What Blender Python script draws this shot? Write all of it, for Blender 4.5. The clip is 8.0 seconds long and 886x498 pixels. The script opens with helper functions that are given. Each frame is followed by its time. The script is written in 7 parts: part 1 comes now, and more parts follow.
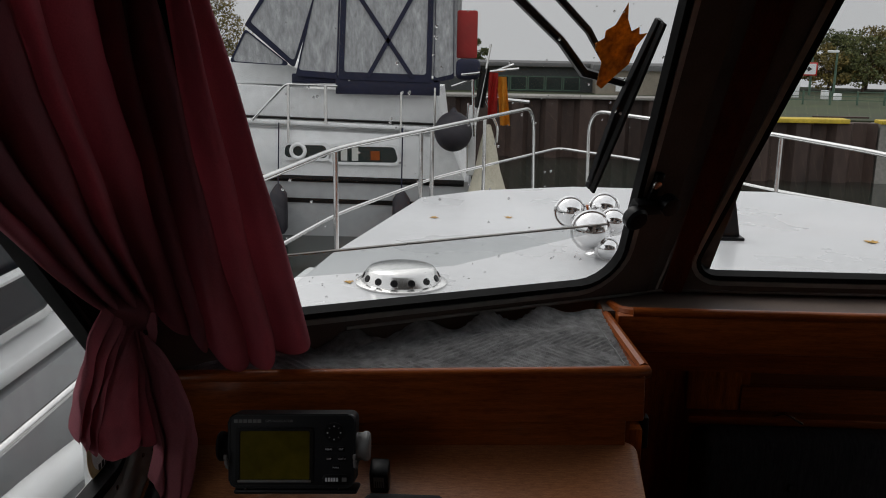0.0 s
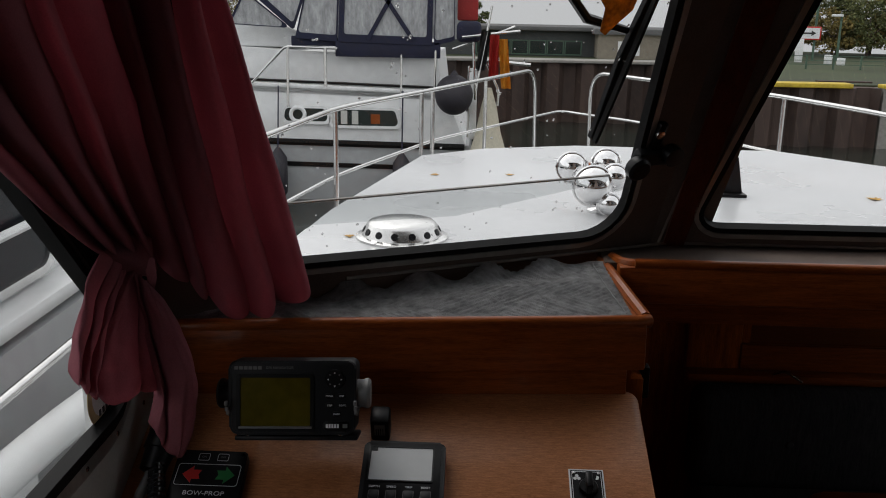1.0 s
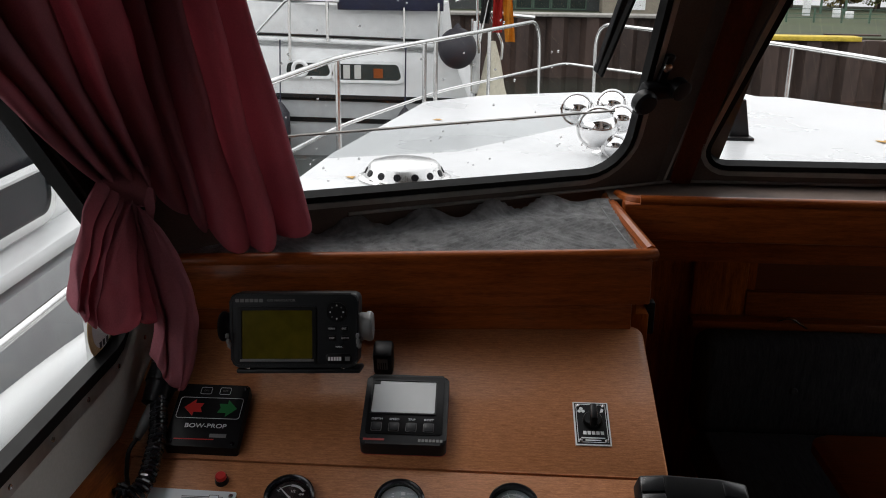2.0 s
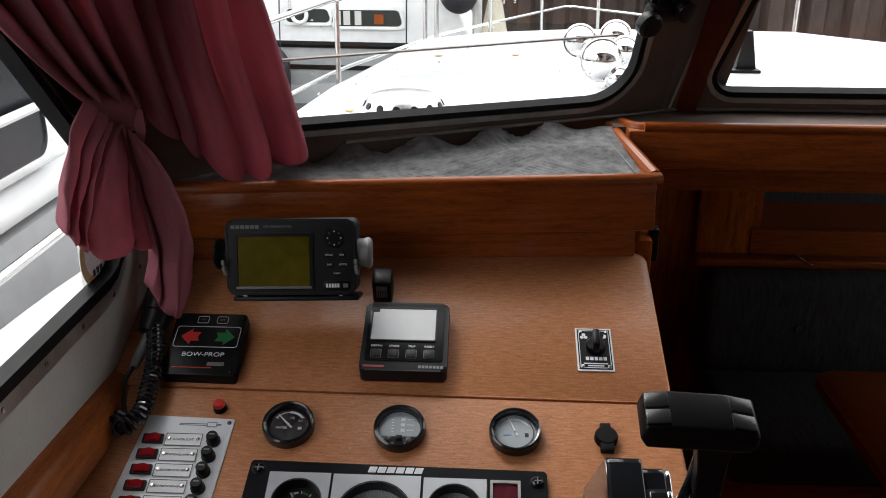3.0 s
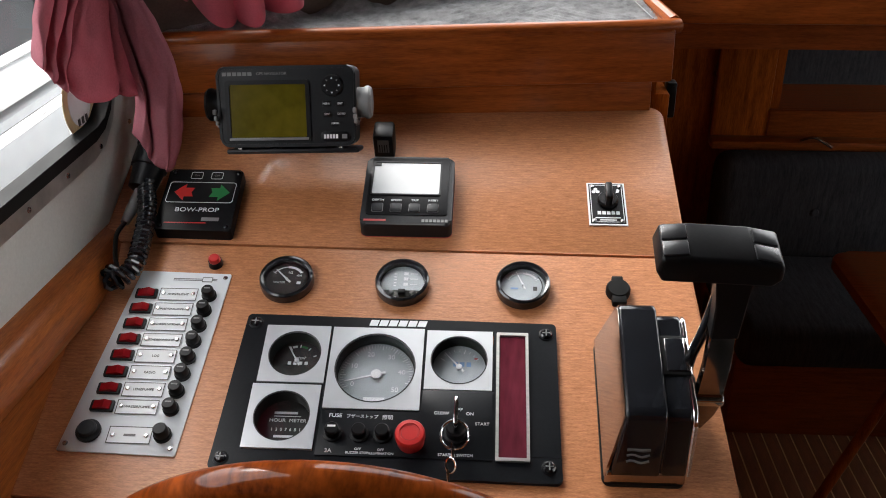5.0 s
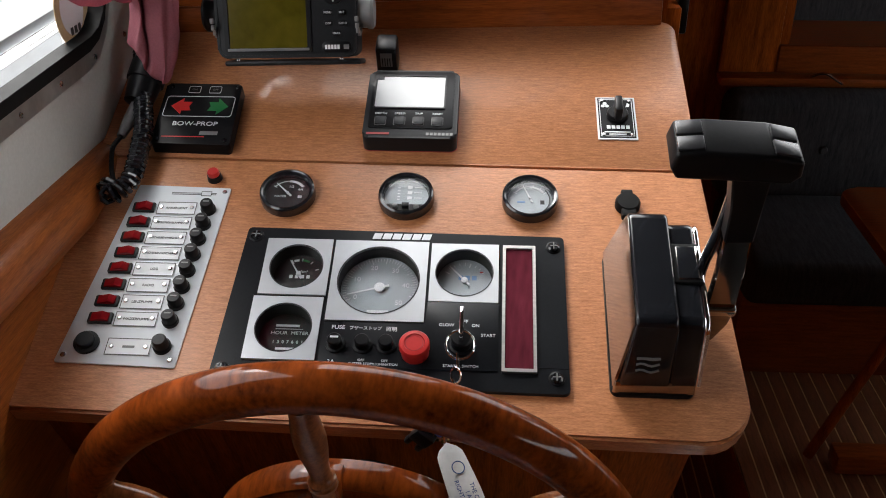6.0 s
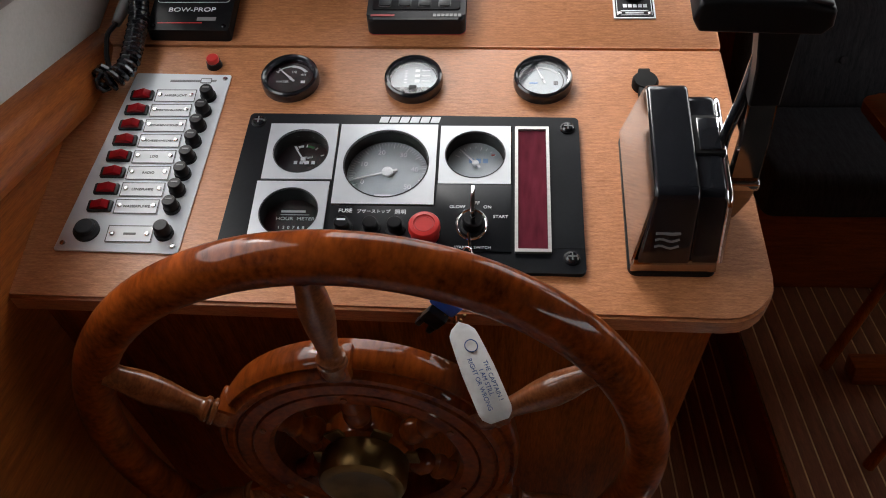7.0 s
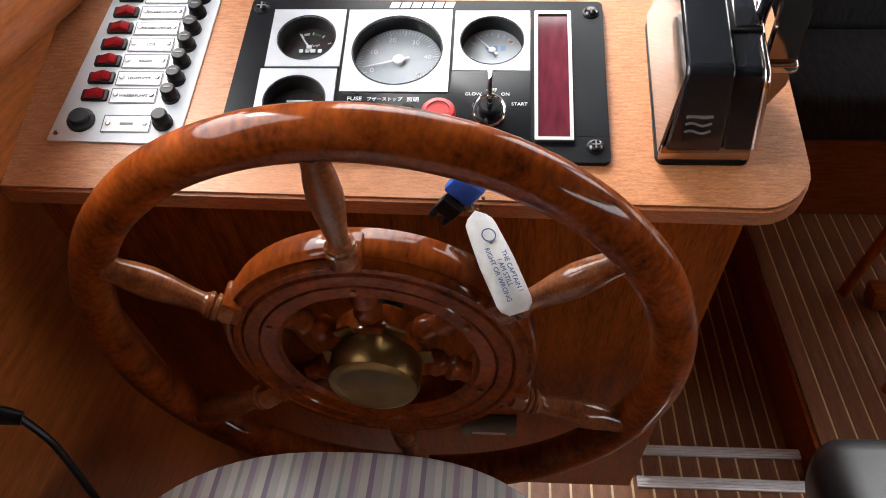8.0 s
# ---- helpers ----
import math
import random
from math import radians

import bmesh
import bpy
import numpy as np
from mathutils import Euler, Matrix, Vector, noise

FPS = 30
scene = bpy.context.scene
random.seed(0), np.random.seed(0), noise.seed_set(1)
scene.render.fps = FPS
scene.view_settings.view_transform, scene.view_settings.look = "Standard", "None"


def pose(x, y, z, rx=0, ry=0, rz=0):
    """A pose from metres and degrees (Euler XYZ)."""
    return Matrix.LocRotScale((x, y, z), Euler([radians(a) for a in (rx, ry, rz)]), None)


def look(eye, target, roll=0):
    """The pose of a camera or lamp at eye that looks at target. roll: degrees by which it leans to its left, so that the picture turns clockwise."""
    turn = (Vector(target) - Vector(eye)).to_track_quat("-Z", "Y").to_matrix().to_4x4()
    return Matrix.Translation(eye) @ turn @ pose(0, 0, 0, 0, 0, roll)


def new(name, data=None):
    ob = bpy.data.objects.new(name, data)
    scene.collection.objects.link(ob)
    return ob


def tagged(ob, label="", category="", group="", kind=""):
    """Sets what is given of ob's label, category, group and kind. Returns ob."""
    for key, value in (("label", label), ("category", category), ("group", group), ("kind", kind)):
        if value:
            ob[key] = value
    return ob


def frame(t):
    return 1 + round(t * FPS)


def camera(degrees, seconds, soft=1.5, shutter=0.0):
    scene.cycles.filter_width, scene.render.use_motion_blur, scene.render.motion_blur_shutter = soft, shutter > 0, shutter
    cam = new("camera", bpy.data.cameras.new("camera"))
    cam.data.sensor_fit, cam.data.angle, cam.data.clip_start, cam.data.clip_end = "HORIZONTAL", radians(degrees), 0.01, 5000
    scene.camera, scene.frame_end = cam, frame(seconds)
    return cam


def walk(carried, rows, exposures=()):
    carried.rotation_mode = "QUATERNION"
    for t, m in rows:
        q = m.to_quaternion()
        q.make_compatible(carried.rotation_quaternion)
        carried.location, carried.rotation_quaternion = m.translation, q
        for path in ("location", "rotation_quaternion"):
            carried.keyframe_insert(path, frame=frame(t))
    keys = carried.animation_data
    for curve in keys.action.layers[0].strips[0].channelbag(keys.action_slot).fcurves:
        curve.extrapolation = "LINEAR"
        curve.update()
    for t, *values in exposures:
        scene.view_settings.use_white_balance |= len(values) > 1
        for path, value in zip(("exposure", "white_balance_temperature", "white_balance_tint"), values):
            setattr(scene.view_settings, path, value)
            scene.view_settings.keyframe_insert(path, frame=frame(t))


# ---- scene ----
cam = camera(51.5, 8.0, soft=1.0)
# seconds, eye x y z, yaw, pitch, roll
PATH = [
    (0, 0.0818, -0.9489, 1.6060, 2.00, -12.86, 0.98),
    (0.5, 0.0789, -0.9496, 1.5943, 1.82, -13.88, 1.20),
    (1, 0.0811, -0.9456, 1.5791, 1.98, -14.95, 1.07),
    (1.5, 0.0813, -0.9428, 1.5612, 2.09, -16.18, 1.04),
    (3, 0.0881, -0.9251, 1.5010, 2.40, -20.56, 0.32),
    (3.5, 0.0908, -0.9183, 1.4838, 2.47, -22.21, 0.14),
    (4, 0.0955, -0.9105, 1.4624, 2.89, -23.69, -0.12),
    (4.5, 0.0954, -0.9034, 1.4403, 3.03, -24.99, -0.20),
    (6, 0.0914, -0.8980, 1.3655, 3.29, -29.13, -0.24),
    (6.5, 0.0957, -0.8994, 1.3358, 3.74, -30.82, -1.18),
    (7, 0.0918, -0.8979, 1.3007, 4.19, -32.92, -1.51),
    (7.5, 0.0878, -0.8925, 1.2698, 4.45, -34.57, -1.73),
    (8, 0.0839, -0.8869, 1.2360, 4.96, -36.36, -1.96),
]
EXPOSURES = [(0.0, 0.03), (1.5, 0.45), (3.0, 1.60), (4.0, 2.33), (4.5, 2.53), (6.0, 2.46), (7.0, 2.38), (8.0, 3.52)]


def eye_pose(x, y, z, yaw, pitch, roll):
    """Yaw and pitch of the view, then its roll about the line of sight."""
    return pose(x, y, z, 0, 0, yaw) @ pose(0, 0, 0, 90 + pitch, 0, 0) @ pose(0, 0, 0, 0, 0, roll)


walk(cam, [(t, eye_pose(*r)) for t, *r in PATH], EXPOSURES)

# ---- world and sun: an overcast sky ----
world = bpy.data.worlds.new("world")
scene.world = world
world.use_nodes = True
wn, wl = world.node_tree.nodes, world.node_tree.links
sky = wn.new("ShaderNodeTexSky")
sky.sky_type, sky.sun_disc = "NISHITA", False
sky.sun_elevation, sky.sun_rotation = radians(48), radians(-35)
sky.air_density, sky.dust_density, sky.ozone_density = 1.2, 4.0, 1.0
grey = wn.new("ShaderNodeHueSaturation")
grey.inputs["Saturation"].default_value = 0.22
soft_sky = wn.new("ShaderNodeGamma")
soft_sky.inputs["Gamma"].default_value = 0.3
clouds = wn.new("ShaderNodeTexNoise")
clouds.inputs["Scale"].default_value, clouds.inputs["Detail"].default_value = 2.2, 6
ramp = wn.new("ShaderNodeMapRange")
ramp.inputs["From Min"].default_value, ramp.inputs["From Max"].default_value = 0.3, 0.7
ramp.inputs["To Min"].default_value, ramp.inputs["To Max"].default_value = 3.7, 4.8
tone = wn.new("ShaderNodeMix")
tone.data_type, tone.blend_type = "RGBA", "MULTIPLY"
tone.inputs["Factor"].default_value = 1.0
wl.new(sky.outputs["Color"], grey.inputs["Color"])
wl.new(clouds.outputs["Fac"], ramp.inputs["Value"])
wl.new(grey.outputs["Color"], soft_sky.inputs["Color"])
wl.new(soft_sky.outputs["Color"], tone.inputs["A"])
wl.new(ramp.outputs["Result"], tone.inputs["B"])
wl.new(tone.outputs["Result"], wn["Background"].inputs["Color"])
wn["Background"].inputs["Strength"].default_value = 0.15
sun = new("sun", bpy.data.lights.new("sun", "SUN"))
sun.data.energy, sun.data.angle, sun.data.color = 0.6, radians(25), (1.0, 0.97, 0.93)
sun.matrix_world = look((-6, 7, 12), (0, 0, 0))


# ---- materials ----
def material(name, base, rough=0.5, metal=0.0, vary=0.12, scale=8.0, stretch=(1, 1, 1), bump=0.0, fine=60.0, coat=0.0, second=None, spec=0.5, rvary=0.1):
    """A surface with colour variation at two scales, roughness variation and fine relief."""
    mat = bpy.data.materials.new(name)
    mat.use_nodes = True
    n, l = mat.node_tree.nodes, mat.node_tree.links
    bsdf = n["Principled BSDF"]
    tc = n.new("ShaderNodeTexCoord")
    mp = n.new("ShaderNodeMapping")
    mp.inputs["Scale"].default_value = stretch
    l.new(tc.outputs["Object"], mp.inputs["Vector"])
    big, small = n.new("ShaderNodeTexNoise"), n.new("ShaderNodeTexNoise")
    big.inputs["Scale"].default_value, big.inputs["Detail"].default_value = scale, 5
    small.inputs["Scale"].default_value, small.inputs["Detail"].default_value = fine, 3
    l.new(mp.outputs["Vector"], big.inputs["Vector"])
    l.new(mp.outputs["Vector"], small.inputs["Vector"])
    both = n.new("ShaderNodeMath")
    both.operation = "MULTIPLY_ADD"
    both.inputs[1].default_value = 0.45
    l.new(small.outputs["Fac"], both.inputs[0])
    half = n.new("ShaderNodeMath")
    half.operation = "MULTIPLY"
    half.inputs[1].default_value = 0.55
    l.new(big.outputs["Fac"], half.inputs[0])
    l.new(half.outputs[0], both.inputs[2])
    cr = n.new("ShaderNodeValToRGB")
    other = second or [c * (1 + 2.2 * vary) for c in base]
    cr.color_ramp.elements[0].position, cr.color_ramp.elements[1].position = 0.32, 0.68
    cr.color_ramp.elements[0].color = (*[c * (1 - 1.6 * vary) for c in base], 1)
    cr.color_ramp.elements[1].color = (*other, 1)
    l.new(both.outputs[0], cr.inputs["Fac"])
    l.new(cr.outputs["Color"], bsdf.inputs["Base Color"])
    rr = n.new("ShaderNodeMapRange")
    rr.inputs["To Min"].default_value, rr.inputs["To Max"].default_value = max(0.02, rough - rvary), min(1, rough + rvary)
    l.new(big.outputs["Fac"], rr.inputs["Value"])
    l.new(rr.outputs["Result"], bsdf.inputs["Roughness"])
    bsdf.inputs["Metallic"].default_value = metal
    bsdf.inputs["Coat Weight"].default_value = coat
    bsdf.inputs["Coat Roughness"].default_value = 0.08
    bsdf.inputs["Specular IOR Level"].default_value = spec
    if bump:
        bp = n.new("ShaderNodeBump")
        bp.inputs["Strength"].default_value, bp.inputs["Distance"].default_value = bump, 0.002
        l.new(both.outputs[0], bp.inputs["Height"])
        l.new(bp.outputs["Normal"], bsdf.inputs["Normal"])
    return mat


def plain_glass(name, tint=(1, 1, 1), gloss=0.06, rough=0.0):
    """Thin window glass: clear, with a Fresnel-weighted reflection."""
    mat = bpy.data.materials.new(name)
    mat.use_nodes = True
    n, l = mat.node_tree.nodes, mat.node_tree.links
    n.remove(n["Principled BSDF"])
    clear, shine, mix, fres = n.new("ShaderNodeBsdfTransparent"), n.new("ShaderNodeBsdfGlossy"), n.new("ShaderNodeMixShader"), n.new("ShaderNodeLayerWeight")
    clear.inputs["Color"].default_value = (*tint, 1)
    shine.inputs["Roughness"].default_value = rough
    fres.inputs["Blend"].default_value = 0.5
    steep, lift = n.new("ShaderNodeMath"), n.new("ShaderNodeMath")
    steep.operation, lift.operation = "POWER", "MULTIPLY_ADD"
    steep.inputs[1].default_value = 5.0
    lift.inputs[1].default_value, lift.inputs[2].default_value = 0.5, gloss * 0.4
    l.new(fres.outputs["Facing"], steep.inputs[0])
    l.new(steep.outputs[0], lift.inputs[0])
    l.new(lift.outputs[0], mix.inputs["Fac"])
    l.new(clear.outputs["BSDF"], mix.inputs[1])
    l.new(shine.outputs["BSDF"], mix.inputs[2])
    l.new(mix.outputs["Shader"], n["Material Output"].inputs["Surface"])
    return mat


DASH_WOOD = material("satin_mahogany_ply", (0.42, 0.143, 0.052), 0.40, vary=0.20, scale=6, stretch=(10, 70, 70), fine=24, bump=0.20, coat=0.12, second=(0.59, 0.250, 0.106), spec=0.42)
DARK_WOOD = material("varnished_mahogany", (0.215, 0.045, 0.008), 0.34, vary=0.22, scale=5, stretch=(2.5, 30, 30), fine=30, bump=0.06, coat=0.12, second=(0.33, 0.084, 0.016), spec=0.18)
DARK_WOOD_Y = material("varnished_mahogany_fore_and_aft", (0.25, 0.060, 0.011), 0.34, vary=0.22, scale=5, stretch=(30, 2.5, 30), fine=30, bump=0.06, coat=0.12, second=(0.38, 0.108, 0.022), spec=0.15)
DARK_WOOD_V = material("varnished_mahogany_upright", (0.20, 0.042, 0.006), 0.36, vary=0.26, scale=5, stretch=(14, 14, 1.2), fine=40, bump=0.06, coat=0.0, second=(0.36, 0.088, 0.012), spec=0.04)
WHEEL_WOOD = material("gloss_varnished_teak", (0.120, 0.020, 0.004), 0.36, vary=0.34, scale=5, stretch=(7, 7, 2), fine=26, coat=0.40, second=(0.270, 0.056, 0.008), spec=0.02)
BLACK = material("black_plastic", (0.006, 0.006, 0.007), 0.36, vary=0.15, scale=30, fine=300, bump=0.04, spec=0.18)
BLACK_GLOSS = material("gloss_black_plastic", (0.010, 0.011, 0.014), 0.16, vary=0.1, scale=20, rvary=0.05, coat=0.3)
RUBBER = material("black_rubber", (0.006, 0.006, 0.006), 0.6, vary=0.2, scale=20, spec=0.12)
HANDLE_GREY = material("satin_grip_pad", (0.020, 0.021, 0.024), 0.30, vary=0.1, scale=25, fine=400, bump=0.05)
DARK_GREY = material("dark_grey_plastic", (0.013, 0.014, 0.016), 0.45, vary=0.1, scale=25, fine=400, bump=0.05, spec=0.22)
MID_GREY = material("grey_plastic", (0.16, 0.16, 0.16), 0.5, vary=0.1, scale=25)
ALU = material("brushed_aluminium", (0.62, 0.62, 0.60), 0.34, 0.9, vary=0.06, scale=12, stretch=(1, 30, 1), fine=40, rvary=0.06)
DULL_ALU = material("dull_aluminium_profile", (0.36, 0.35, 0.33), 0.42, 0.8, vary=0.12, scale=14)
CHROME = material("chrome", (0.78, 0.78, 0.78), 0.07, 1.0, vary=0.03, scale=20, rvary=0.03)
STEEL = material("stainless_tube", (0.62, 0.62, 0.61), 0.22, 0.95, vary=0.05, scale=15)
BRASS = material("aged_brass", (0.13, 0.072, 0.024), 0.36, 0.95, vary=0.25, scale=25, second=(0.22, 0.128, 0.044))
DECK_WHITE = material("wet_white_deck_paint", (0.52, 0.53, 0.54), 0.30, vary=0.05, scale=3, fine=40, bump=0.05, coat=0.25, rvary=0.14)
HULL_WHITE = material("white_gelcoat", (0.74, 0.75, 0.75), 0.35, vary=0.06, scale=1.5, fine=12)
HULL_GREY = material("grey_hull_paint", (0.32, 0.33, 0.335), 0.4, vary=0.08, scale=2, fine=12)
NAVY = material("navy_canvas", (0.008, 0.010, 0.030), 0.8, vary=0.25, scale=6, fine=120, bump=0.1)
VINYL = material("cream_vinyl_lining", (0.50, 0.50, 0.47), 0.6, vary=0.05, scale=12, fine=300, bump=0.08)
# dark so that the unseen ceiling throws back little light
HEADLINER = material("brown_headliner", (0.085, 0.070, 0.060), 0.8, vary=0.06, scale=6, fine=200, bump=0.06)
CURTAIN_CLOTH = material("dusty_pink_cloth", (0.355, 0.126, 0.152), 0.85, vary=0.10, scale=10, fine=500, bump=0.12, spec=0.2)
GLASS = plain_glass("window_glass")
TEAK_FLOOR = material("teak_plank", (0.17, 0.062, 0.030), 0.35, vary=0.25, scale=6, stretch=(16, 1.5, 16), fine=40, coat=0.25, second=(0.26, 0.105, 0.052))
HOLLY = material("pale_holly_strip", (0.62, 0.47, 0.26), 0.4, vary=0.12, scale=8)
WHITE_PRINT = material("white_print", (0.75, 0.77, 0.79), 0.5, vary=0.02, scale=30)
BLACK_PRINT = material("black_print", (0.02, 0.02, 0.02), 0.5, vary=0.05, scale=30)
DULL_RED = material("red_print", (0.35, 0.03, 0.03), 0.5, vary=0.05, scale=30)
RED = material("red_plastic", (0.50, 0.020, 0.018), 0.35, vary=0.06, scale=30)
GREEN = material("green_print", (0.015, 0.17, 0.045), 0.4, vary=0.05, scale=30)
QUAY_RUST = material("rusty_sheet_piling", (0.045, 0.028, 0.022), 0.75, vary=0.35, scale=1.2, stretch=(1, 1, 0.35), fine=9, bump=0.3)
CONCRETE = material("quay_concrete", (0.22, 0.21, 0.19), 0.8, vary=0.2, scale=1.5, fine=20, bump=0.2)
YELLOW = material("yellow_edge_paint", (0.50, 0.36, 0.03), 0.6, vary=0.15, scale=4, fine=30)


# ---- mesh helpers ----
I4 = Matrix.Identity(4)


def thing(name, label="", category="", m=I4, group="", kind=""):
    ob = new(name)
    ob.empty_display_size = 0.02
    ob.matrix_world = m
    return tagged(ob, label, category, group, kind)


def part(name, bm, mat, parent=None, label="", m=None, angle=38):
    """Links a bmesh as one mesh object, under a thing or a part."""
    bmesh.ops.recalc_face_normals(bm, faces=bm.faces)
    me = bpy.data.meshes.new(name)
    bm.to_mesh(me)
    bm.free()
    for p in me.polygons:
        p.use_smooth = True
    me.set_sharp_from_angle(angle=radians(angle))
    me.materials.append(mat)
    ob = new(name, me)
    if parent is not None:
        ob.parent = parent
    if m is not None:
        ob.matrix_basis = m
    if label:
        ob["label"] = label
    return ob


def shared(name, ob, parent, m):
    """Another object on the mesh of ob."""
    o = new(name, ob.data)
    o.parent = parent
    o.matrix_basis = m
    return o


def box(bm, c, s, m=I4, bev=0.0, seg=2):
    v = bmesh.ops.create_cube(bm, size=1.0, matrix=m @ Matrix.Translation(c) @ Matrix.Diagonal((*s, 1)))["verts"]
    if bev:
        e = list({e for x in v for e in x.link_edges})
        bmesh.ops.bevel(bm, geom=e, offset=bev, segments=seg, profile=0.5, affect="EDGES", clamp_overlap=True)
    return bm


def boxed(c, s, m=I4, bev=0.0, seg=2):
    return box(bmesh.new(), c, s, m, bev, seg)


def prism(bm, poly, z0, z1, m=I4, bev=0.0, seg=2):
    """A polygon in x and y, from z0 to z1; bev rounds the rim of its top."""
    lo = [bm.verts.new(m @ Vector((x, y, z0))) for x, y in poly]
    hi = [bm.verts.new(m @ Vector((x, y, z1))) for x, y in poly]
    k = len(poly)
    bm.faces.new(lo[::-1])
    top = bm.faces.new(hi)
    for i in range(k):
        bm.faces.new((lo[i], lo[(i + 1) % k], hi[(i + 1) % k], hi[i]))
    if bev:
        bmesh.ops.bevel(bm, geom=list(top.edges), offset=bev, segments=seg, profile=0.5, affect="EDGES", clamp_overlap=True)
    return bm


def prismed(poly, z0, z1, m=I4, bev=0.0, seg=2):
    return prism(bmesh.new(), poly, z0, z1, m, bev, seg)


def rounded(corners, r, k=6):
    """The polygon with every corner rounded; r one radius or one a corner."""
    out, n = [], len(corners)
    for i in range(n):
        p, a, b = Vector(corners[i]), Vector(corners[i - 1]), Vector(corners[(i + 1) % n])
        u, w = (a - p).normalized(), (b - p).normalized()
        rad = r[i] if isinstance(r, (list, tuple)) else r
        half = u.angle(w) / 2
        d = rad / math.tan(half)
        centre = p + (u + w).normalized() * (rad / math.sin(half))
        s, e = p + u * d - centre, p + w * d - centre
        a0, sweep = math.atan2(s.y, s.x), s.angle_signed(e)
        for j in range(k + 1):
            ang = a0 - sweep * j / k
            out.append((centre.x + rad * math.cos(ang), centre.y + rad * math.sin(ang)))
    return out


def rect(w, h, cx=0.0, cy=0.0):
    return [(cx - w / 2, cy - h / 2), (cx + w / 2, cy - h / 2), (cx + w / 2, cy + h / 2), (cx - w / 2, cy + h / 2)]


def ring(bm, outer, inner, z0, z1, m=I4):
    """A flat frame between two loops with as many points each."""
    k = len(outer)
    q = [[bm.verts.new(m @ Vector((x, y, z))) for x, y in loop] for loop in (outer, inner) for z in (z0, z1)]
    ol, oh, il, ih = q
    for i in range(k):
        j = (i + 1) % k
        bm.faces.new((oh[i], oh[j], ih[j], ih[i]))
        bm.faces.new((ol[j], ol[i], il[i], il[j]))
        bm.faces.new((ol[i], ol[j], oh[j], oh[i]))
        bm.faces.new((il[j], il[i], ih[i], ih[j]))
    return bm


def revolve(bm, prof, n=24, m=I4):
    """A profile of (radius, z) turned about z; ends are closed."""
    rows = []
    for r, z in prof:
        if r < 1e-6:
            rows.append([bm.verts.new(m @ Vector((0, 0, z)))])
        else:
            rows.append([bm.verts.new(m @ Vector((r * math.cos(2 * math.pi * i / n), r * math.sin(2 * math.pi * i / n), z))) for i in range(n)])
    for a, b in zip(rows, rows[1:]):
        for i in range(n):
            j = (i + 1) % n
            if len(a) == 1 and len(b) > 1:
                bm.faces.new((a[0], b[i], b[j]))
            elif len(b) == 1 and len(a) > 1:
                bm.faces.new((a[i], a[j], b[0]))
            elif len(a) > 1:
                bm.faces.new((a[i], a[j], b[j], b[i]))
    for r in (rows[0], rows[-1]):
        if len(r) > 1:
            bm.faces.new(r)
    return bm


def revolved(prof, n=24, m=I4):
    return revolve(bmesh.new(), prof, n, m)


def tube(bm, pts, r, n=8, closed=False, m=I4, flat=1.0):
    """A round bar along points; r one radius or one a point."""
    pts = [m @ Vector(p) for p in pts]
    k = len(pts)
    up, rows = None, []
    for i, p in enumerate(pts):
        a = pts[i - 1] if (i or closed) else p
        b = pts[(i + 1) % k] if (i < k - 1 or closed) else p
        d = (b - a).normalized()
        if up is None:
            up = d.orthogonal().normalized()
        up = (up - d * up.dot(d)).normalized()
        side = d.cross(up)
        rad = r[i] if isinstance(r, (list, tuple)) else r
        rows.append([bm.verts.new(p + (up * math.cos(2 * math.pi * j / n) + side * math.sin(2 * math.pi * j / n) * flat) * rad) for j in range(n)])
    for i in range(k if closed else k - 1):
        a, b = rows[i], rows[(i + 1) % k]
        off = 0
        if closed and i == k - 1:
            off = min(range(n), key=lambda s: (a[0].co - b[s].co).length)
        for j in range(n):
            bm.faces.new((a[j], a[(j + 1) % n], b[(j + 1 + off) % n], b[(j + off) % n]))
    if not closed:
        bm.faces.new(rows[0])
        bm.faces.new(rows[-1])
    return bm


def tubed(pts, r, n=8, closed=False, m=I4, flat=1.0):
    return tube(bmesh.new(), pts, r, n, closed, m, flat)


def bent(pts, r, k=6):
    """The points of a line in space with its inner corners rounded."""
    out = [Vector(pts[0])]
    for a, p, b in zip(pts, pts[1:], pts[2:]):
        a, p, b = Vector(a), Vector(p), Vector(b)
        u, w = (a - p), (b - p)
        d = min(r, u.length * 0.45, w.length * 0.45)
        s, e = p + u.normalized() * d, p + w.normalized() * d
        for j in range(k + 1):
            t = j / k
            out.append(s * (1 - t) ** 2 + p * 2 * t * (1 - t) + e * t * t)
    out.append(Vector(pts[-1]))
    return out


def words(name, text, size, mat, parent, m, label="", align="CENTER", wide=1.0):
    """Raised print in the built-in font, lying in the x-y plane of m."""
    cu = bpy.data.curves.new(name, "FONT")
    cu.body, cu.size, cu.align_x, cu.align_y = text, size, align, "CENTER"
    cu.extrude = 0.0002
    tmp = new(name, cu)
    dg = bpy.context.evaluated_depsgraph_get()
    me = bpy.data.meshes.new_from_object(tmp.evaluated_get(dg))
    bpy.data.objects.remove(tmp)
    me.materials.clear()
    me.materials.append(mat)
    ob = new(name, me)
    ob.parent = parent
    ob.matrix_basis = m @ Matrix.Diagonal((wide, 1, 1, 1))
    return ob


def at(u, v, z=0.0, rz=0.0):
    return pose(u, v, z, 0, 0, rz)


# the dashboard's plane: u across, v up the slope, z out of it
DASH = pose(0, 0, 0.92, 23.4)

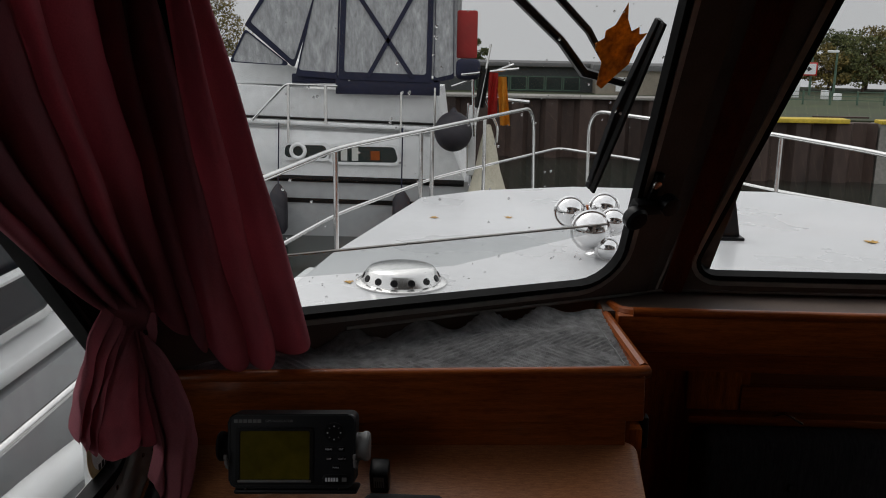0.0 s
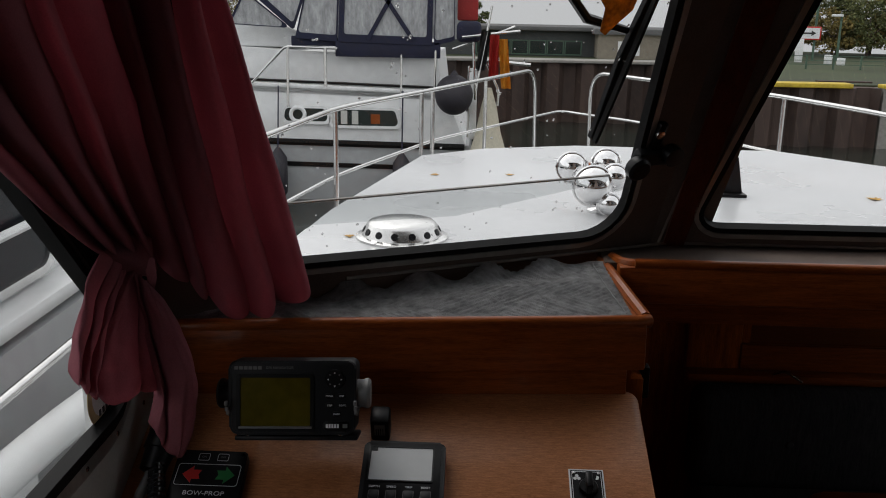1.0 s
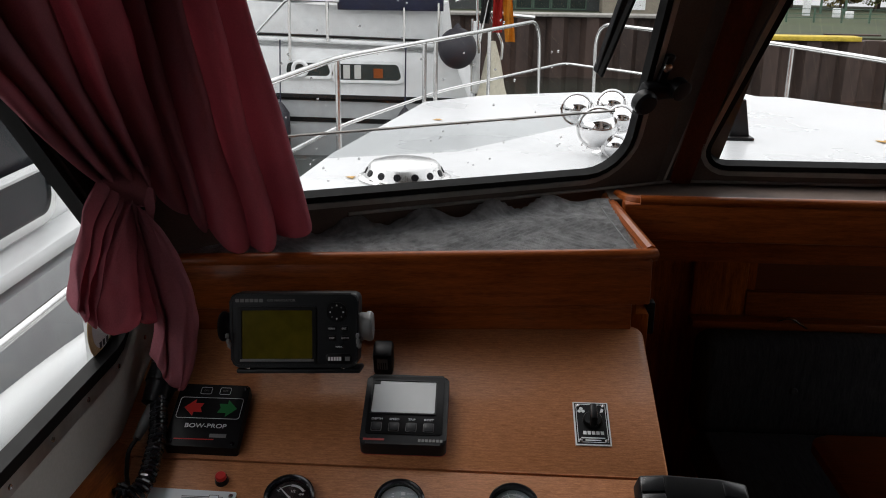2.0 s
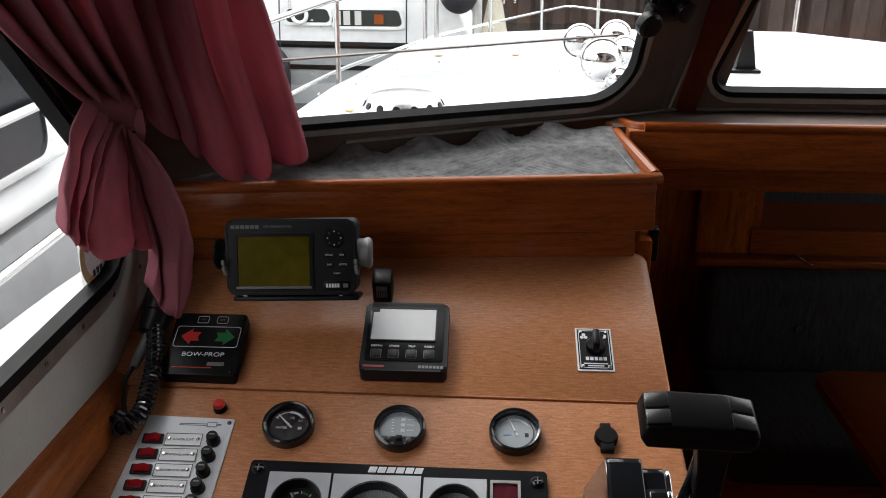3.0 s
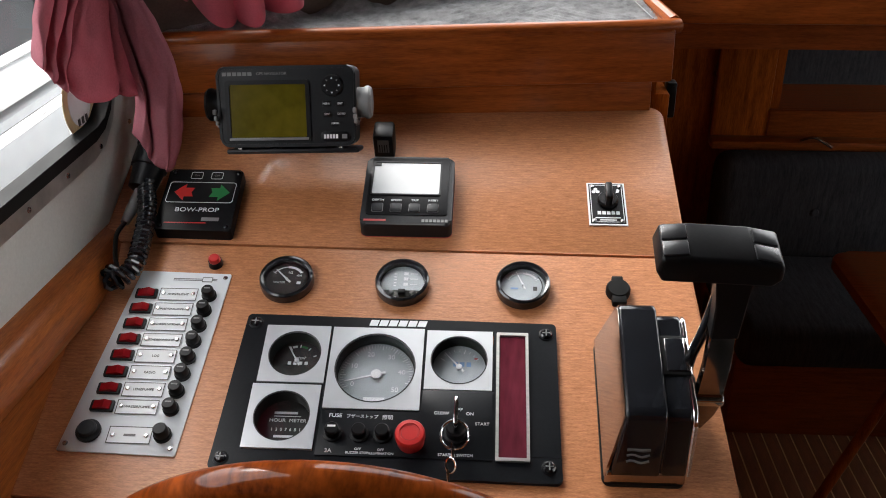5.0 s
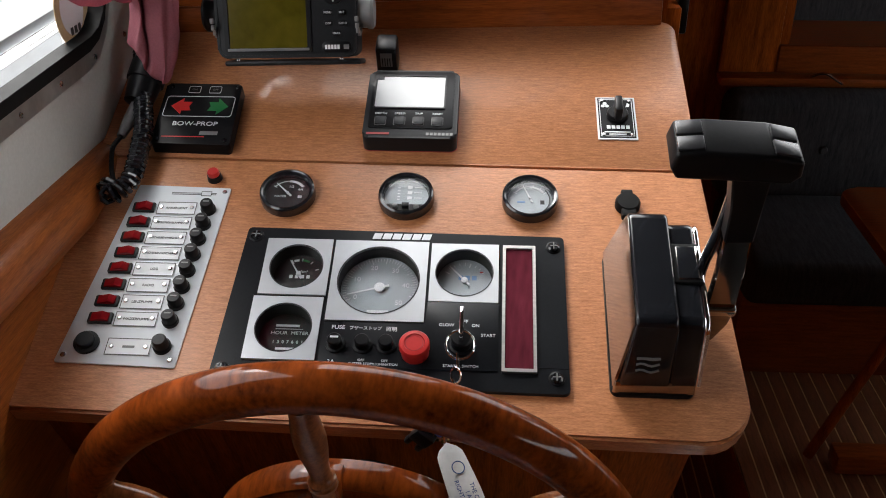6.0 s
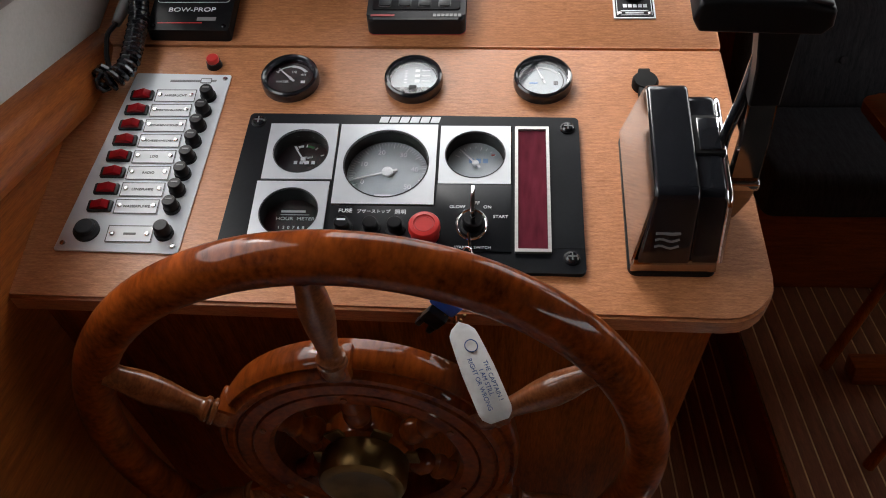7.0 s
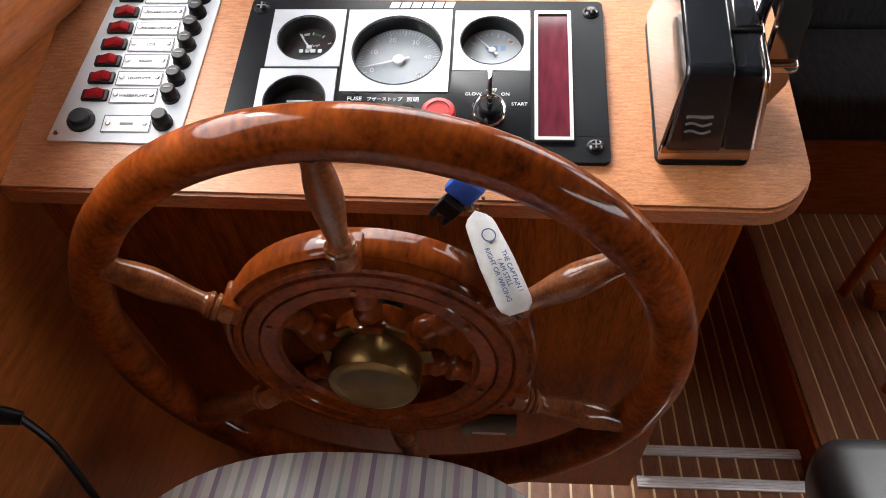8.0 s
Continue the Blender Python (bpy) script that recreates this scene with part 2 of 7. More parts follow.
# ---- wheelhouse shell ----
SILL = 1.185
RAKE = 26.0
FLOOR = -0.15
LEFT, RIGHT, BACK, ROOF = -0.365, 2.30, -2.6, 1.98

# windscreen: a local frame with x along the bottom edge, y up the raked pane, z inwards
side_dir = math.degrees(math.atan2(0.27, 0.49))
PANE_L = pose(0.40, 0.652, SILL, 0, 0, side_dir) @ pose(0, 0, 0, 90 + RAKE)
PANE_C = pose(0.44, 0.655, SILL) @ pose(0, 0, 0, 90 + RAKE)
# after the turn, local x runs to the right, y up the pane, z towards the cabin


def screen_pane(name, m, opening, radii, outer, label):
    """A windscreen section: lining with a rounded opening, rubber, aluminium rim and glass."""
    w = thing(name, label, "window", m, kind="structure")
    o = rounded(outer, 0.004)
    i = rounded(opening, radii)
    grow = lambda d: rounded([(x + (d if x > sum(p[0] for p in opening) / 4 else -d), y + (d if y > sum(p[1] for p in opening) / 4 else -d)) for x, y in opening], [r + d for r in radii])
    part("lining", ring(bmesh.new(), o, grow(0.012), -0.012, 0.0), LINING, w)
    part("rim", ring(bmesh.new(), grow(0.021), grow(0.011), 0.0, 0.006), DULL_ALU, w, "dull aluminium rim")
    part("seal", ring(bmesh.new(), grow(0.0125), i, -0.013, 0.004), RUBBER, w, "black rubber seal")
    g = part("pane", prismed(grow(0.004), -0.010, -0.006), GLASS, w)
    g.visible_shadow = False
    return w


STRIP_WOOD = material("dark_red_mahogany", (0.085, 0.018, 0.008), 0.5, vary=0.2, scale=6, stretch=(10, 10, 1.5), fine=40, spec=0.15)
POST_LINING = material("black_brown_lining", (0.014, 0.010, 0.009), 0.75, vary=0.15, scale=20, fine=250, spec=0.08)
LINING = material("brown_leathercloth", (0.105, 0.080, 0.068), 0.5, vary=0.12, scale=20, fine=250, bump=0.06, spec=0.2)
screen_pane("window_1", PANE_L, [(-0.78, 0.036), (-0.088, 0.020), (-0.182, 0.59), (-0.88, 0.59)], [0.06, 0.06, 0.06, 0.06],
            [(-0.88, -0.10), (0.005, -0.065), (-0.11, 0.86), (-1.02, 0.86)], "raked windscreen section with rounded corners and rubber seal")
screen_pane("window_2", PANE_C, [(0.028, 0.026), (1.45, 0.030), (1.33, 0.59), (0.168, 0.59)], [0.035, 0.05, 0.05, 0.05],
            [(-0.03, -0.03), (1.60, -0.03), (1.45, 0.86), (0.13, 0.86)], "central raked windscreen section with rounded corners")

part("windscreen_pillar", prismed(rounded([(-0.06, -0.03), (0.055, -0.03), (0.16, 0.86), (0.0, 0.86)], 0.01), -0.05, -0.014, PANE_C), LINING)
tagged(bpy.data.objects["windscreen_pillar"], "dark brown lined pillar between two windscreen panes", "pillar", kind="structure")
part("pillar_strip", prismed([(-0.022, -0.02), (0.014, -0.02), (0.128, 0.86), (0.066, 0.86)], 0.0005, 0.006, PANE_C), STRIP_WOOD, bpy.data.objects["windscreen_pillar"], "reddish wooden cover strip")

# out of view; added to stop light at the gap right of the windscreen
part("gap_panel", prismed([(1.585, -0.03), (1.90, -0.03), (1.90, 0.86), (1.435, 0.86)], -0.012, 0.0, PANE_C), LINING, bpy.data.objects["windscreen_pillar"], "unseen brown panel closing the gap beside the windscreen")
part("bead", tubed([PANE_L @ Vector((-0.58, -0.008, 0.002)), PANE_L @ Vector((-0.06, -0.016, 0.002)), PANE_C @ Vector((-0.012, -0.012, 0.002)), PANE_C @ Vector((1.5, -0.010, 0.002))], 0.0028, 8), DULL_ALU, bpy.data.objects["windscreen_pillar"], "thin grey bead along the lining")

# side wall with its window, from the windscreen aft
wall = thing("wall_west", "cream lined cabin side with a long window", "wall", kind="structure")
yz = pose(LEFT, 0, 0) @ Matrix(((0, 0, 1, 0), (1, 0, 0, 0), (0, 1, 0, 0), (0, 0, 0, 1)))  # x -> world y, y -> world z, z -> world x
open_ = [(-0.50, 1.075), (0.237, 1.075), (-0.393, 1.70), (-0.50, 1.70)]
rad = [0.05, 0.06, 0.03, 0.03]
grow2 = lambda d: rounded([(open_[0][0] - d, open_[0][1] - d), (open_[1][0] + 1.5 * d, open_[1][1] - d), (open_[2][0] + d, open_[2][1] + d), (open_[3][0] - d, open_[3][1] + d)], [r + d for r in rad])
part("panel", ring(bmesh.new(), rounded([(BACK, FLOOR - 0.3), (1.41, FLOOR - 0.3), (-0.38, ROOF + 0.05), (BACK, ROOF + 0.05)], 0.004), grow2(0.012), -0.012, 0.0, yz), VINYL, wall)
part("rim", ring(bmesh.new(), grow2(0.034), grow2(0.014), 0.0, 0.006, yz), DULL_ALU, wall, "aluminium window rim with screws")
part("seal", ring(bmesh.new(), grow2(0.0145), rounded(open_, rad), -0.013, 0.007, yz), RUBBER, wall, "black rubber window seal")
g = part("pane", prismed(grow2(0.004), -0.010, -0.007, yz), GLASS, wall)
g.visible_shadow = False
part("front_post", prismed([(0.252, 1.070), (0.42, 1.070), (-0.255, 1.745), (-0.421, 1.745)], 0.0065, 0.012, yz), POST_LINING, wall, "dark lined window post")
for i in range(8):
    part("screw", revolved([(0.0035, 0), (0.003, 0.0012), (0, 0.0016)], 10, yz @ pose(-0.46 + 0.092 * i, 1.051, 0.006)), STEEL, wall)
# wooden side board with a rounded cap rail above the dashboard
part("plank", prismed([(BACK, FLOOR), (0.28, FLOOR), (0.28, 0.885), (-0.30, 0.915), (BACK, 0.96)], 0.0, 0.008, yz), DARK_WOOD_Y, wall, "varnished wooden side board")
cap = bmesh.new()
cap_rows = []
for y in (-1.6, 0.27):
    lift = -0.045 * (y + 0.15)
    cap_rows.append([cap.verts.new((LEFT + x, y, z + lift)) for x, z in ((0.0, 0.902), (0.018, 0.903), (0.027, 0.910), (0.032, 0.923), (0.032, 0.938), (0.027, 0.952), (0.016, 0.961), (0.0, 0.964))])
for j in range(7):
    cap.faces.new((cap_rows[0][j], cap_rows[0][j + 1], cap_rows[1][j + 1], cap_rows[1][j]))
for r_ in cap_rows:
    cap.faces.new(r_)
part("cap_rail", cap, DARK_WOOD_Y, wall, "rounded mahogany cap rail")

# unseen walls and roof, added to enclose the cabin and shape its light
for nm, c, s in (("wall_east_post", (RIGHT + 0.025, 0.30, 1.31), (0.05, 0.80, 0.376)), ("wall_east_lower", (RIGHT + 0.025, -1.0, 0.46), (0.05, 3.4, 1.32)), ("wall_east_upper", (RIGHT + 0.025, -1.0, 1.705), (0.05, 3.4, 0.65))):
    tagged(part(nm, boxed(c, s), VINYL if "upper" in nm else DARK_WOOD_V), "unseen cabin side wall, its opening sized for the light", "wall", kind="structure")
for nm, c, s in (("wall_south_lower", (0.97, BACK - 0.025, 0.75), (2.7, 0.05, 1.9)), ("wall_south_upper", (0.97, BACK - 0.025, 1.86), (2.7, 0.05, 0.30))):
    tagged(part(nm, boxed(c, s), DARK_WOOD_V), "unseen aft cabin wall, added to block light", "wall", kind="structure")
tagged(part("ceiling", boxed((0.95, -1.15, ROOF + 0.02), (2.8, 3.0, 0.04)), HEADLINER), "unseen cabin ceiling, dark brown to cut fill light", "ceiling", kind="structure")

# ---- outside: water, quay ----
WATER_Z = -0.55
water = material("harbour_water", (0.018, 0.022, 0.018), 0.10, vary=0.2, scale=0.8, stretch=(1, 2.2, 1), fine=5, bump=0.0, rvary=0.04)
bsdf_n = water.node_tree.nodes["Principled BSDF"]
wv = water.node_tree.nodes.new("ShaderNodeTexNoise")
wv.inputs["Scale"].default_value, wv.inputs["Detail"].default_value = 4.0, 5
wb = water.node_tree.nodes.new("ShaderNodeBump")
wb.inputs["Strength"].default_value, wb.inputs["Distance"].default_value = 1.0, 0.12
water.node_tree.links.new(wv.outputs["Fac"], wb.inputs["Height"])
water.node_tree.links.new(wb.outputs["Normal"], bsdf_n.inputs["Normal"])
bm = bmesh.new()
bmesh.ops.create_grid(bm, x_segments=4, y_segments=4, size=400, matrix=Matrix.Translation((0, 0, WATER_Z)))
tagged(part("water", bm, water), "calm dark grey harbour water", "water", kind="structure")

# ---- helm console ----
console = thing("helm_console", "mahogany ply steering console with sloping top", "console", DASH)


def top_with_opening(outline, opening, z0, z1):
    """A board with a cut-out, its upper outer edge eased."""
    bm = bmesh.new()
    edges = []
    for loop in (outline, opening):
        vs = [bm.verts.new((x, y, z1)) for x, y in loop]
        edges += [bm.edges.new((a, b)) for a, b in zip(vs, vs[1:] + vs[:1])]
    bmesh.ops.triangle_fill(bm, edges=edges, use_beauty=True, normal=(0, 0, 1))
    new_ = bmesh.ops.extrude_face_region(bm, geom=list(bm.faces))["geom"]
    for v in new_:
        if isinstance(v, bmesh.types.BMVert):
            v.co.z = z0
    bmesh.ops.recalc_face_normals(bm, faces=list(bm.faces))
    rim = [e for e in bm.edges if all(abs(v.co.z - z1) < 1e-6 for v in e.verts) and any(abs(f.normal.z) < 0.1 for f in e.link_faces)]
    bmesh.ops.bevel(bm, geom=rim, offset=0.003, segments=2, affect="EDGES")
    return bm


part("lower_top", top_with_opening(rounded([(-0.362, -0.262), (0.338, -0.276), (0.3235, 0.0555), (-0.362, 0.0630)], [0.004, 0.045, 0.002, 0.002]), [(-0.150, -0.212), (0.108, -0.212), (0.108, -0.056), (-0.150, -0.056)], -0.022, 0.0), DASH_WOOD, console)
part("upper_top", prismed(rounded([(-0.362, 0.0640), (0.3235, 0.0565), (0.3205, 0.315), (-0.362, 0.315)], [0.002, 0.002, 0.018, 0.002]), -0.022, 0.0, bev=0.002), DASH_WOOD, console)
part("front_panel", boxed((-0.03, -0.225, -0.48), (0.66, 0.02, 0.915), bev=0.002), DARK_WOOD_V, console)
part("side_panel", boxed((0.292, 0.02, -0.48), (0.018, 0.468, 0.915), bev=0.002), DARK_WOOD_V, console)

part("name_plate", boxed((0.062, -0.2365, -0.645), (0.080, 0.003, 0.085), bev=0.001), BLACK, console, "black plate on the front panel")
part("lettering_bar", boxed((0.062, -0.2384, -0.676), (0.050, 0.0008, 0.008)), WHITE_PRINT, console)

# shelf box in front of the windscreen
shelf = thing("dashboard_shelf", "varnished mahogany shelf box under the windscreen", "shelf")
# ---- instruments on the dashboard ----
def on_dash(u, v, z=0.0, rz=0.0):
    return DASH @ pose(u, v, z, 0, 0, rz)


def bar(name, parent, m, w, h, mat, z=0.0003):
    """A flat printed bar."""
    return part(name, boxed((0, 0, z / 2), (w, h, z)), mat, parent, m=m)


def screw_head(r):
    bm = revolved([(r, 0), (r, r * 0.35), (r * 0.7, r * 0.62), (0, r * 0.66)], 10)
    return bm


def gauge_face(parent, r, depth, face_mat, needle_deg, ticks, tick_r, span=(225, -45), print_mat=None, needle_mat=None, needle_len=0.8, hub=0.10, tick_len=0.18, tick_w=0.0006):
    """Face, ticks and needle of a round instrument; depth: the face's height."""
    pm = print_mat or WHITE_PRINT
    face = part("face", revolved([(0, depth - 0.0015), (r, depth - 0.0015), (r, depth), (0, depth)], 32), face_mat, parent)
    bm = bmesh.new()
    many = ticks > 12
    for i in range(ticks):
        if not many:
            bm = bmesh.new()
        a = radians(span[0] + (span[1] - span[0]) * i / (ticks - 1))
        long = 1.0 if i % 5 == 0 else 0.6
        box(bm, (tick_r - tick_len * r * long / 2, 0, depth + 0.0003), (tick_len * r * long, tick_w * (1.5 if long == 1 else 1), 0.0004), pose(0, 0, 0, 0, 0, math.degrees(a)))
        if not many:
            part("scale_mark", bm, pm, face)
    if many:
        part("scale_marks", bm, pm, face)["kind"] = "stuff"
    bm = prismed([(-0.25 * r, -0.0012), (needle_len * r, -0.0004), (needle_len * r, 0.0004), (-0.25 * r, 0.0012)], depth + 0.002, depth + 0.0028, pose(0, 0, 0, 0, 0, needle_deg))
    revolve(bm, [(hub * r, depth + 0.001), (hub * r, depth + 0.0034), (hub * r * 0.6, depth + 0.0042), (0, depth + 0.0042)], 16)
    part("needle", bm, needle_mat or pm, parent, "white needle on its hub")
    return face


FACE_BLACK = material("matt_black_dial", (0.010, 0.010, 0.011), 0.55, vary=0.05, scale=40)
FACE_GREY = material("grey_dial", (0.19, 0.20, 0.205), 0.5, vary=0.05, scale=30)
# sky reflection in the gauge glass, put into the dial's colour
FACE_SHEEN = material("dial_with_sky_reflection", (0.38, 0.42, 0.45), 0.45, vary=0.04, scale=30)
INST_GLASS = plain_glass("instrument_glass", gloss=0.08)


def round_gauge(u, v, label, face_mat, needle, extra):
    """A black 52 mm gauge with a deep bezel."""
    g = thing("round_gauge", label, "gauge", on_dash(u, v, -0.0005), group="gauges in a row")
    part("bezel", revolved([(0.0305, 0), (0.0308, 0.008), (0.0298, 0.0115), (0.0280, 0.0128), (0.0262, 0.0120), (0.0248, 0.0090), (0.0246, 0.001), (0.0, 0.001)], 48), BLACK_GLOSS, g)
    f = extra(g)
    p = part("glass", revolved([(0, 0.0080), (0.0247, 0.0080), (0.0247, 0.0086), (0, 0.0086)], 32), INST_GLASS, g)
    p.visible_shadow = False
    return g


def water_face(g):
    f = gauge_face(g, 0.0244, 0.0035, FACE_BLACK, 135, 2, 0.021, (146, 36), needle_len=0.80, hub=0.06)
    part("arc", ring(bmesh.new(), *arc_loops(0.0172, 0.0200, 36, 92), 0.0036, 0.0041), WHITE_PRINT, f)
    part("arc", ring(bmesh.new(), *arc_loops(0.0182, 0.0192, 92, 146), 0.0036, 0.0041), WHITE_PRINT, f)
    words("lettering", "WATER", 0.0040, WHITE_PRINT, f, at(-0.0085, -0.0035, 0.0039))
    words("lettering", "1/2", 0.0046, WHITE_PRINT, f, at(0.0025, 0.0105, 0.0039))
    words("lettering", "4/4", 0.0046, WHITE_PRINT, f, at(0.0130, 0.0065, 0.0039))
    bar("tap_mark", f, at(0.0135, -0.0035, 0.0036), 0.0045, 0.0035, WHITE_PRINT)
    return f


def arc_loops(r0, r1, a0, a1, n=14):
    """Outer and inner loops of a closed narrow arc, point for point."""
    o = [(r1 * math.cos(radians(a0 + (a1 - a0) * i / n)), r1 * math.sin(radians(a0 + (a1 - a0) * i / n))) for i in range(n + 1)]
    i_ = [(r0 * math.cos(radians(a0 + (a1 - a0) * i / n)), r0 * math.sin(radians(a0 + (a1 - a0) * i / n))) for i in range(n + 1)]
    mid = (r0 + r1) / 2
    c = [(mid * math.cos(radians(a0 + (a1 - a0) * i / n)), mid * math.sin(radians(a0 + (a1 - a0) * i / n))) for i in range(n + 1)]
    return o + i_[::-1], c + c[::-1]


def tank_face(g):
    f = part("face", revolved([(0, 0.002), (0.0244, 0.002), (0.0244, 0.0035), (0, 0.0035)], 32), FACE_BLACK, g, "black lower part of the dial")
    n = 22
    part("sheen_field", prismed([(0.0240 * math.cos(radians(a)), 0.0240 * math.sin(radians(a))) for a in np.linspace(-24, 204, n)], 0.0035, 0.0040), FACE_SHEEN, f, "upper field of the dial, pale with painted sky reflection")
    for i in range(3):
        bar("lamp_mark", f, at(0.0035, 0.0135 - 0.0075 * i, 0.0040), 0.0050, 0.0042, WHITE_PRINT)
        bar("bar_mark", f, at(0.0125, 0.0135 - 0.0075 * i, 0.0040), 0.0085, 0.0012, WHITE_PRINT)
    for i in range(5):
        bar("scale_mark", f, at(-0.0085, 0.0130 - 0.0042 * i, 0.0040), 0.0030, 0.0012, WHITE_PRINT)
    part("slider", boxed((0.0, -0.0140, 0.0062), (0.0080, 0.0062, 0.0050), bev=0.0008), BLACK, g)
    for k in (-1, 1):
        part("button", revolved([(0.0030, 0.0035), (0.0030, 0.0060), (0.0022, 0.0066), (0, 0.0066)], 14, at(0.0115 * k, -0.0138)), MID_GREY, g)
        bar("lettering_bar", f, at(0.0080 * k, -0.0195, 0.0035), 0.0040, 0.0014, WHITE_PRINT)
    return f


def fuel_face(g):
    f = gauge_face(g, 0.0244, 0.0035, FACE_SHEEN, 112, 6, 0.021, (150, 30), needle_len=0.82, hub=0.06)
    part("arc", ring(bmesh.new(), *arc_loops(0.0165, 0.0192, 36, 90), 0.0036, 0.0041), WHITE_PRINT, f)
    part("arc", ring(bmesh.new(), *arc_loops(0.0178, 0.0190, 90, 146), 0.0036, 0.0041), WHITE_PRINT, f)
    bar("pump_mark", f, at(0.0135, -0.0035, 0.0036), 0.0045, 0.0055, FACE_BLACK)
    bar("lettering_bar", f, at(-0.0095, -0.0035, 0.0036), 0.0085, 0.0022, BLUE_DIAL)
    part("trim_line", tubed([(0.0215 * math.cos(radians(a)), 0.0215 * math.sin(radians(a)), 0.0042) for a in range(-70, 40, 6)], 0.0006, 5), FACE_BLACK, f)
    return f


BLUE_DIAL = material("pale_blue_print", (0.16, 0.28, 0.50), 0.5, vary=0.03, scale=30)
round_gauge(-0.1315, 0.0075, "black water tank gauge with a white needle", FACE_BLACK, 0, water_face)
round_gauge(-0.0004, 0.0065, "black tank gauge with a slider and painted sky reflection", FACE_SHEEN, 0, tank_face)
round_gauge(0.1344, 0.0065, "black fuel gauge, dial greyed by a painted sky reflection", FACE_GREY, 0, fuel_face)

# ---- engine instrument panel ----
PANEL_BLACK = material("black_panel_enamel", (0.007, 0.008, 0.010), 0.30, vary=0.12, scale=15, fine=300, bump=0.03, rvary=0.08, spec=0.20)
PLATE_ALU = material("satin_aluminium_plate", (0.50, 0.52, 0.545), 0.42, 0.55, vary=0.03, scale=9, rvary=0.05)
panel = thing("instrument_cluster", "black engine panel with silver gauge plates and key switch", "instrument panel", on_dash(0.0, 0.0025, -0.004))
part("frame_bar", prismed(rounded([(-0.1735, -0.2300), (0.1703, -0.2345), (0.1698, -0.2075), (-0.1722, -0.2070)], [0.006, 0.006, 0.0004, 0.0004]), 0.0, 0.009), PANEL_BLACK, panel)
part("frame_bar", prismed(rounded([(-0.1661, -0.0605), (0.1692, -0.0605), (0.1690, -0.0487), (-0.1653, -0.0442)], [0.0004, 0.0004, 0.005, 0.005]), 0.0, 0.009), PANEL_BLACK, panel)
part("frame_bar", prismed([(-0.1722, -0.2070), (-0.1440, -0.2070), (-0.1410, -0.0605), (-0.1661, -0.0605)], 0.0, 0.009), PANEL_BLACK, panel)
part("frame_bar", prismed([(0.1025, -0.2070), (0.1698, -0.2070), (0.1692, -0.0605), (0.1028, -0.0605)], 0.0, 0.009), PANEL_BLACK, panel)
part("frame_bar", prismed([(-0.0735, -0.2070), (0.1025, -0.2070), (0.1026, -0.1605), (-0.0735, -0.1605)], 0.0, 0.009), PANEL_BLACK, panel)
part("frame_bar", prismed([(0.0285, -0.1605), (0.1026, -0.1605), (0.1028, -0.1345), (0.0285, -0.1345)], 0.0, 0.009), PANEL_BLACK, panel)
part("frame_bar", prismed([(-0.0735, -0.1605), (-0.0690, -0.1605), (-0.0680, -0.0605), (-0.0715, -0.0605)], 0.0, 0.009), PANEL_BLACK, panel)
part("frame_bar", prismed([(0.0285, -0.1345), (0.0320, -0.1345), (0.0320, -0.0605), (0.0285, -0.0605)], 0.0, 0.009), PANEL_BLACK, panel)
part("frame_bar", prismed([(-0.1440, -0.1340), (-0.0725, -0.1340), (-0.0725, -0.1308), (-0.1440, -0.1308)], 0.0, 0.009), PANEL_BLACK, panel)
for u, v in ((-0.1553, -0.0560), (0.1582, -0.0628), (-0.1615, -0.2180), (0.1577, -0.2180)):
    s = part("screw", screw_head(0.0062), BLACK_GLOSS, panel, m=at(u, v, 0.009))
    part("washer", revolved([(0.0078, 0.0), (0.0076, 0.0010), (0.0060, 0.0014), (0, 0.0014)], 18), BLACK, s)
    part("slot", boxed((0, 0, 0.004), (0.008, 0.0013, 0.0006)), MID_GREY, s)
    part("slot", boxed((0, 0, 0.004), (0.0013, 0.008, 0.0006)), MID_GREY, s)


def panel_gauge(name, u0, u1, v0, v1, r, face_mat, label):
    """A silver plate with a round hole and a dial deep below it."""
    cu, cv = (u0 + u1) / 2, (v0 + v1) / 2
    n = 40
    hole = [(cu + r * math.cos(2 * math.pi * i / n - math.pi * 0.75), cv + r * math.sin(2 * math.pi * i / n - math.pi * 0.75)) for i in range(n)]
    edge = []
    for i in range(n):
        s, t = divmod(i, n // 4)
        f = t / (n // 4)
        edge.append([(u0 + (u1 - u0) * f, v0), (u1, v0 + (v1 - v0) * f), (u1 - (u1 - u0) * f, v1), (u0, v1 - (v1 - v0) * f)][s])
    p = part(name, ring(bmesh.new(), edge, hole, 0.009, 0.0108), PLATE_ALU, panel, label)
    part("well_wall", ring(bmesh.new(), [(r * 1.03 * math.cos(2 * math.pi * i / 40), r * 1.03 * math.sin(2 * math.pi * i / 40)) for i in range(40)], [(r * math.cos(2 * math.pi * i / 40), r * math.sin(2 * math.pi * i / 40)) for i in range(40)], -0.009, 0.0112, at(cu, cv)), FACE_BLACK, panel, "deep black well round the dial")
    return thing_dial(cu, cv, r)


def thing_dial(cu, cv, r):
    d = part("dial", revolved([(0, 0.0), (r * 0.99, 0.0), (r * 0.99, 0.0006), (0, 0.0006)], 32), FACE_BLACK, panel, m=at(cu, cv, -0.0085))
    return d


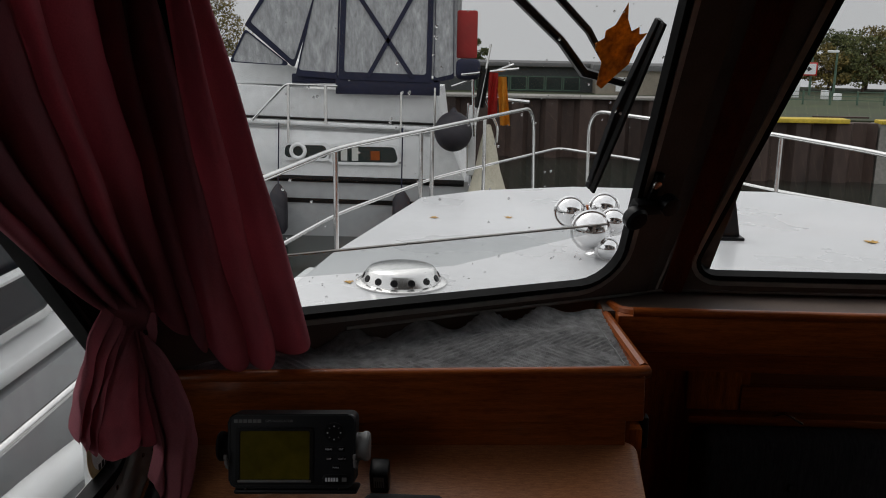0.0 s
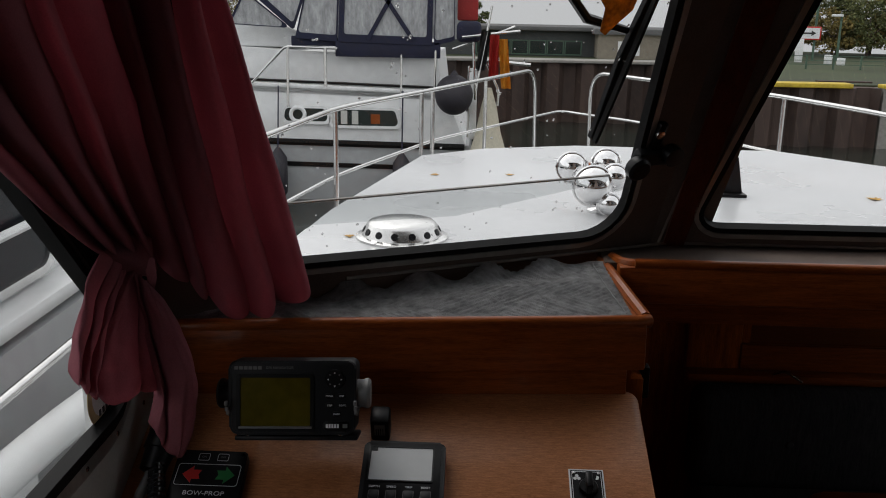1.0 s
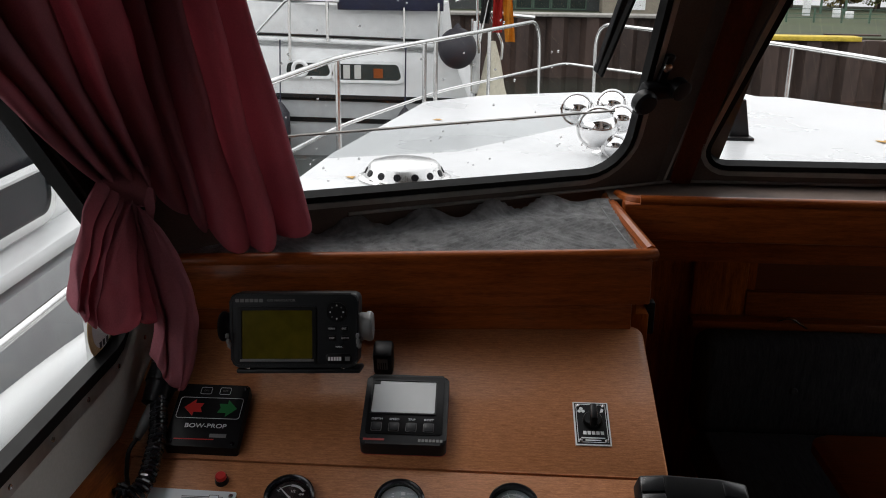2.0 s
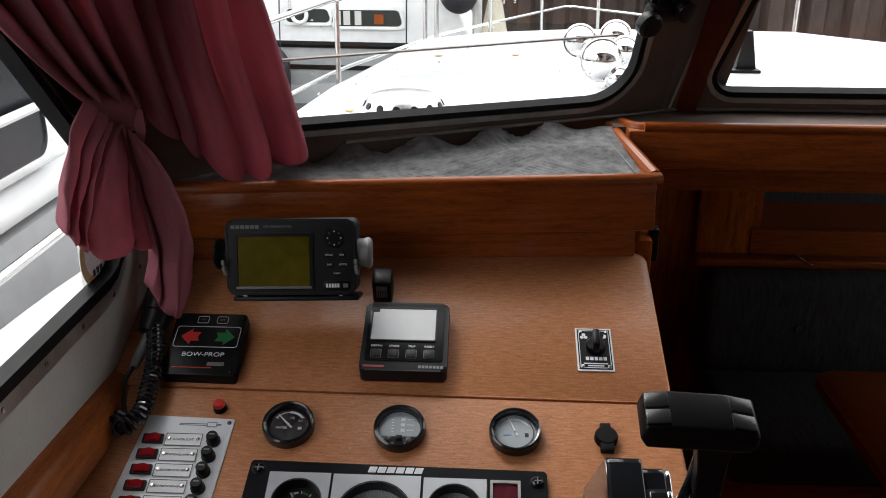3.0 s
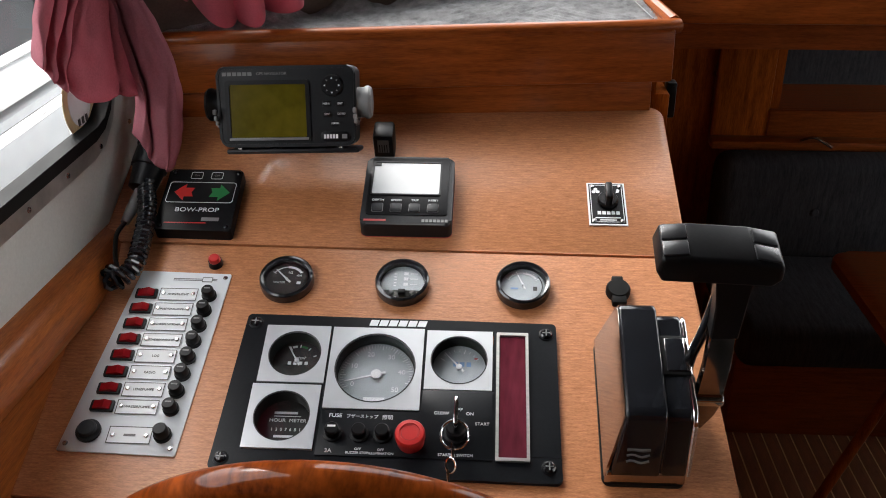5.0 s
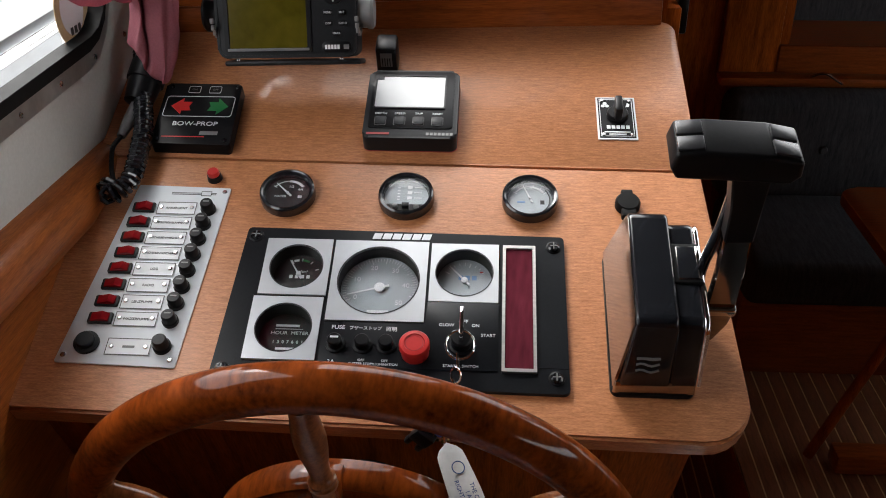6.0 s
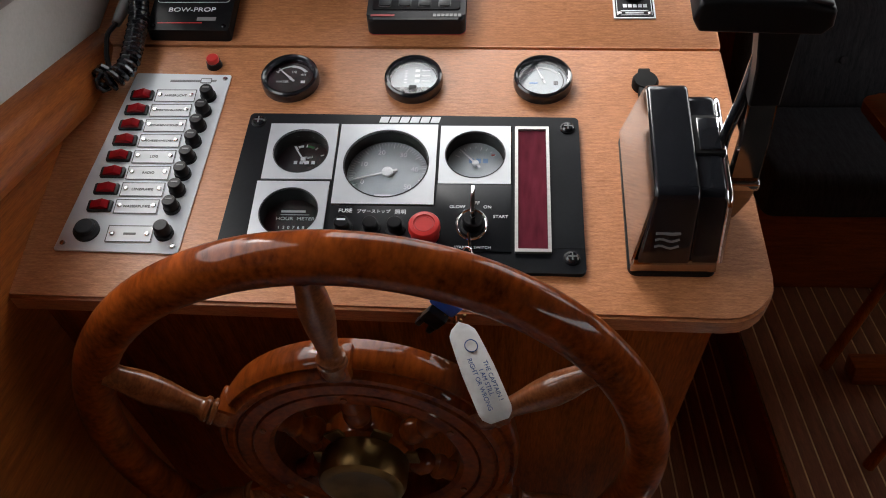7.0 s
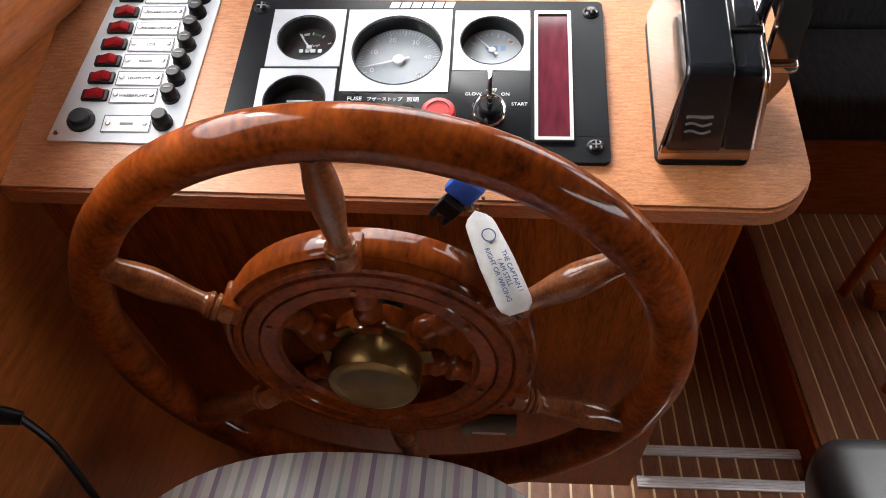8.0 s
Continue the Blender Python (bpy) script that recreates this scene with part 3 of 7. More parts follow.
d1 = panel_gauge("gauge_plate", -0.1415, -0.0722, -0.1308, -0.0598, 0.0272, FACE_BLACK, "silver plate of the oil gauge")
gauge_face(d1, 0.026, 0.0025, FACE_BLACK, 122, 4, 0.0215, (118, 22), needle_len=0.80, tick_w=0.0011, tick_len=0.22)
for a0, a1, mt in ((62, 84, GREEN), (96, 112, WHITE_PRINT)):
    part("arc", ring(bmesh.new(), *arc_loops(0.0180, 0.0205, a0, a1, 6), 0.0026, 0.0031), mt, d1)
words("lettering", "kg/cm²", 0.0045, WHITE_PRINT, d1, at(0.003, 0.0045, 0.003))
for x in (-0.008, -0.002, 0.004, 0.010):
    bar("lettering_bar", d1, at(x, -0.002, 0.0027), 0.0035, 0.004, WHITE_PRINT)
d2 = panel_gauge("gauge_plate", -0.0693, 0.0287, -0.1600, -0.0603, 0.0412, FACE_GREY, "silver plate of the rev counter")
f2 = gauge_face(d2, 0.0405, 0.003, FACE_SHEEN, 196, 51, 0.0385, (205, -40), print_mat=WHITE_PRINT, needle_len=0.85, hub=0.14, tick_len=0.16, tick_w=0.0005)
for i, w in enumerate(("0", "10", "20", "30", "40", "50")):
    a = radians(205 - 49 * i)
    words("numeral", w, 0.0080, WHITE_PRINT, f2, at(0.0270 * math.cos(a), 0.0270 * math.sin(a), 0.0034))
bar("counter_window", f2, at(0.0, -0.029, 0.003), 0.022, 0.0045, WHITE_PRINT)
d3 = panel_gauge("gauge_plate", 0.0318, 0.1018, -0.1348, -0.0618, 0.0290, FACE_SHEEN, "silver plate of the temperature gauge")
gauge_face(d3, 0.0282, 0.003, FACE_SHEEN, 132, 9, 0.0235, (150, 30), print_mat=WHITE_PRINT, needle_len=0.85, hub=0.12)
for x in (-0.004, 0.003, 0.010):
    bar("lettering_bar", d3, at(x, 0.0045, 0.0032), 0.0048, 0.0055, BLUE_DIAL)
bar("red_mark", d3, at(0.0175, 0.0120, 0.0032), 0.0035, 0.0016, RED)
d4 = panel_gauge("gauge_plate", -0.1445, -0.0735, -0.2065, -0.1335, 0.0278, FACE_BLACK, "silver plate of the hour meter")
words("lettering", "HOUR  METER", 0.0052, WHITE_PRINT, d4, at(0.003, 0.004, 0.0015), wide=1.15)
for i, w in enumerate("1307681"):
    words("numeral", w, 0.0048, WHITE_PRINT, d4, at(-0.012 + 0.0048 * i, -0.0065, 0.0015))
for x, y, w in ((0.0, 0.013, 0.024), (0.001, -0.014, 0.020), (0.003, -0.020, 0.011)):
    bar("lettering_bar", d4, at(x, y, 0.001), w, 0.0026, WHITE_PRINT)
bar("rule", d4, at(0.002, 0.009, 0.001), 0.028, 0.0006, WHITE_PRINT)
for d, r in ((d1, 0.0269), (d2, 0.0409), (d3, 0.0287), (d4, 0.0275)):
    p = part("cover_glass", revolved([(0, 0.0098), (r, 0.0098), (r, 0.0104), (0, 0.0104)], 32), INST_GLASS, d)
    p.visible_shadow = False
# silver bars in place of the maker's mark, slanted
for i in range(6):
    part("mark_bar", prismed([(0, 0), (0.0088, 0), (0.0108, 0.0075), (0.0020, 0.0075)], 0.009, 0.0094, at(-0.0318 + 0.0104 * i, -0.0565)), WHITE_PRINT, panel)
part("switch_plate", prismed(rounded([(-0.0705, -0.2125), (0.1025, -0.2125), (0.1028, -0.1355), (0.0310, -0.1355), (0.0305, -0.1620), (-0.0695, -0.1620)], 0.001), 0.009, 0.0104, bev=0.0005), PANEL_BLACK, panel)
for u, lab in ((-0.0550, "ribbed fuse cap"), (-0.0285, "black button"), (-0.0055, "black button")):
    k = part("button", revolved([(0.0095, 0.010), (0.0095, 0.0125), (0.0072, 0.013), (0.0072, 0.021), (0.006, 0.0225), (0, 0.0226)], 20), BLACK, panel, lab, m=at(u, -0.1885))
bar("lettering_bar", panel, at(-0.055, -0.1870, 0.0228), 0.008, 0.002, WHITE_PRINT)
for w, u, v, s in (("FUSE", -0.0545, -0.1685, 0.0060), ("3A", -0.0575, -0.2075, 0.0060), ("OFF", -0.0285, -0.2050, 0.0036), ("BUZZER STOP", -0.0290, -0.2090, 0.0034), ("OFF", -0.006, -0.2052, 0.0036), ("ILLUMINATION", -0.0052, -0.2092, 0.0034),
                   ("GLOW", 0.0515, -0.1625, 0.0046), ("OFF", 0.0680, -0.1580, 0.005), ("ON", 0.0800, -0.1625, 0.0046), ("START", 0.0925, -0.1735, 0.0046), ("STARTER SWITCH", 0.0670, -0.2085, 0.0040)):
    words("lettering", w, s, WHITE_PRINT, panel, at(u, v, 0.0107), wide=1.05)
words("lettering", "ブザーストップ", 0.0046, WHITE_PRINT, panel, at(-0.0275, -0.1690, 0.0107))
words("lettering", "照明", 0.0056, WHITE_PRINT, panel, at(-0.0020, -0.1695, 0.0107))
part("stop_button", revolved([(0.0135, 0.010), (0.0135, 0.020), (0.0148, 0.021), (0.0148, 0.0262), (0.0135, 0.0282), (0.0100, 0.0286), (0.0096, 0.0276), (0, 0.0276)], 32), RED, panel, "large red stop button", m=at(0.0228, -0.1945))
part("button_mark", ring(bmesh.new(), *[[(0.0228 + r * math.cos(2 * math.pi * i / 24), -0.1945 + r * math.sin(2 * math.pi * i / 24)) for i in range(24)] for r in (0.0086, 0.0080)], 0.0276, 0.0280), DULL_RED, panel)
# warning lamp window
part("lamp_frame", ring(bmesh.new(), rounded(rect(0.0335, 0.1500, 0.1225, -0.1385), 0.001), rounded(rect(0.0275, 0.1430, 0.1225, -0.1385), 0.0008), 0.009, 0.0125), ALU, panel, "silver frame of the warning lamps")
LAMP_RED = material("dark_red_acrylic", (0.11, 0.018, 0.030), 0.08, vary=0.2, scale=14, stretch=(3, 0.6, 1), coat=1.0, rvary=0.03)
part("lamp_window", boxed((0.1225, -0.1385, 0.0095), (0.027, 0.1425, 0.002)), LAMP_RED, panel, "dark red acrylic window")
# key switch with its key
sw = part("key_switch", revolved([(0.0125, 0.010), (0.0125, 0.014), (0.0100, 0.0148), (0.0100, 0.0245), (0.0085, 0.026), (0, 0.026)], 28), BLACK, panel, m=at(0.0670, -0.1855))
part("key", boxed((0, 0.0085, 0.0350), (0.0042, 0.0300, 0.0180), bev=0.0012), CHROME, sw, "steel ignition key")

# ---- keys hanging from the ignition key ----
keyring = thing("key_bunch", "split ring with chain, blue clip and white float", "keys")
K = DASH
ringpts = [(0.0665 + 0.0135 * math.cos(a), -0.1965 + 0.0135 * math.sin(a), 0.0300 + 0.004 * math.sin(a)) for a in np.linspace(0, 2 * math.pi, 24, endpoint=False)]
part("split_ring", tubed([K @ Vector(p) for p in ringpts], 0.0011, 8, True), CHROME, keyring)


def link(c, d, up, a=0.007, b=0.0045, r=0.001):
    d, up = Vector(d).normalized(), Vector(up).normalized()
    return tubed([Vector(c) + d * (a * math.cos(t)) + up * (b * math.sin(t)) for t in np.linspace(0, 2 * math.pi, 16, endpoint=False)], r, 6, True)


chain = [Vector((0.0650, -0.2125, 0.026)), Vector((0.0635, -0.2250, 0.023)), Vector((0.0620, -0.2370, 0.020)), Vector((0.060, -0.2480, 0.018)), Vector((0.0580, -0.2590, 0.017)), Vector((0.0560, -0.2700, 0.015)), Vector((0.0545, -0.2800, 0.012))]
for i, c in enumerate(chain):
    w = K @ c
    part("chain_link", link(w, (0.1, -0.5, -0.6), (1, 0, 0.2) if i % 2 else (0, 0.7, 0.6)), CHROME, keyring)
FLOAT_WHITE = material("white_soft_foam", (0.62, 0.62, 0.60), 0.6, vary=0.06, scale=30, fine=200, bump=0.1)
# float: a flattened soft bag
FL = look((0.0555, -0.272, 0.824), (0.090, -0.338, 0.781))
bm = bmesh.new()
n_u, n_v = 22, 18
rows_ = []
for i in range(n_v + 1):
    t = i / n_v
    z = -0.004 - 0.092 * t
    half = 0.0150 * (min(1, t / 0.12) ** 0.5) * (1 - max(0, (t - 0.9) / 0.1) ** 2 * 0.45) * (0.78 + 0.22 * min(1, t / 0.5))
    thick = 0.0075 * math.sin(math.pi * min(1, max(0.03, t))) ** 0.5 * (1 + 0.06 * math.sin(9 * t))
    rows_.append([bm.verts.new(FL @ Vector((half * math.cos(a), thick * math.sin(a) * (1 + 0.05 * math.sin(31 * t + 3 * a)), z))) for a in np.linspace(0, 2 * math.pi, n_u, endpoint=False)])
for a, b in zip(rows_, rows_[1:]):
    for j in range(n_u):
        bm.faces.new((a[j], a[(j + 1) % n_u], b[(j + 1) % n_u], b[j]))
bm.faces.new(rows_[0]); bm.faces.new(rows_[-1])
float_ob = part("float", bm, FLOAT_WHITE, keyring, "white padded key float with blue print")
BLUE_PRINT = material("blue_print", (0.03, 0.07, 0.22), 0.6, vary=0.05, scale=30)
for i, w in enumerate(("RIGHT OR WRONG", "I AM STILL", "THE CAPTAIN !")):
    words("lettering", w, 0.0056, BLUE_PRINT, float_ob, FL @ Matrix(((0, -1, 0, 0.0066 - 0.0060 * i), (0, 0, 1, 0.0084), (-1, 0, 0, -0.064), (0, 0, 0, 1))), wide=0.95)
part("emblem", tubed([FL @ Vector((0.0055 * math.cos(a), 0.0078, -0.030 + 0.0055 * math.sin(a))) for a in np.linspace(0, 2 * math.pi, 24, endpoint=False)], 0.0005, 5, True), BLUE_PRINT, float_ob, "round blue emblem")
BLUE = material("blue_webbing", (0.016, 0.085, 0.42), 0.55, vary=0.15, scale=60, fine=400, bump=0.15)
part("blue_clip", boxed((0, 0, 0), (0.026, 0.012, 0.030), pose(0.050, -0.266, 0.839, 20, 35, -12), 0.003), BLUE, keyring, "blue webbing strap")
bm = boxed((0, 0, 0), (0.020, 0.010, 0.022), pose(0.036, -0.262, 0.817, 20, 35, -12), 0.003)
box(bm, (-0.006, 0, -0.016), (0.006, 0.008, 0.016), pose(0.036, -0.262, 0.817, 20, 35, -12), 0.002)
box(bm, (0.006, 0, -0.016), (0.006, 0.008, 0.016), pose(0.036, -0.262, 0.817, 20, 35, -12), 0.002)
part("buckle", bm, BLACK, keyring, "black plastic buckle")
for i in range(12):
    a = 2 * math.pi * i / 12
    part("chain_bead", revolved([(0, -0.0018), (0.0015, -0.001), (0.0019, 0), (0.0015, 0.001), (0, 0.0018)], 8, pose(0.054 + 0.010 * math.cos(a), -0.264 + 0.003 * math.sin(a), 0.828 + 0.012 * math.sin(a))), BRASS, keyring)

# ---- combined depth and speed display ----
tri = thing("depth_display", "square dark grey depth and speed display", "instrument display", on_dash(-0.0020, 0.1320, -0.002))
part("case", prismed(rounded(rect(0.1075, 0.1125, 0, 0.0022), 0.008), 0.0, 0.024, bev=0.004, seg=3), DARK_GREY, tri)
part("fascia", prismed(rounded(rect(0.0965, 0.094, 0.0, 0.008), 0.004), 0.024, 0.0252, bev=0.0005), BLACK, tri)
LCD_PALE = material("pale_lcd", (0.55, 0.57, 0.58), 0.25, vary=0.02, scale=8, rvary=0.03)
scr = part("screen", prismed(rounded(rect(0.081, 0.053, -0.003, 0.0195), 0.002), 0.0252, 0.0258), LCD_PALE, tri, "pale blank liquid crystal screen")
part("screen_frame", ring(bmesh.new(), rounded(rect(0.084, 0.056, -0.003, 0.0195), 0.002), rounded(rect(0.0805, 0.0525, -0.003, 0.0195), 0.002), 0.0252, 0.0268), DARK_GREY, tri)
part("sensor", boxed((-0.0395, 0.0425, 0.0262), (0.008, 0.005, 0.001)), BLACK, tri)
for i, w in enumerate(("DEPTH", "SPEED", "TRIP", "RESET")):
    x = -0.0345 + 0.0218 * i
    b = part("button", prismed(rounded(rect(0.0125, 0.0125, x, -0.0285), 0.002), 0.0252, 0.0268, bev=0.0006), DARK_GREY, tri)
    part("button_edge", ring(bmesh.new(), rounded(rect(0.0135, 0.0135, x, -0.0285), 0.002), rounded(rect(0.0123, 0.0123, x, -0.0285), 0.0018), 0.0252, 0.0256), MID_GREY, b)
    words("lettering", w, 0.0042, WHITE_PRINT, tri, at(x, -0.0165, 0.0255), wide=1.1)
bar("mark_bar", tri, at(-0.036, -0.0475, 0.0242), 0.026, 0.0030, DULL_RED)
for i in range(7):
    bar("mark_bar", tri, at(0.0205 + 0.0045 * i, -0.0475, 0.0242), 0.0033, 0.0042, MID_GREY)
part("base_trim", prismed(rounded(rect(0.1080, 0.1130, 0, 0.0022), 0.008), 0.0, 0.003), DULL_RED, tri, "thin red base gasket")

# ---- bow thruster switch panel ----
bow = thing("bow_thruster_panel", "black bow thruster panel with red and green arrows", "switch panel", on_dash(-0.2530, 0.1195, -0.002))
part("case", prismed(rounded([(-0.0455, -0.0500), (0.0465, -0.0520), (0.0440, 0.0490), (-0.0475, 0.0490)], 0.004), 0.0, 0.018, bev=0.002), BLACK, bow)
for x, y in ((-0.040, 0.043), (0.039, 0.043), (-0.039, -0.044), (0.040, -0.045)):
    part("screw", screw_head(0.003), BLACK_GLOSS, bow, m=at(x, y, 0.018))
part("frame_line", ring(bmesh.new(), rounded(rect(0.082, 0.034, -0.001, 0.010), 0.004), rounded(rect(0.0808, 0.0328, -0.001, 0.010), 0.0036), 0.018, 0.0184), WHITE_PRINT, bow, "white outline round the arrows")
arrow = [(0.013, 0.0), (0.0, 0.0135), (0.0, 0.007), (-0.011, 0.007), (-0.008, 0.0), (-0.011, -0.007), (0.0, -0.007), (0.0, -0.0135)]
part("arrow", prismed([(-x - 0.021, y + 0.010) for x, y in arrow][::-1], 0.018, 0.0186), RED, bow, "red arrow key")
part("arrow", prismed([(x + 0.021, y + 0.010) for x, y in arrow], 0.018, 0.0186), GREEN, bow, "green arrow key")
for x, w in ((-0.012, "ON"), (0.013, "OFF")):
    part("key_outline", ring(bmesh.new(), rounded(rect(0.0145, 0.0115, x, 0.0385), 0.002), rounded(rect(0.0135, 0.0105, x, 0.0385), 0.0016), 0.018, 0.0184), WHITE_PRINT, bow)
    words("lettering", w, 0.004, MID_GREY, bow, at(x, 0.0385, 0.0183))
words("lettering", "BOW-PROP", 0.0092, WHITE_PRINT, bow, at(0.0, -0.0190, 0.0184), wide=1.12)
bar("red_rule", bow, at(-0.010, -0.0395, 0.018), 0.05, 0.0012, RED)
bar("mark_bar", bow, at(0.019, -0.0335, 0.018), 0.021, 0.0055, MID_GREY)

# ---- small fittings ----
button = thing("push_button", "small red push button in a black collar", "button", on_dash(-0.2185, 0.031))
part("collar", revolved([(0.0085, 0), (0.0075, 0.007), (0.006, 0.0075), (0.006, 0.004), (0, 0.004)], 20), BLACK, button)
part("cap", revolved([(0.0068, 0.004), (0.0066, 0.0112), (0.0055, 0.0125), (0, 0.0127)], 20), RED, button)

plug = thing("socket_cap", "black rubber cap over a power socket", "socket", on_dash(0.2395, 0.003))
bm = revolved([(0.0135, 0), (0.0135, 0.007), (0.0115, 0.010), (0, 0.0105)], 24)
box(bm, (0, -0.014, 0.0045), (0.0155, 0.013, 0.009), bev=0.0015)
box(bm, (0, 0.014, 0.004), (0.0125, 0.008, 0.007), bev=0.0015)
part("cap", bm, RUBBER, plug)

heater = thing("heater_switch", "black heater switch plate with white border", "switch", on_dash(0.2365, 0.1365))
part("plate", prismed(rect(0.0455, 0.069), 0.0, 0.0015), WHITE_PRINT, heater)
part("plate_face", prismed(rect(0.0415, 0.0645), 0.0015, 0.0021), BLACK, heater)
part("inner_line", ring(bmesh.new(), rect(0.0385, 0.0610), rect(0.0370, 0.0595), 0.0021, 0.0024), WHITE_PRINT, heater)
for x, y in ((-0.0165, 0.028), (0.0165, 0.028), (-0.0165, -0.028), (0.0165, -0.028)):
    part("screw", screw_head(0.0026), STEEL, heater, m=at(x, y, 0.0022))
kb = revolved([(0.0125, 0.002), (0.0125, 0.006), (0.011, 0.008), (0, 0.008)], 24, at(0.001, 0.004))
box(kb, (0.001, 0.004, 0.014), (0.0085, 0.025, 0.018), bev=0.002)
part("knob", kb, BLACK, heater, "black pointer knob")
for i in range(5):
    bar("mark_bar", heater, at(-0.010 + 0.0055 * i, -0.0155, 0.0021), 0.0042, 0.0052, WHITE_PRINT)
bar("lettering_bar", heater, at(0, -0.0235, 0.0021), 0.030, 0.0016, WHITE_PRINT)
bar("lettering_bar", heater, at(0, -0.0270, 0.0021), 0.020, 0.0016, WHITE_PRINT)
for a in (90, 210, 330):
    part("fan_mark", revolved([(0.0024, 0.0021), (0.0024, 0.0024), (0, 0.0024)], 10, at(-0.0125 + 0.0028 * math.cos(radians(a)), 0.0205 + 0.0028 * math.sin(radians(a)))), WHITE_PRINT, heater)
part("flame_mark", prismed([(-0.002, -0.003), (0.002, -0.002), (0.003, 0.002), (0.0, 0.004)], 0.0021, 0.0024, at(0.0135, 0.0205)), WHITE_PRINT, heater)

# ---- fuse and switch panel ----
FP = (-0.2585, -0.0975)
FUSE_ALU = material("pale_anodised_plate", (0.66, 0.69, 0.72), 0.45, 0.12, vary=0.03, scale=9, rvary=0.05)
fuse = thing("switch_panel", "silver switch panel with red rockers and black fuses", "switch panel", on_dash(*FP))
part("plate", prismed(rounded([(-0.0697, -0.1137), (0.0501, -0.1170), (0.0618, 0.1123), (-0.0420, 0.1150)], 0.0015), 0.0, 0.002, bev=0.0004), FUSE_ALU, fuse)
ROCKER_RED = material("red_rocker", (0.26, 0.006, 0.010), 0.22, vary=0.1, scale=30, coat=0.3)
labels_ = ("ANKERLICHT", "POSITIONSLAMPEN", "SCHEIBENWISCHER", "SCHEIBENWISCHER", "LOG", "RADIO", "LENZPUMPE", "WASSERPUMPE")
for i, w in enumerate(labels_):
    y = 0.0815 - 0.0207 * i
    lean = -0.0012 * i
    rk = part("rocker_switch", prismed(rounded(rect(0.0240, 0.0125, -0.0285 + lean, y), 0.001), 0.002, 0.0045, bev=0.0008), BLACK, fuse)
    part("rocker", prismed([(-0.009, -0.0015), (0.009, -0.0015), (0.009, 0.0015), (0.003, 0.0050), (-0.009, 0.001)], -0.0046, 0.0046, at(-0.0285 + lean, y, 0.0045) @ pose(0, 0, 0, 90), 0.0004), ROCKER_RED, rk, "translucent red rocker")
    pl = part("name_plate", prismed(rect(0.0425, 0.0165, 0.0075 + lean, y), 0.002, 0.0030), WHITE_PRINT, fuse)
    part("outline", ring(bmesh.new(), rect(0.0430, 0.0170, 0.0075 + lean, y), rect(0.0414, 0.0154, 0.0075 + lean, y), 0.003, 0.0032), BLACK_PRINT, pl)
    for s in (-1, 1):
        part("screw", screw_head(0.0024), STEEL, pl, m=at(0.0075 + lean + 0.0168 * s, y + 0.001, 0.003))
    words("lettering", w, 0.0040 if len(w) < 12 else 0.0033, BLACK_PRINT, pl, at(0.0075 + lean, y, 0.0032))
    fz = part("fuse_holder", revolved([(0.0082, 0.002), (0.0082, 0.0060), (0.0072, 0.0068), (0.0068, 0.0150), (0.0058, 0.0165), (0, 0.0166)], 20), BLACK, fuse, m=at(0.0432 + lean, y - 0.0015))
    bar("lettering_bar", fz, at(0, 0.001, 0.0166), 0.0065, 0.0016, MID_GREY)
part("push_button", revolved([(0.0125, 0.002), (0.0125, 0.0055), (0.0095, 0.0065), (0.0095, 0.0100), (0.008, 0.0115), (0, 0.0117)], 24), DARK_GREY, fuse, "round black push button", m=at(-0.0425, -0.0925))
pl = part("name_plate", prismed(rect(0.044, 0.0185, 0.0, -0.0955), 0.002, 0.0030), WHITE_PRINT, fuse)
part("outline", ring(bmesh.new(), rect(0.0445, 0.0190, 0.0, -0.0955), rect(0.0429, 0.0174, 0.0, -0.0955), 0.003, 0.0032), BLACK_PRINT, pl)
bar("lettering_bar", pl, at(0.0, -0.0955, 0.003), 0.012, 0.0024, MID_GREY)
for s in (-1, 1):
    part("screw", screw_head(0.0024), STEEL, pl, m=at(0.017 * s, -0.0955, 0.003))
part("fuse_holder", revolved([(0.0090, 0.002), (0.0090, 0.0060), (0.0076, 0.0068), (0.0072, 0.0160), (0.006, 0.0175), (0, 0.0176)], 20), BLACK, fuse, m=at(0.0335, -0.0945))
for x, y in ((0.0560, 0.1065), (-0.0625, -0.106), (0.0440, -0.1085)):
    part("screw", screw_head(0.0028), STEEL, fuse, m=at(x, y, 0.002))
for y in (0.1045, 0.1025):
    bar("rule", fuse, at(0.022, y, 0.002), 0.050, 0.0007, BLACK_PRINT)
bar("mark_bar", fuse, at(0.036, 0.1035, 0.0022), 0.011, 0.0055, FUSE_ALU)
part("mark_frame", ring(bmesh.new(), rect(0.0115, 0.0065, 0.036, 0.1035), rect(0.0105, 0.0055, 0.036, 0.1035), 0.002, 0.0028), BLACK_PRINT, fuse)

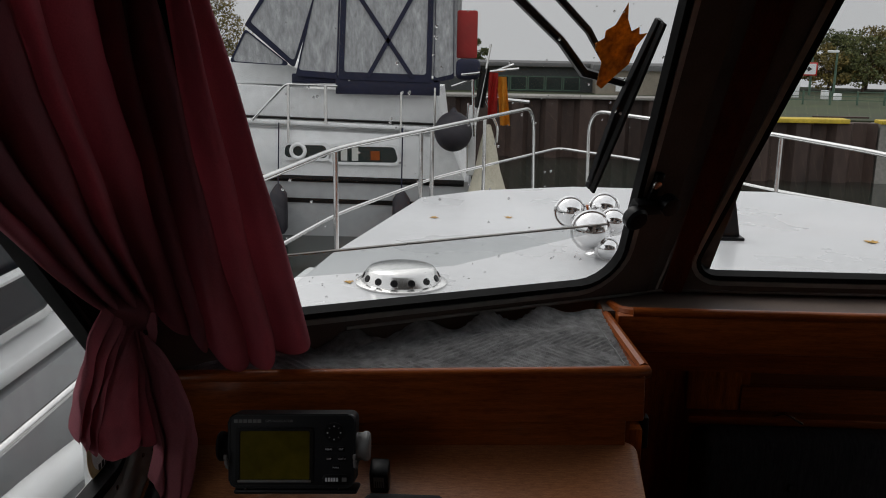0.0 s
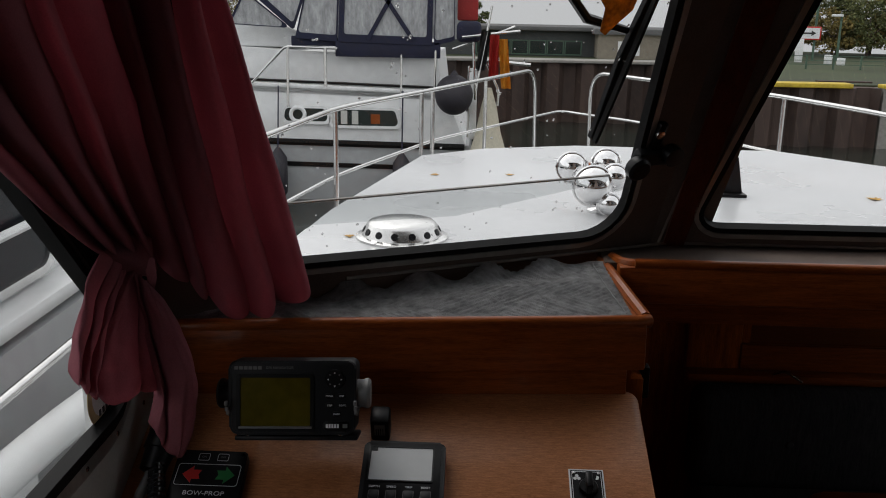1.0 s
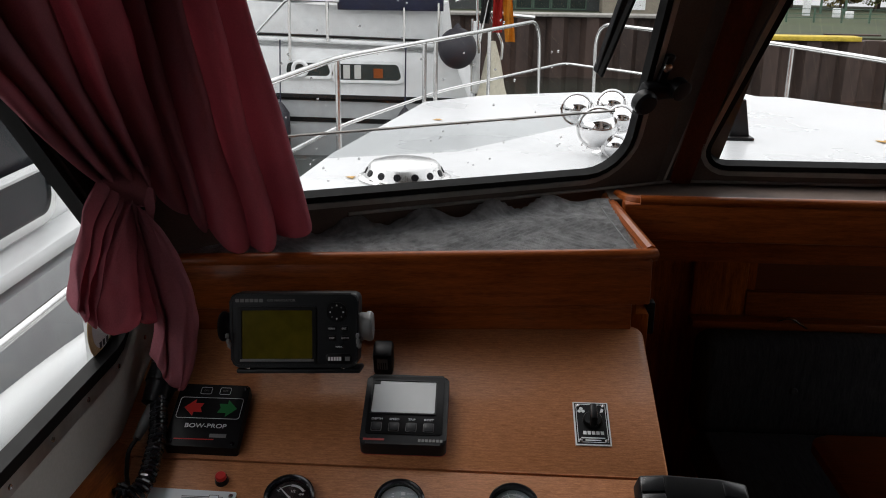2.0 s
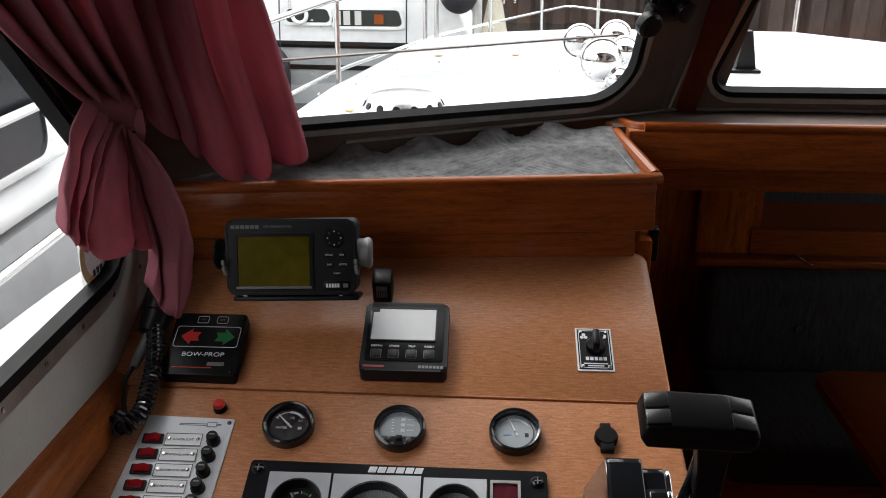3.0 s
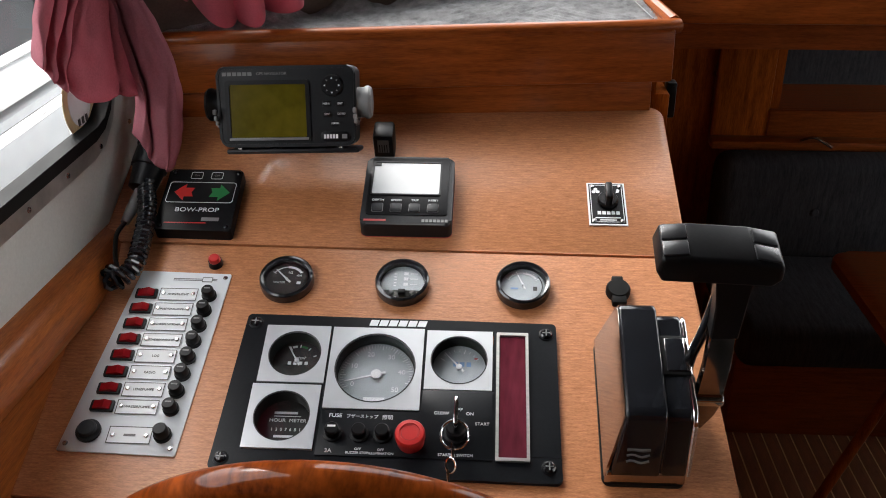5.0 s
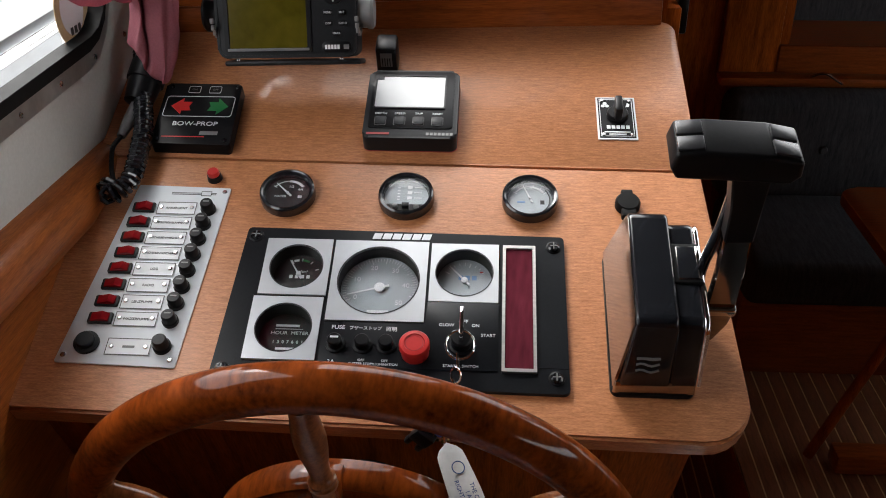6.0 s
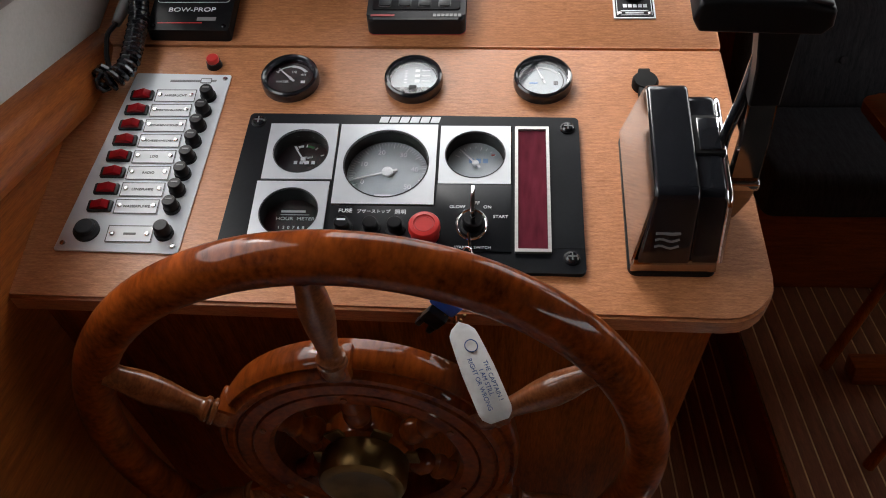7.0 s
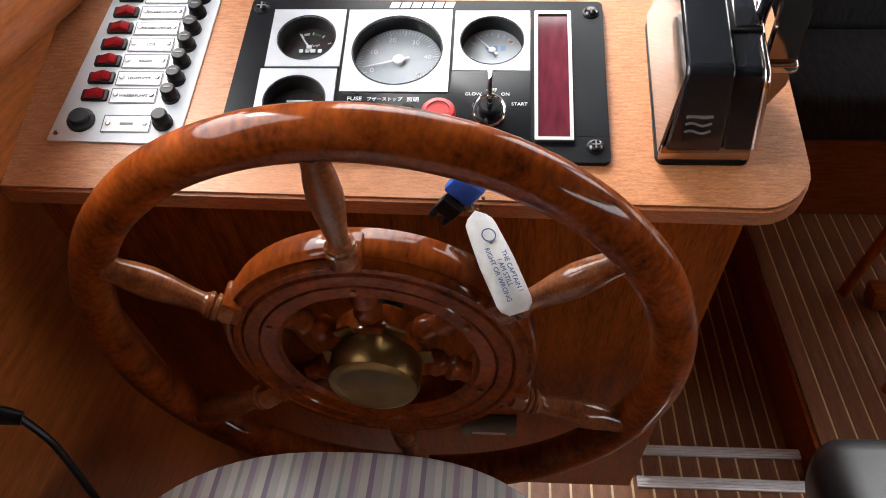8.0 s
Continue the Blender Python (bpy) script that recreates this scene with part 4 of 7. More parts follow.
# ---- satellite navigator on its bracket ----
GPS_M = pose(-0.1445, 0.127, 1.090, 74, 0, 1.5) @ pose(0, 0, 0, 0, 0, 1.2)
gps = thing("chart_plotter", "dark grey satellite navigator with olive screen on a bracket", "navigator", GPS_M)
case = rounded([(-0.080, -0.046), (0.080, -0.046), (0.082, 0.048), (-0.082, 0.048)], 0.010)
bm = bmesh.new()
prism(bm, case, -0.045, 0.0, bev=0.004, seg=3)
part("case", bm, DARK_GREY, gps)
part("front_rim", ring(bmesh.new(), rounded([(-0.0785, -0.0445), (0.0785, -0.0445), (0.0805, 0.0465), (-0.0805, 0.0465)], 0.009), rounded([(-0.0765, -0.0425), (0.0765, -0.0425), (0.0785, 0.0445), (-0.0785, 0.0445)], 0.008), 0.0, 0.0012), DARK_GREY, gps)
OLIVE = material("olive_lcd", (0.085, 0.068, 0.005), 0.16, vary=0.12, scale=18, rvary=0.04, second=(0.12, 0.098, 0.009), spec=0.12)
part("screen", prismed(rounded(rect(0.090, 0.062, -0.0215, -0.004), 0.002), -0.001, 0.0004), OLIVE, gps, "olive green unlit screen")
part("screen_frame", ring(bmesh.new(), rounded(rect(0.099, 0.071, -0.0215, -0.004), 0.004), rounded(rect(0.0895, 0.0615, -0.0215, -0.004), 0.002), 0.0, 0.0022), BLACK, gps)
part("screen_sill", boxed((-0.0215, -0.0365, 0.0012), (0.094, 0.0035, 0.003), bev=0.001), MID_GREY, gps)
part("cursor_pad", revolved([(0.0125, 0.0), (0.0125, 0.002), (0.0115, 0.0030), (0.0, 0.0034)], 28), BLACK, gps, m=at(0.0545, 0.0245))
for a in range(0, 360, 45):
    part("pad_mark", prismed([(0.0075, -0.0012), (0.0098, 0), (0.0075, 0.0012)], 0.003, 0.0034, pose(0.0545, 0.0245, 0, 0, 0, a)), WHITE_PRINT if a % 90 == 0 else MID_GREY, gps)
for w, x, y in (("MENU", 0.0475, 0.0035), ("ENT", 0.0635, 0.0035), ("DISP", 0.0480, -0.0085), ("GOTO", 0.0645, -0.0085), ("MARK", 0.057, -0.0195)):
    k = part("key", prismed(rounded(rect(0.0105, 0.0065, x, y), 0.002), 0.0, 0.0018, bev=0.0005), BLACK, gps)
    words("lettering", w, 0.0032, WHITE_PRINT, k, at(x, y, 0.0020))
part("key_bar", prismed(rounded(rect(0.0340, 0.0120, 0.0565, -0.0345), 0.0055), 0.0, 0.002, bev=0.0006), BLACK, gps)
for i in range(5):
    bar("mark_bar", gps, at(0.0445 + 0.0035 * i, -0.0345, 0.002), 0.0026, 0.0048, WHITE_PRINT)
bar("lettering_bar", gps, at(0.0675, -0.0345, 0.002), 0.006, 0.005, MID_GREY)
for i in range(6):
    bar("mark_bar", gps, at(-0.0715 + 0.0060 * i, 0.0390, 0.0), 0.0048, 0.0042, MID_GREY)
words("lettering", "GPS NAVIGATOR", 0.0046, MID_GREY, gps, at(-0.016, 0.0390, 0.0004))
# bracket with two clamp knobs
for s, lab in ((1, "grey clamp knob"), (-1, "grey clamp knob")):
    kn = part("clamp_knob", revolved([(0.018, 0.0), (0.018, 0.008), (0.0195, 0.010), (0.0195, 0.014), (0.017, 0.017), (0, 0.0175)], 20), MID_GREY if s > 0 else BLACK, gps, lab, m=Matrix.Translation((0.0815 * s, 0.004, -0.022)) @ pose(0, 0, 0, 0, 90 * s))
    part("bracket_arm", prismed(rounded([(-0.010, -0.060), (0.010, -0.060), (0.014, 0.012), (-0.014, 0.012)], 0.003), 0.0, 0.003, Matrix.Translation((0.083 * s, 0.0, -0.022)) @ pose(0, 0, 0, 90, 0, 90) @ pose(0, 0, 0, 0, 0, 0), 0.0), MID_GREY, gps)
    bm = bmesh.new()
    for i in range(6):
        a = radians(-120 + 20 * i)
        box(bm, (0.0815 * s, 0.004 + 0.024 * math.sin(a), -0.022 + 0.024 * math.cos(a) + 0.012), (0.004, 0.006, 0.006), I4, 0.001)
    part("ratchet", bm, MID_GREY, gps, "toothed ratchet of the bracket")

part("bracket_foot", boxed((0.004, -0.0515, -0.030), (0.158, 0.006, 0.050), bev=0.0025), DARK_GREY, gps, "dark bracket foot")
for k in (-1, 1):
    part("foot_screw", screw_head(0.003), STEEL, gps, m=pose(0.060 * k, -0.0485, -0.010, -90))

# small black connector box
conn = thing("connector_box", "small black connector box with a slotted label", "connector", on_dash(-0.0385, 0.222))
part("body", boxed((0, 0, 0.020), (0.026, 0.030, 0.040), bev=0.004), BLACK, conn)
part("label_plate", boxed((0.0, -0.0155, 0.024), (0.014, 0.0012, 0.020)), MID_GREY, conn)
for i in range(4):
    part("slot", boxed((-0.0045 + 0.003 * i, -0.0164, 0.021), (0.0012, 0.0006, 0.012)), BLACK, conn)

# ---- handheld cable plug with coiled cord ----
mic = thing("coiled_cord", "black plug with coiled cord hanging by the wall", "cable")
A, B, C = Vector((-0.308, 0.185, 1.060)), Vector((-0.325, 0.105, 0.990)), Vector((-0.3320, 0.060, 0.968))
d = (B - A)
pts = [A + d * t for t in (0, 0.3, 0.31, 0.5, 0.51, 0.72, 0.73, 0.98, 1.0)]
part("plug", tubed(pts, [0.0185, 0.0185, 0.0205, 0.0205, 0.0220, 0.0220, 0.0195, 0.0165, 0.011], 16), BLACK, mic, "ribbed black plug body")
part("strain_relief", tubed([B, B + (C - B) * 0.6, C], [0.0075, 0.0070, 0.005], 12), MID_GREY, mic, "grey strain relief")
part("lead", tubed(bent([C, (-0.334, 0.035, 0.965), (-0.328, 0.010, 0.948), (-0.322, -0.002, 0.938)], 0.02), 0.0028, 8), BLACK, mic)
axis_pts = bent([(-0.322, -0.002, 0.940), (-0.330, -0.016, 0.934), (-0.318, -0.022, 0.932), (-0.301, -0.002, 0.943), (-0.304, 0.060, 0.974), (-0.330, 0.150, 1.020), (-0.336, 0.205, 1.090)], 0.02, 5)
# even steps along the cord, then a helix round it
fine = []
for a, b in zip(axis_pts, axis_pts[1:]):
    k = max(1, int((b - a).length / 0.0008))
    fine += [a + (b - a) * (i / k) for i in range(k)]
coil = []
for i, p in enumerate(fine):
    q = fine[min(i + 1, len(fine) - 1)] - fine[max(i - 1, 0)]
    q.normalize()
    e1 = q.cross(Vector((0.3, 0.2, 1))).normalized()
    e2 = q.cross(e1)
    a = 2 * math.pi * i * 0.0008 / 0.0062
    coil.append(p + (e1 * math.cos(a) + e2 * math.sin(a)) * 0.0088)
part("coil", tubed(coil, 0.0030, 6), BLACK_GLOSS, mic, "glossy coiled cord")

# ---- throttle and gear lever ----
thr = thing("engine_control", "black side-mount engine control with chrome lever", "throttle", on_dash(0.0, 0.0))
part("base", prismed(rounded([(0.2070, -0.2300), (0.2850, -0.2300), (0.2850, -0.0670), (0.2080, -0.0670)], 0.008), 0.0, 0.005, bev=0.001), BLACK, thr)
MIRROR = material("polished_control_housing", (0.38, 0.34, 0.31), 0.10, 1.0, vary=0.03, scale=20, rvary=0.03)


def sloped(prof, left, right, bev=0.0):
    """A side outline in v and z between two cheeks, each (u at the base, u at the top)."""
    bm = bmesh.new()
    z0, z1 = min(z for _, z in prof), max(z for _, z in prof)
    rows = [[bm.verts.new((a + (b - a) * (z - z0) / (z1 - z0), v, z)) for v, z in prof] for a, b in (left, right)]
    n = len(prof)
    bm.faces.new(rows[0])
    bm.faces.new(rows[1][::-1])
    for j in range(n):
        bm.faces.new((rows[0][j], rows[1][j], rows[1][(j + 1) % n], rows[0][(j + 1) % n]))
    bmesh.ops.recalc_face_normals(bm, faces=list(bm.faces))
    if bev:
        bmesh.ops.bevel(bm, geom=list(bm.edges), offset=bev, segments=3, profile=0.5, affect="EDGES", clamp_overlap=True)
    return bm


def strip(pts, w, t, across=Vector((0, 1, 0))):
    """A flat bar along points, w wide along the direction across and t thick."""
    bm = bmesh.new()
    rows = []
    for i, p in enumerate(pts):
        dd = (pts[min(i + 1, len(pts) - 1)] - pts[max(i - 1, 0)]).normalized()
        s = (across - dd * across.dot(dd)).normalized()
        n = dd.cross(s)
        ww = w[i] if isinstance(w, list) else w
        rows.append([bm.verts.new(p + s * ww / 2 * a + n * t / 2 * b) for a, b in ((-1, -1), (1, -1), (1, 1), (-1, 1))])
    for a, b in zip(rows, rows[1:]):
        for j in range(4):
            bm.faces.new((a[j], a[(j + 1) % 4], b[(j + 1) % 4], b[j]))
    bm.faces.new(rows[0])
    bm.faces.new(rows[-1])
    bmesh.ops.bevel(bm, geom=list(bm.edges), offset=min(t * 0.25, 0.0015), segments=1, affect="EDGES")
    return bm


foot = [(-0.2285, 0.005), (-0.2240, 0.018), (-0.0715, 0.018), (-0.0685, 0.005)]
part("skirt", sloped(foot, (0.2085, 0.2100), (0.2840, 0.2835), 0.001), MIRROR, thr, "polished steel skirt mirroring the wood")
side = [(-0.2250, 0.012), (-0.2010, 0.081), (-0.1950, 0.0845), (-0.0860, 0.0875), (-0.0800, 0.0840), (-0.0705, 0.012)]
part("cheek", sloped(side, (0.2078, 0.2220), (0.2105, 0.2245)), MIRROR, thr, "polished steel cheek")
cover = [(-0.2262, 0.0135), (-0.2035, 0.0825), (-0.1965, 0.0865), (-0.0850, 0.0900), (-0.0780, 0.0860), (-0.0698, 0.0135)]
part("cover", sloped(cover, (0.2125, 0.2228), (0.2600, 0.2595), 0.0032), BLACK_GLOSS, thr, "glossy black cover")
low = [(-0.2258, 0.0135), (-0.2000, 0.0760), (-0.1930, 0.0800), (-0.0920, 0.0825), (-0.0850, 0.0785), (-0.0735, 0.0135)]
part("side_cover", sloped(low, (0.2590, 0.2585), (0.2850, 0.2830), 0.0028), BLACK_GLOSS, thr, "lower glossy black side cover")
edge = [(0.2855, v, z) for v, z in ((-0.2235, 0.016), (-0.2010, 0.072), (-0.1930, 0.0765), (-0.0925, 0.0790), (-0.0860, 0.0750), (-0.0760, 0.020))]
part("edge_trim", tubed(bent(edge, 0.008), 0.0030, 10), CHROME, thr, "chrome edge of the control")
part("trigger_gap", boxed((0.2730, -0.1340, 0.0805), (0.0265, 0.0440, 0.0052), pose(0, 0, 0, 0), 0.001), RUBBER, thr)
part("throttle_button", boxed((0.2745, -0.1340, 0.0812), (0.0230, 0.0380, 0.0066), pose(0, 0, 0, 0), 0.0022, 3), BLACK_GLOSS, thr, "glossy black trigger button")
part("trigger_edge", boxed((0.2835, -0.1340, 0.0822), (0.0045, 0.0370, 0.0060), bev=0.0015), CHROME, thr, "chrome edge of the trigger")
for i in range(3):
    part("mark_line", tubed([(0.2265 + 0.0035 * k, -0.2205 + 0.0024 * i + 0.0006 * math.sin(k * 1.2), 0.0330 + 0.0068 * i + 0.0012 * math.sin(k * 1.2) * (i < 2)) for k in range(7)], 0.0011 if i < 2 else 0.0015, 5), MID_GREY, thr)
part("pivot", revolved([(0.020, 0.0), (0.020, 0.006), (0.016, 0.009), (0, 0.009)], 28, pose(0.286, -0.148, 0.042, 0, 90)), BLACK, thr)
part("lever_foot", strip([Vector((0.300, -0.160, 0.002)), Vector((0.3065, -0.156, 0.022)), Vector((0.3085, -0.154, 0.042))], [0.016, 0.024, 0.0265], 0.012, Vector((1, 0, 0))), MIRROR, thr, "polished lever foot")
part("lever_arm", strip([Vector((0.3085, -0.154, 0.040)), Vector((0.3065, -0.152, 0.095)), Vector((0.3020, -0.149, 0.152))], [0.0265, 0.0250, 0.0235], 0.010, Vector((1, 0, 0))), MIRROR, thr, "flat polished lever arm")
part("lever_clip", boxed((0.3080, -0.155, 0.0435), (0.0290, 0.0170, 0.0105), bev=0.0025, seg=3), CHROME, thr, "chrome clip round the lever")
part("lever_grip", strip([Vector((0.3020, -0.149, 0.145)), Vector((0.3000, -0.146, 0.185)), Vector((0.2960, -0.141, 0.232))], [0.0245, 0.0260, 0.0330], 0.022, Vector((1, 0, 0))), BLACK, thr, "black grip sleeve")
part("lever_rod", tubed(bent([(0.2880, -0.143, 0.045), (0.2850, -0.140, 0.085), (0.2905, -0.139, 0.130), (0.2925, -0.138, 0.215)], 0.02), 0.0050, 10), BLACK_GLOSS, thr, "black rod beside the lever")
H = Matrix.Translation((0.2800, -0.1400, 0.2385)) @ pose(0, 0, 0, -6, 1.5, -2)
grip = [(-0.0500, -0.0050), (-0.0440, -0.0150), (0.0440, -0.0135), (0.0505, -0.0050), (0.0490, 0.0095), (0.0240, 0.0135), (-0.0240, 0.0135), (-0.0470, 0.0100)]
bm = prismed(rounded(grip, 0.004, 3), -0.0225, 0.0225, H @ pose(0, 0, 0, 90))
bmesh.ops.recalc_face_normals(bm, faces=list(bm.faces))
caps = [f for f in bm.faces if len(f.verts) > 8]
bmesh.ops.bevel(bm, geom=list({e for f in caps for e in f.edges}), offset=0.005, segments=3, profile=0.5, affect="EDGES", clamp_overlap=True)
part("handle", bm, BLACK, thr, "wide black T-handle")
for k in (-1, 1):
    for y in (-0.0095, 0.0095):
        part("handle_inset", boxed((0.0362 * k, y, 0.0116), (0.0205, 0.0165, 0.0035), H @ Matrix.Translation((0.0362 * k, 0, 0.0116)) @ pose(0, 0, 0, 0, 9 * k) @ Matrix.Translation((-0.0362 * k, 0, -0.0116)), 0.0012), HANDLE_GREY, thr, "satin grey grip pad")

# ---- steering wheel ----
W_TILT = 14.0
W_M = pose(-0.027, -0.283, 0.686, 90 + W_TILT, 0, -2.5)
DISH = 0.004   # the middle stands out of the rim's plane   # x right, y up the wheel, z towards the helmsman
wheel = thing("steering_wheel", "gloss varnished wooden six-spoke steering wheel", "steering wheel", W_M)
RIM_R = 0.254
rim_pts = [(RIM_R * math.cos(a), RIM_R * math.sin(a), 0) for a in np.linspace(0, 2 * math.pi, 96, endpoint=False)]
part("rim", tubed(rim_pts, 0.0185, 16, True, I4, 1.12), WHEEL_WOOD, wheel)
# felloe: turned inner ring
fel = [(0.086, -0.020), (0.086, 0.010), (0.090, 0.014), (0.1035, 0.0150), (0.1050, 0.0128), (0.1065, 0.0152), (0.118, 0.015), (0.1205, 0.0125), (0.1225, 0.0150), (0.1275, 0.0145), (0.1300, 0.0095), (0.1320, 0.0080), (0.1355, 0.0090), (0.1390, 0.0040), (0.1400, -0.0080), (0.1370, -0.0200), (0.1300, -0.0240), (0.092, -0.0240)]
bm = bmesh.new()
n = 72
rws = [[bm.verts.new((r * math.cos(2 * math.pi * i / n), r * math.sin(2 * math.pi * i / n), z)) for i in range(n)] for r, z in fel]
for a, b in zip(rws, rws[1:] + rws[:1]):
    for i in range(n):
        bm.faces.new((a[i], a[(i + 1) % n], b[(i + 1) % n], b[i]))
part("inner_ring", bm, WHEEL_WOOD, wheel, m=Matrix.Translation((0, 0, DISH)))
outer_prof = [(0.0095, 0.130), (0.0115, 0.136), (0.0105, 0.142), (0.0125, 0.1435), (0.0125, 0.1465), (0.0100, 0.148), (0.0122, 0.150), (0.0122, 0.153), (0.0098, 0.155), (0.0086, 0.160), (0.0100, 0.173), (0.0126, 0.189), (0.0138, 0.204), (0.0128, 0.219), (0.0108, 0.231), (0.0104, 0.242)]
inner_prof = [(0.0100, 0.034), (0.0120, 0.040), (0.0080, 0.044), (0.0120, 0.048), (0.0130, 0.056), (0.0085, 0.064), (0.0120, 0.068), (0.0120, 0.073), (0.0095, 0.077), (0.0100, 0.086)]
SPOKE_WOOD = material("turned_spoke_wood", (0.145, 0.038, 0.011), 0.32, vary=0.25, scale=9, stretch=(8, 8, 2), fine=50, coat=0.6, second=(0.26, 0.084, 0.027), spec=0.1)
for k in range(6):
    a = 95 + 60 * k
    m = pose(0, 0, 0, 0, 0, a) @ Matrix.Translation((0.128, 0, DISH + 0.012)) @ pose(0, 0, 0, 0, 4) @ Matrix.Translation((-0.128, 0, 0)) @ pose(0, 0, 0, 0, 90)
    m_in = pose(0, 0, DISH, 0, 0, a) @ pose(0, 0, 0, 0, 90)
    sp = part("spoke", revolved(outer_prof, 20, m), SPOKE_WOOD, wheel, "turned wooden spoke")
    part("spoke_block", boxed((0.1330, 0, DISH + 0.002), (0.020, 0.027, 0.028), pose(0, 0, 0, 0, 0, a), 0.003), WHEEL_WOOD, sp)
    part("spoke_inner", revolved(inner_prof, 16, m_in), WHEEL_WOOD, sp)
    part("plug", revolved([(0.003, 0.0155), (0.003, 0.0172), (0, 0.0174)], 10, pose(0.098 * math.cos(radians(a)), 0.098 * math.sin(radians(a)), DISH)), SPOKE_WOOD, sp)
part("nave", revolved([(0.036, -0.020), (0.042, -0.012), (0.042, 0.010), (0.036, 0.016), (0, 0.016)], 36), WHEEL_WOOD, wheel, m=Matrix.Translation((0, 0, DISH)))
part("hub_cap", revolved([(0.039, 0.014), (0.0405, 0.017), (0.0405, 0.037), (0.0385, 0.042), (0.033, 0.045), (0.029, 0.0445), (0.027, 0.0435), (0, 0.0435)], 40), BRASS, wheel, "aged brass hub cap", m=Matrix.Translation((0, 0, DISH)))
for k in range(6):
    a = 66 + 60 * k
    part("hub_plate", boxed((0.041, 0, 0.012 + DISH), (0.016, 0.018, 0.003), pose(0, 0, 0, 0, 0, a), 0.001), BRASS, wheel)
part("shaft", revolved([(0.016, DISH - 0.012), (0.016, -0.075), (0.030, -0.078), (0.030, -0.088), (0, -0.088)], 24), BLACK, wheel)

# ---- shelf, carpet, rail ----
SHELF_M = Matrix.Translation((0.32, 0.285, 1.153)) @ pose(0, 0, 0, 0, -1.5, 2.2) @ Matrix.Translation((-0.32, -0.285, -1.153))
shelf.matrix_world = SHELF_M
part("front_board", boxed((-0.0210, 0.283, 1.1180), (0.692, 0.022, 0.068), bev=0.003), DARK_WOOD, shelf)
part("lower_board", boxed((-0.0300, 0.292, 1.0500), (0.664, 0.016, 0.075), bev=0.002), DARK_WOOD, shelf)
part("top_lip", tubed([(-0.362, 0.281, 1.1530), (0.318, 0.281, 1.1530), (0.330, 0.290, 1.1530)], 0.0105, 10), DARK_WOOD, shelf, "rounded front lip")
part("shelf_board", prismed([(-0.362, 0.285), (0.325, 0.285), (0.306, 0.585), (0.10, 0.50), (-0.362, 0.26)], 1.143, 1.1535), DARK_WOOD, shelf)
part("side_board", prismed([(0.318, 0.292), (0.330, 0.290), (0.322, 0.585), (0.310, 0.585)], 1.085, 1.156, bev=0.002), DARK_WOOD, shelf)
part("edge_strip", tubed([(0.326, 0.288, 1.1575), (0.312, 0.585, 1.1600)], 0.0085, 8), DARK_WOOD, shelf)

CARPET = material("grey_woven_carpet", (0.25, 0.25, 0.255), 0.95, vary=0.30, scale=60, fine=700, bump=0.7, spec=0.1)
bm = bmesh.new()
cols, rws = 220, 80
grid = []
for i in range(cols + 1):
    u = i / cols
    x = -0.335 + 0.645 * u
    front = 0.2905
    back = 0.300 + 0.262 * min(1, (x + 0.335) / 0.625)
    if x > 0.285:
        back -= (x - 0.285) * 0.5
    line = []
    for j in range(rws + 1):
        v = j / rws
        y = front + (back - front) * v
        z = 1.1555 + 0.007 * v + 0.0016 * noise.noise((x * 14, y * 14, 0)) + 0.0015 * math.sin((x + y) * 420) * (noise.noise((x * 7, y * 9, 3)) > 0.05) + 0.0015 * math.sin((x - y) * 420) * (noise.noise((x * 7, y * 9, 3)) < -0.1)
        ruck = max(0, v - 0.80) / 0.20
        z += ruck ** 1.5 * min(1.0, max(0.15, (0.29 - x) / 0.12)) * (0.011 + 0.011 * math.sin(x * 62 + 1.0 + 1.5 * noise.noise((x * 5, 0, 2))) + 0.006 * noise.noise((x * 12, 0, 7)))
        line.append(bm.verts.new((x, y, z)))
    grid.append(line)
for a, b in zip(grid, grid[1:]):
    for j in range(rws):
        bm.faces.new((a[j], a[j + 1], b[j + 1], b[j]))
bmesh.ops.solidify(bm, geom=list(bm.faces), thickness=-0.004)
carpet = tagged(part("carpet", bm, CARPET, m=SHELF_M, angle=70), "grey patterned carpet piece laid on the shelf", "carpet")
part("seam", tubed([(0.300, 0.295, 1.1615), (0.292, 0.42, 1.164), (0.288, 0.545, 1.168)], 0.0007, 6), MID_GREY, carpet, "pale stitched edge")

# ---- pink curtain gathered in the corner ----
curtain = thing("curtain", "dusty pink curtain tied back in the corner", "curtain")


def spline(pts, k):
    """A point of the smooth line through pts, k from 0 to 1."""
    k *= len(pts) - 1
    i = min(int(k), len(pts) - 2)
    f = k - i
    a, b = Vector(pts[max(i - 1, 0)]), Vector(pts[i])
    c, d = Vector(pts[i + 1]), Vector(pts[min(i + 2, len(pts) - 1)])
    return 0.5 * (2 * b + (c - a) * f + (2 * a - 5 * b + 4 * c - d) * f ** 2 + (3 * b - a - 3 * c + d) * f ** 3)


def pleat(u, creases):
    """Height of a row of round folds, 0 in each crease and 1 on each ridge, and the fold's number."""
    for i, (a, b) in enumerate(zip(creases, creases[1:])):
        if u <= b:
            return max(0.0, math.sin(math.pi * (u - a) / (b - a))) ** 0.62, i
    return 0.0, len(creases) - 2


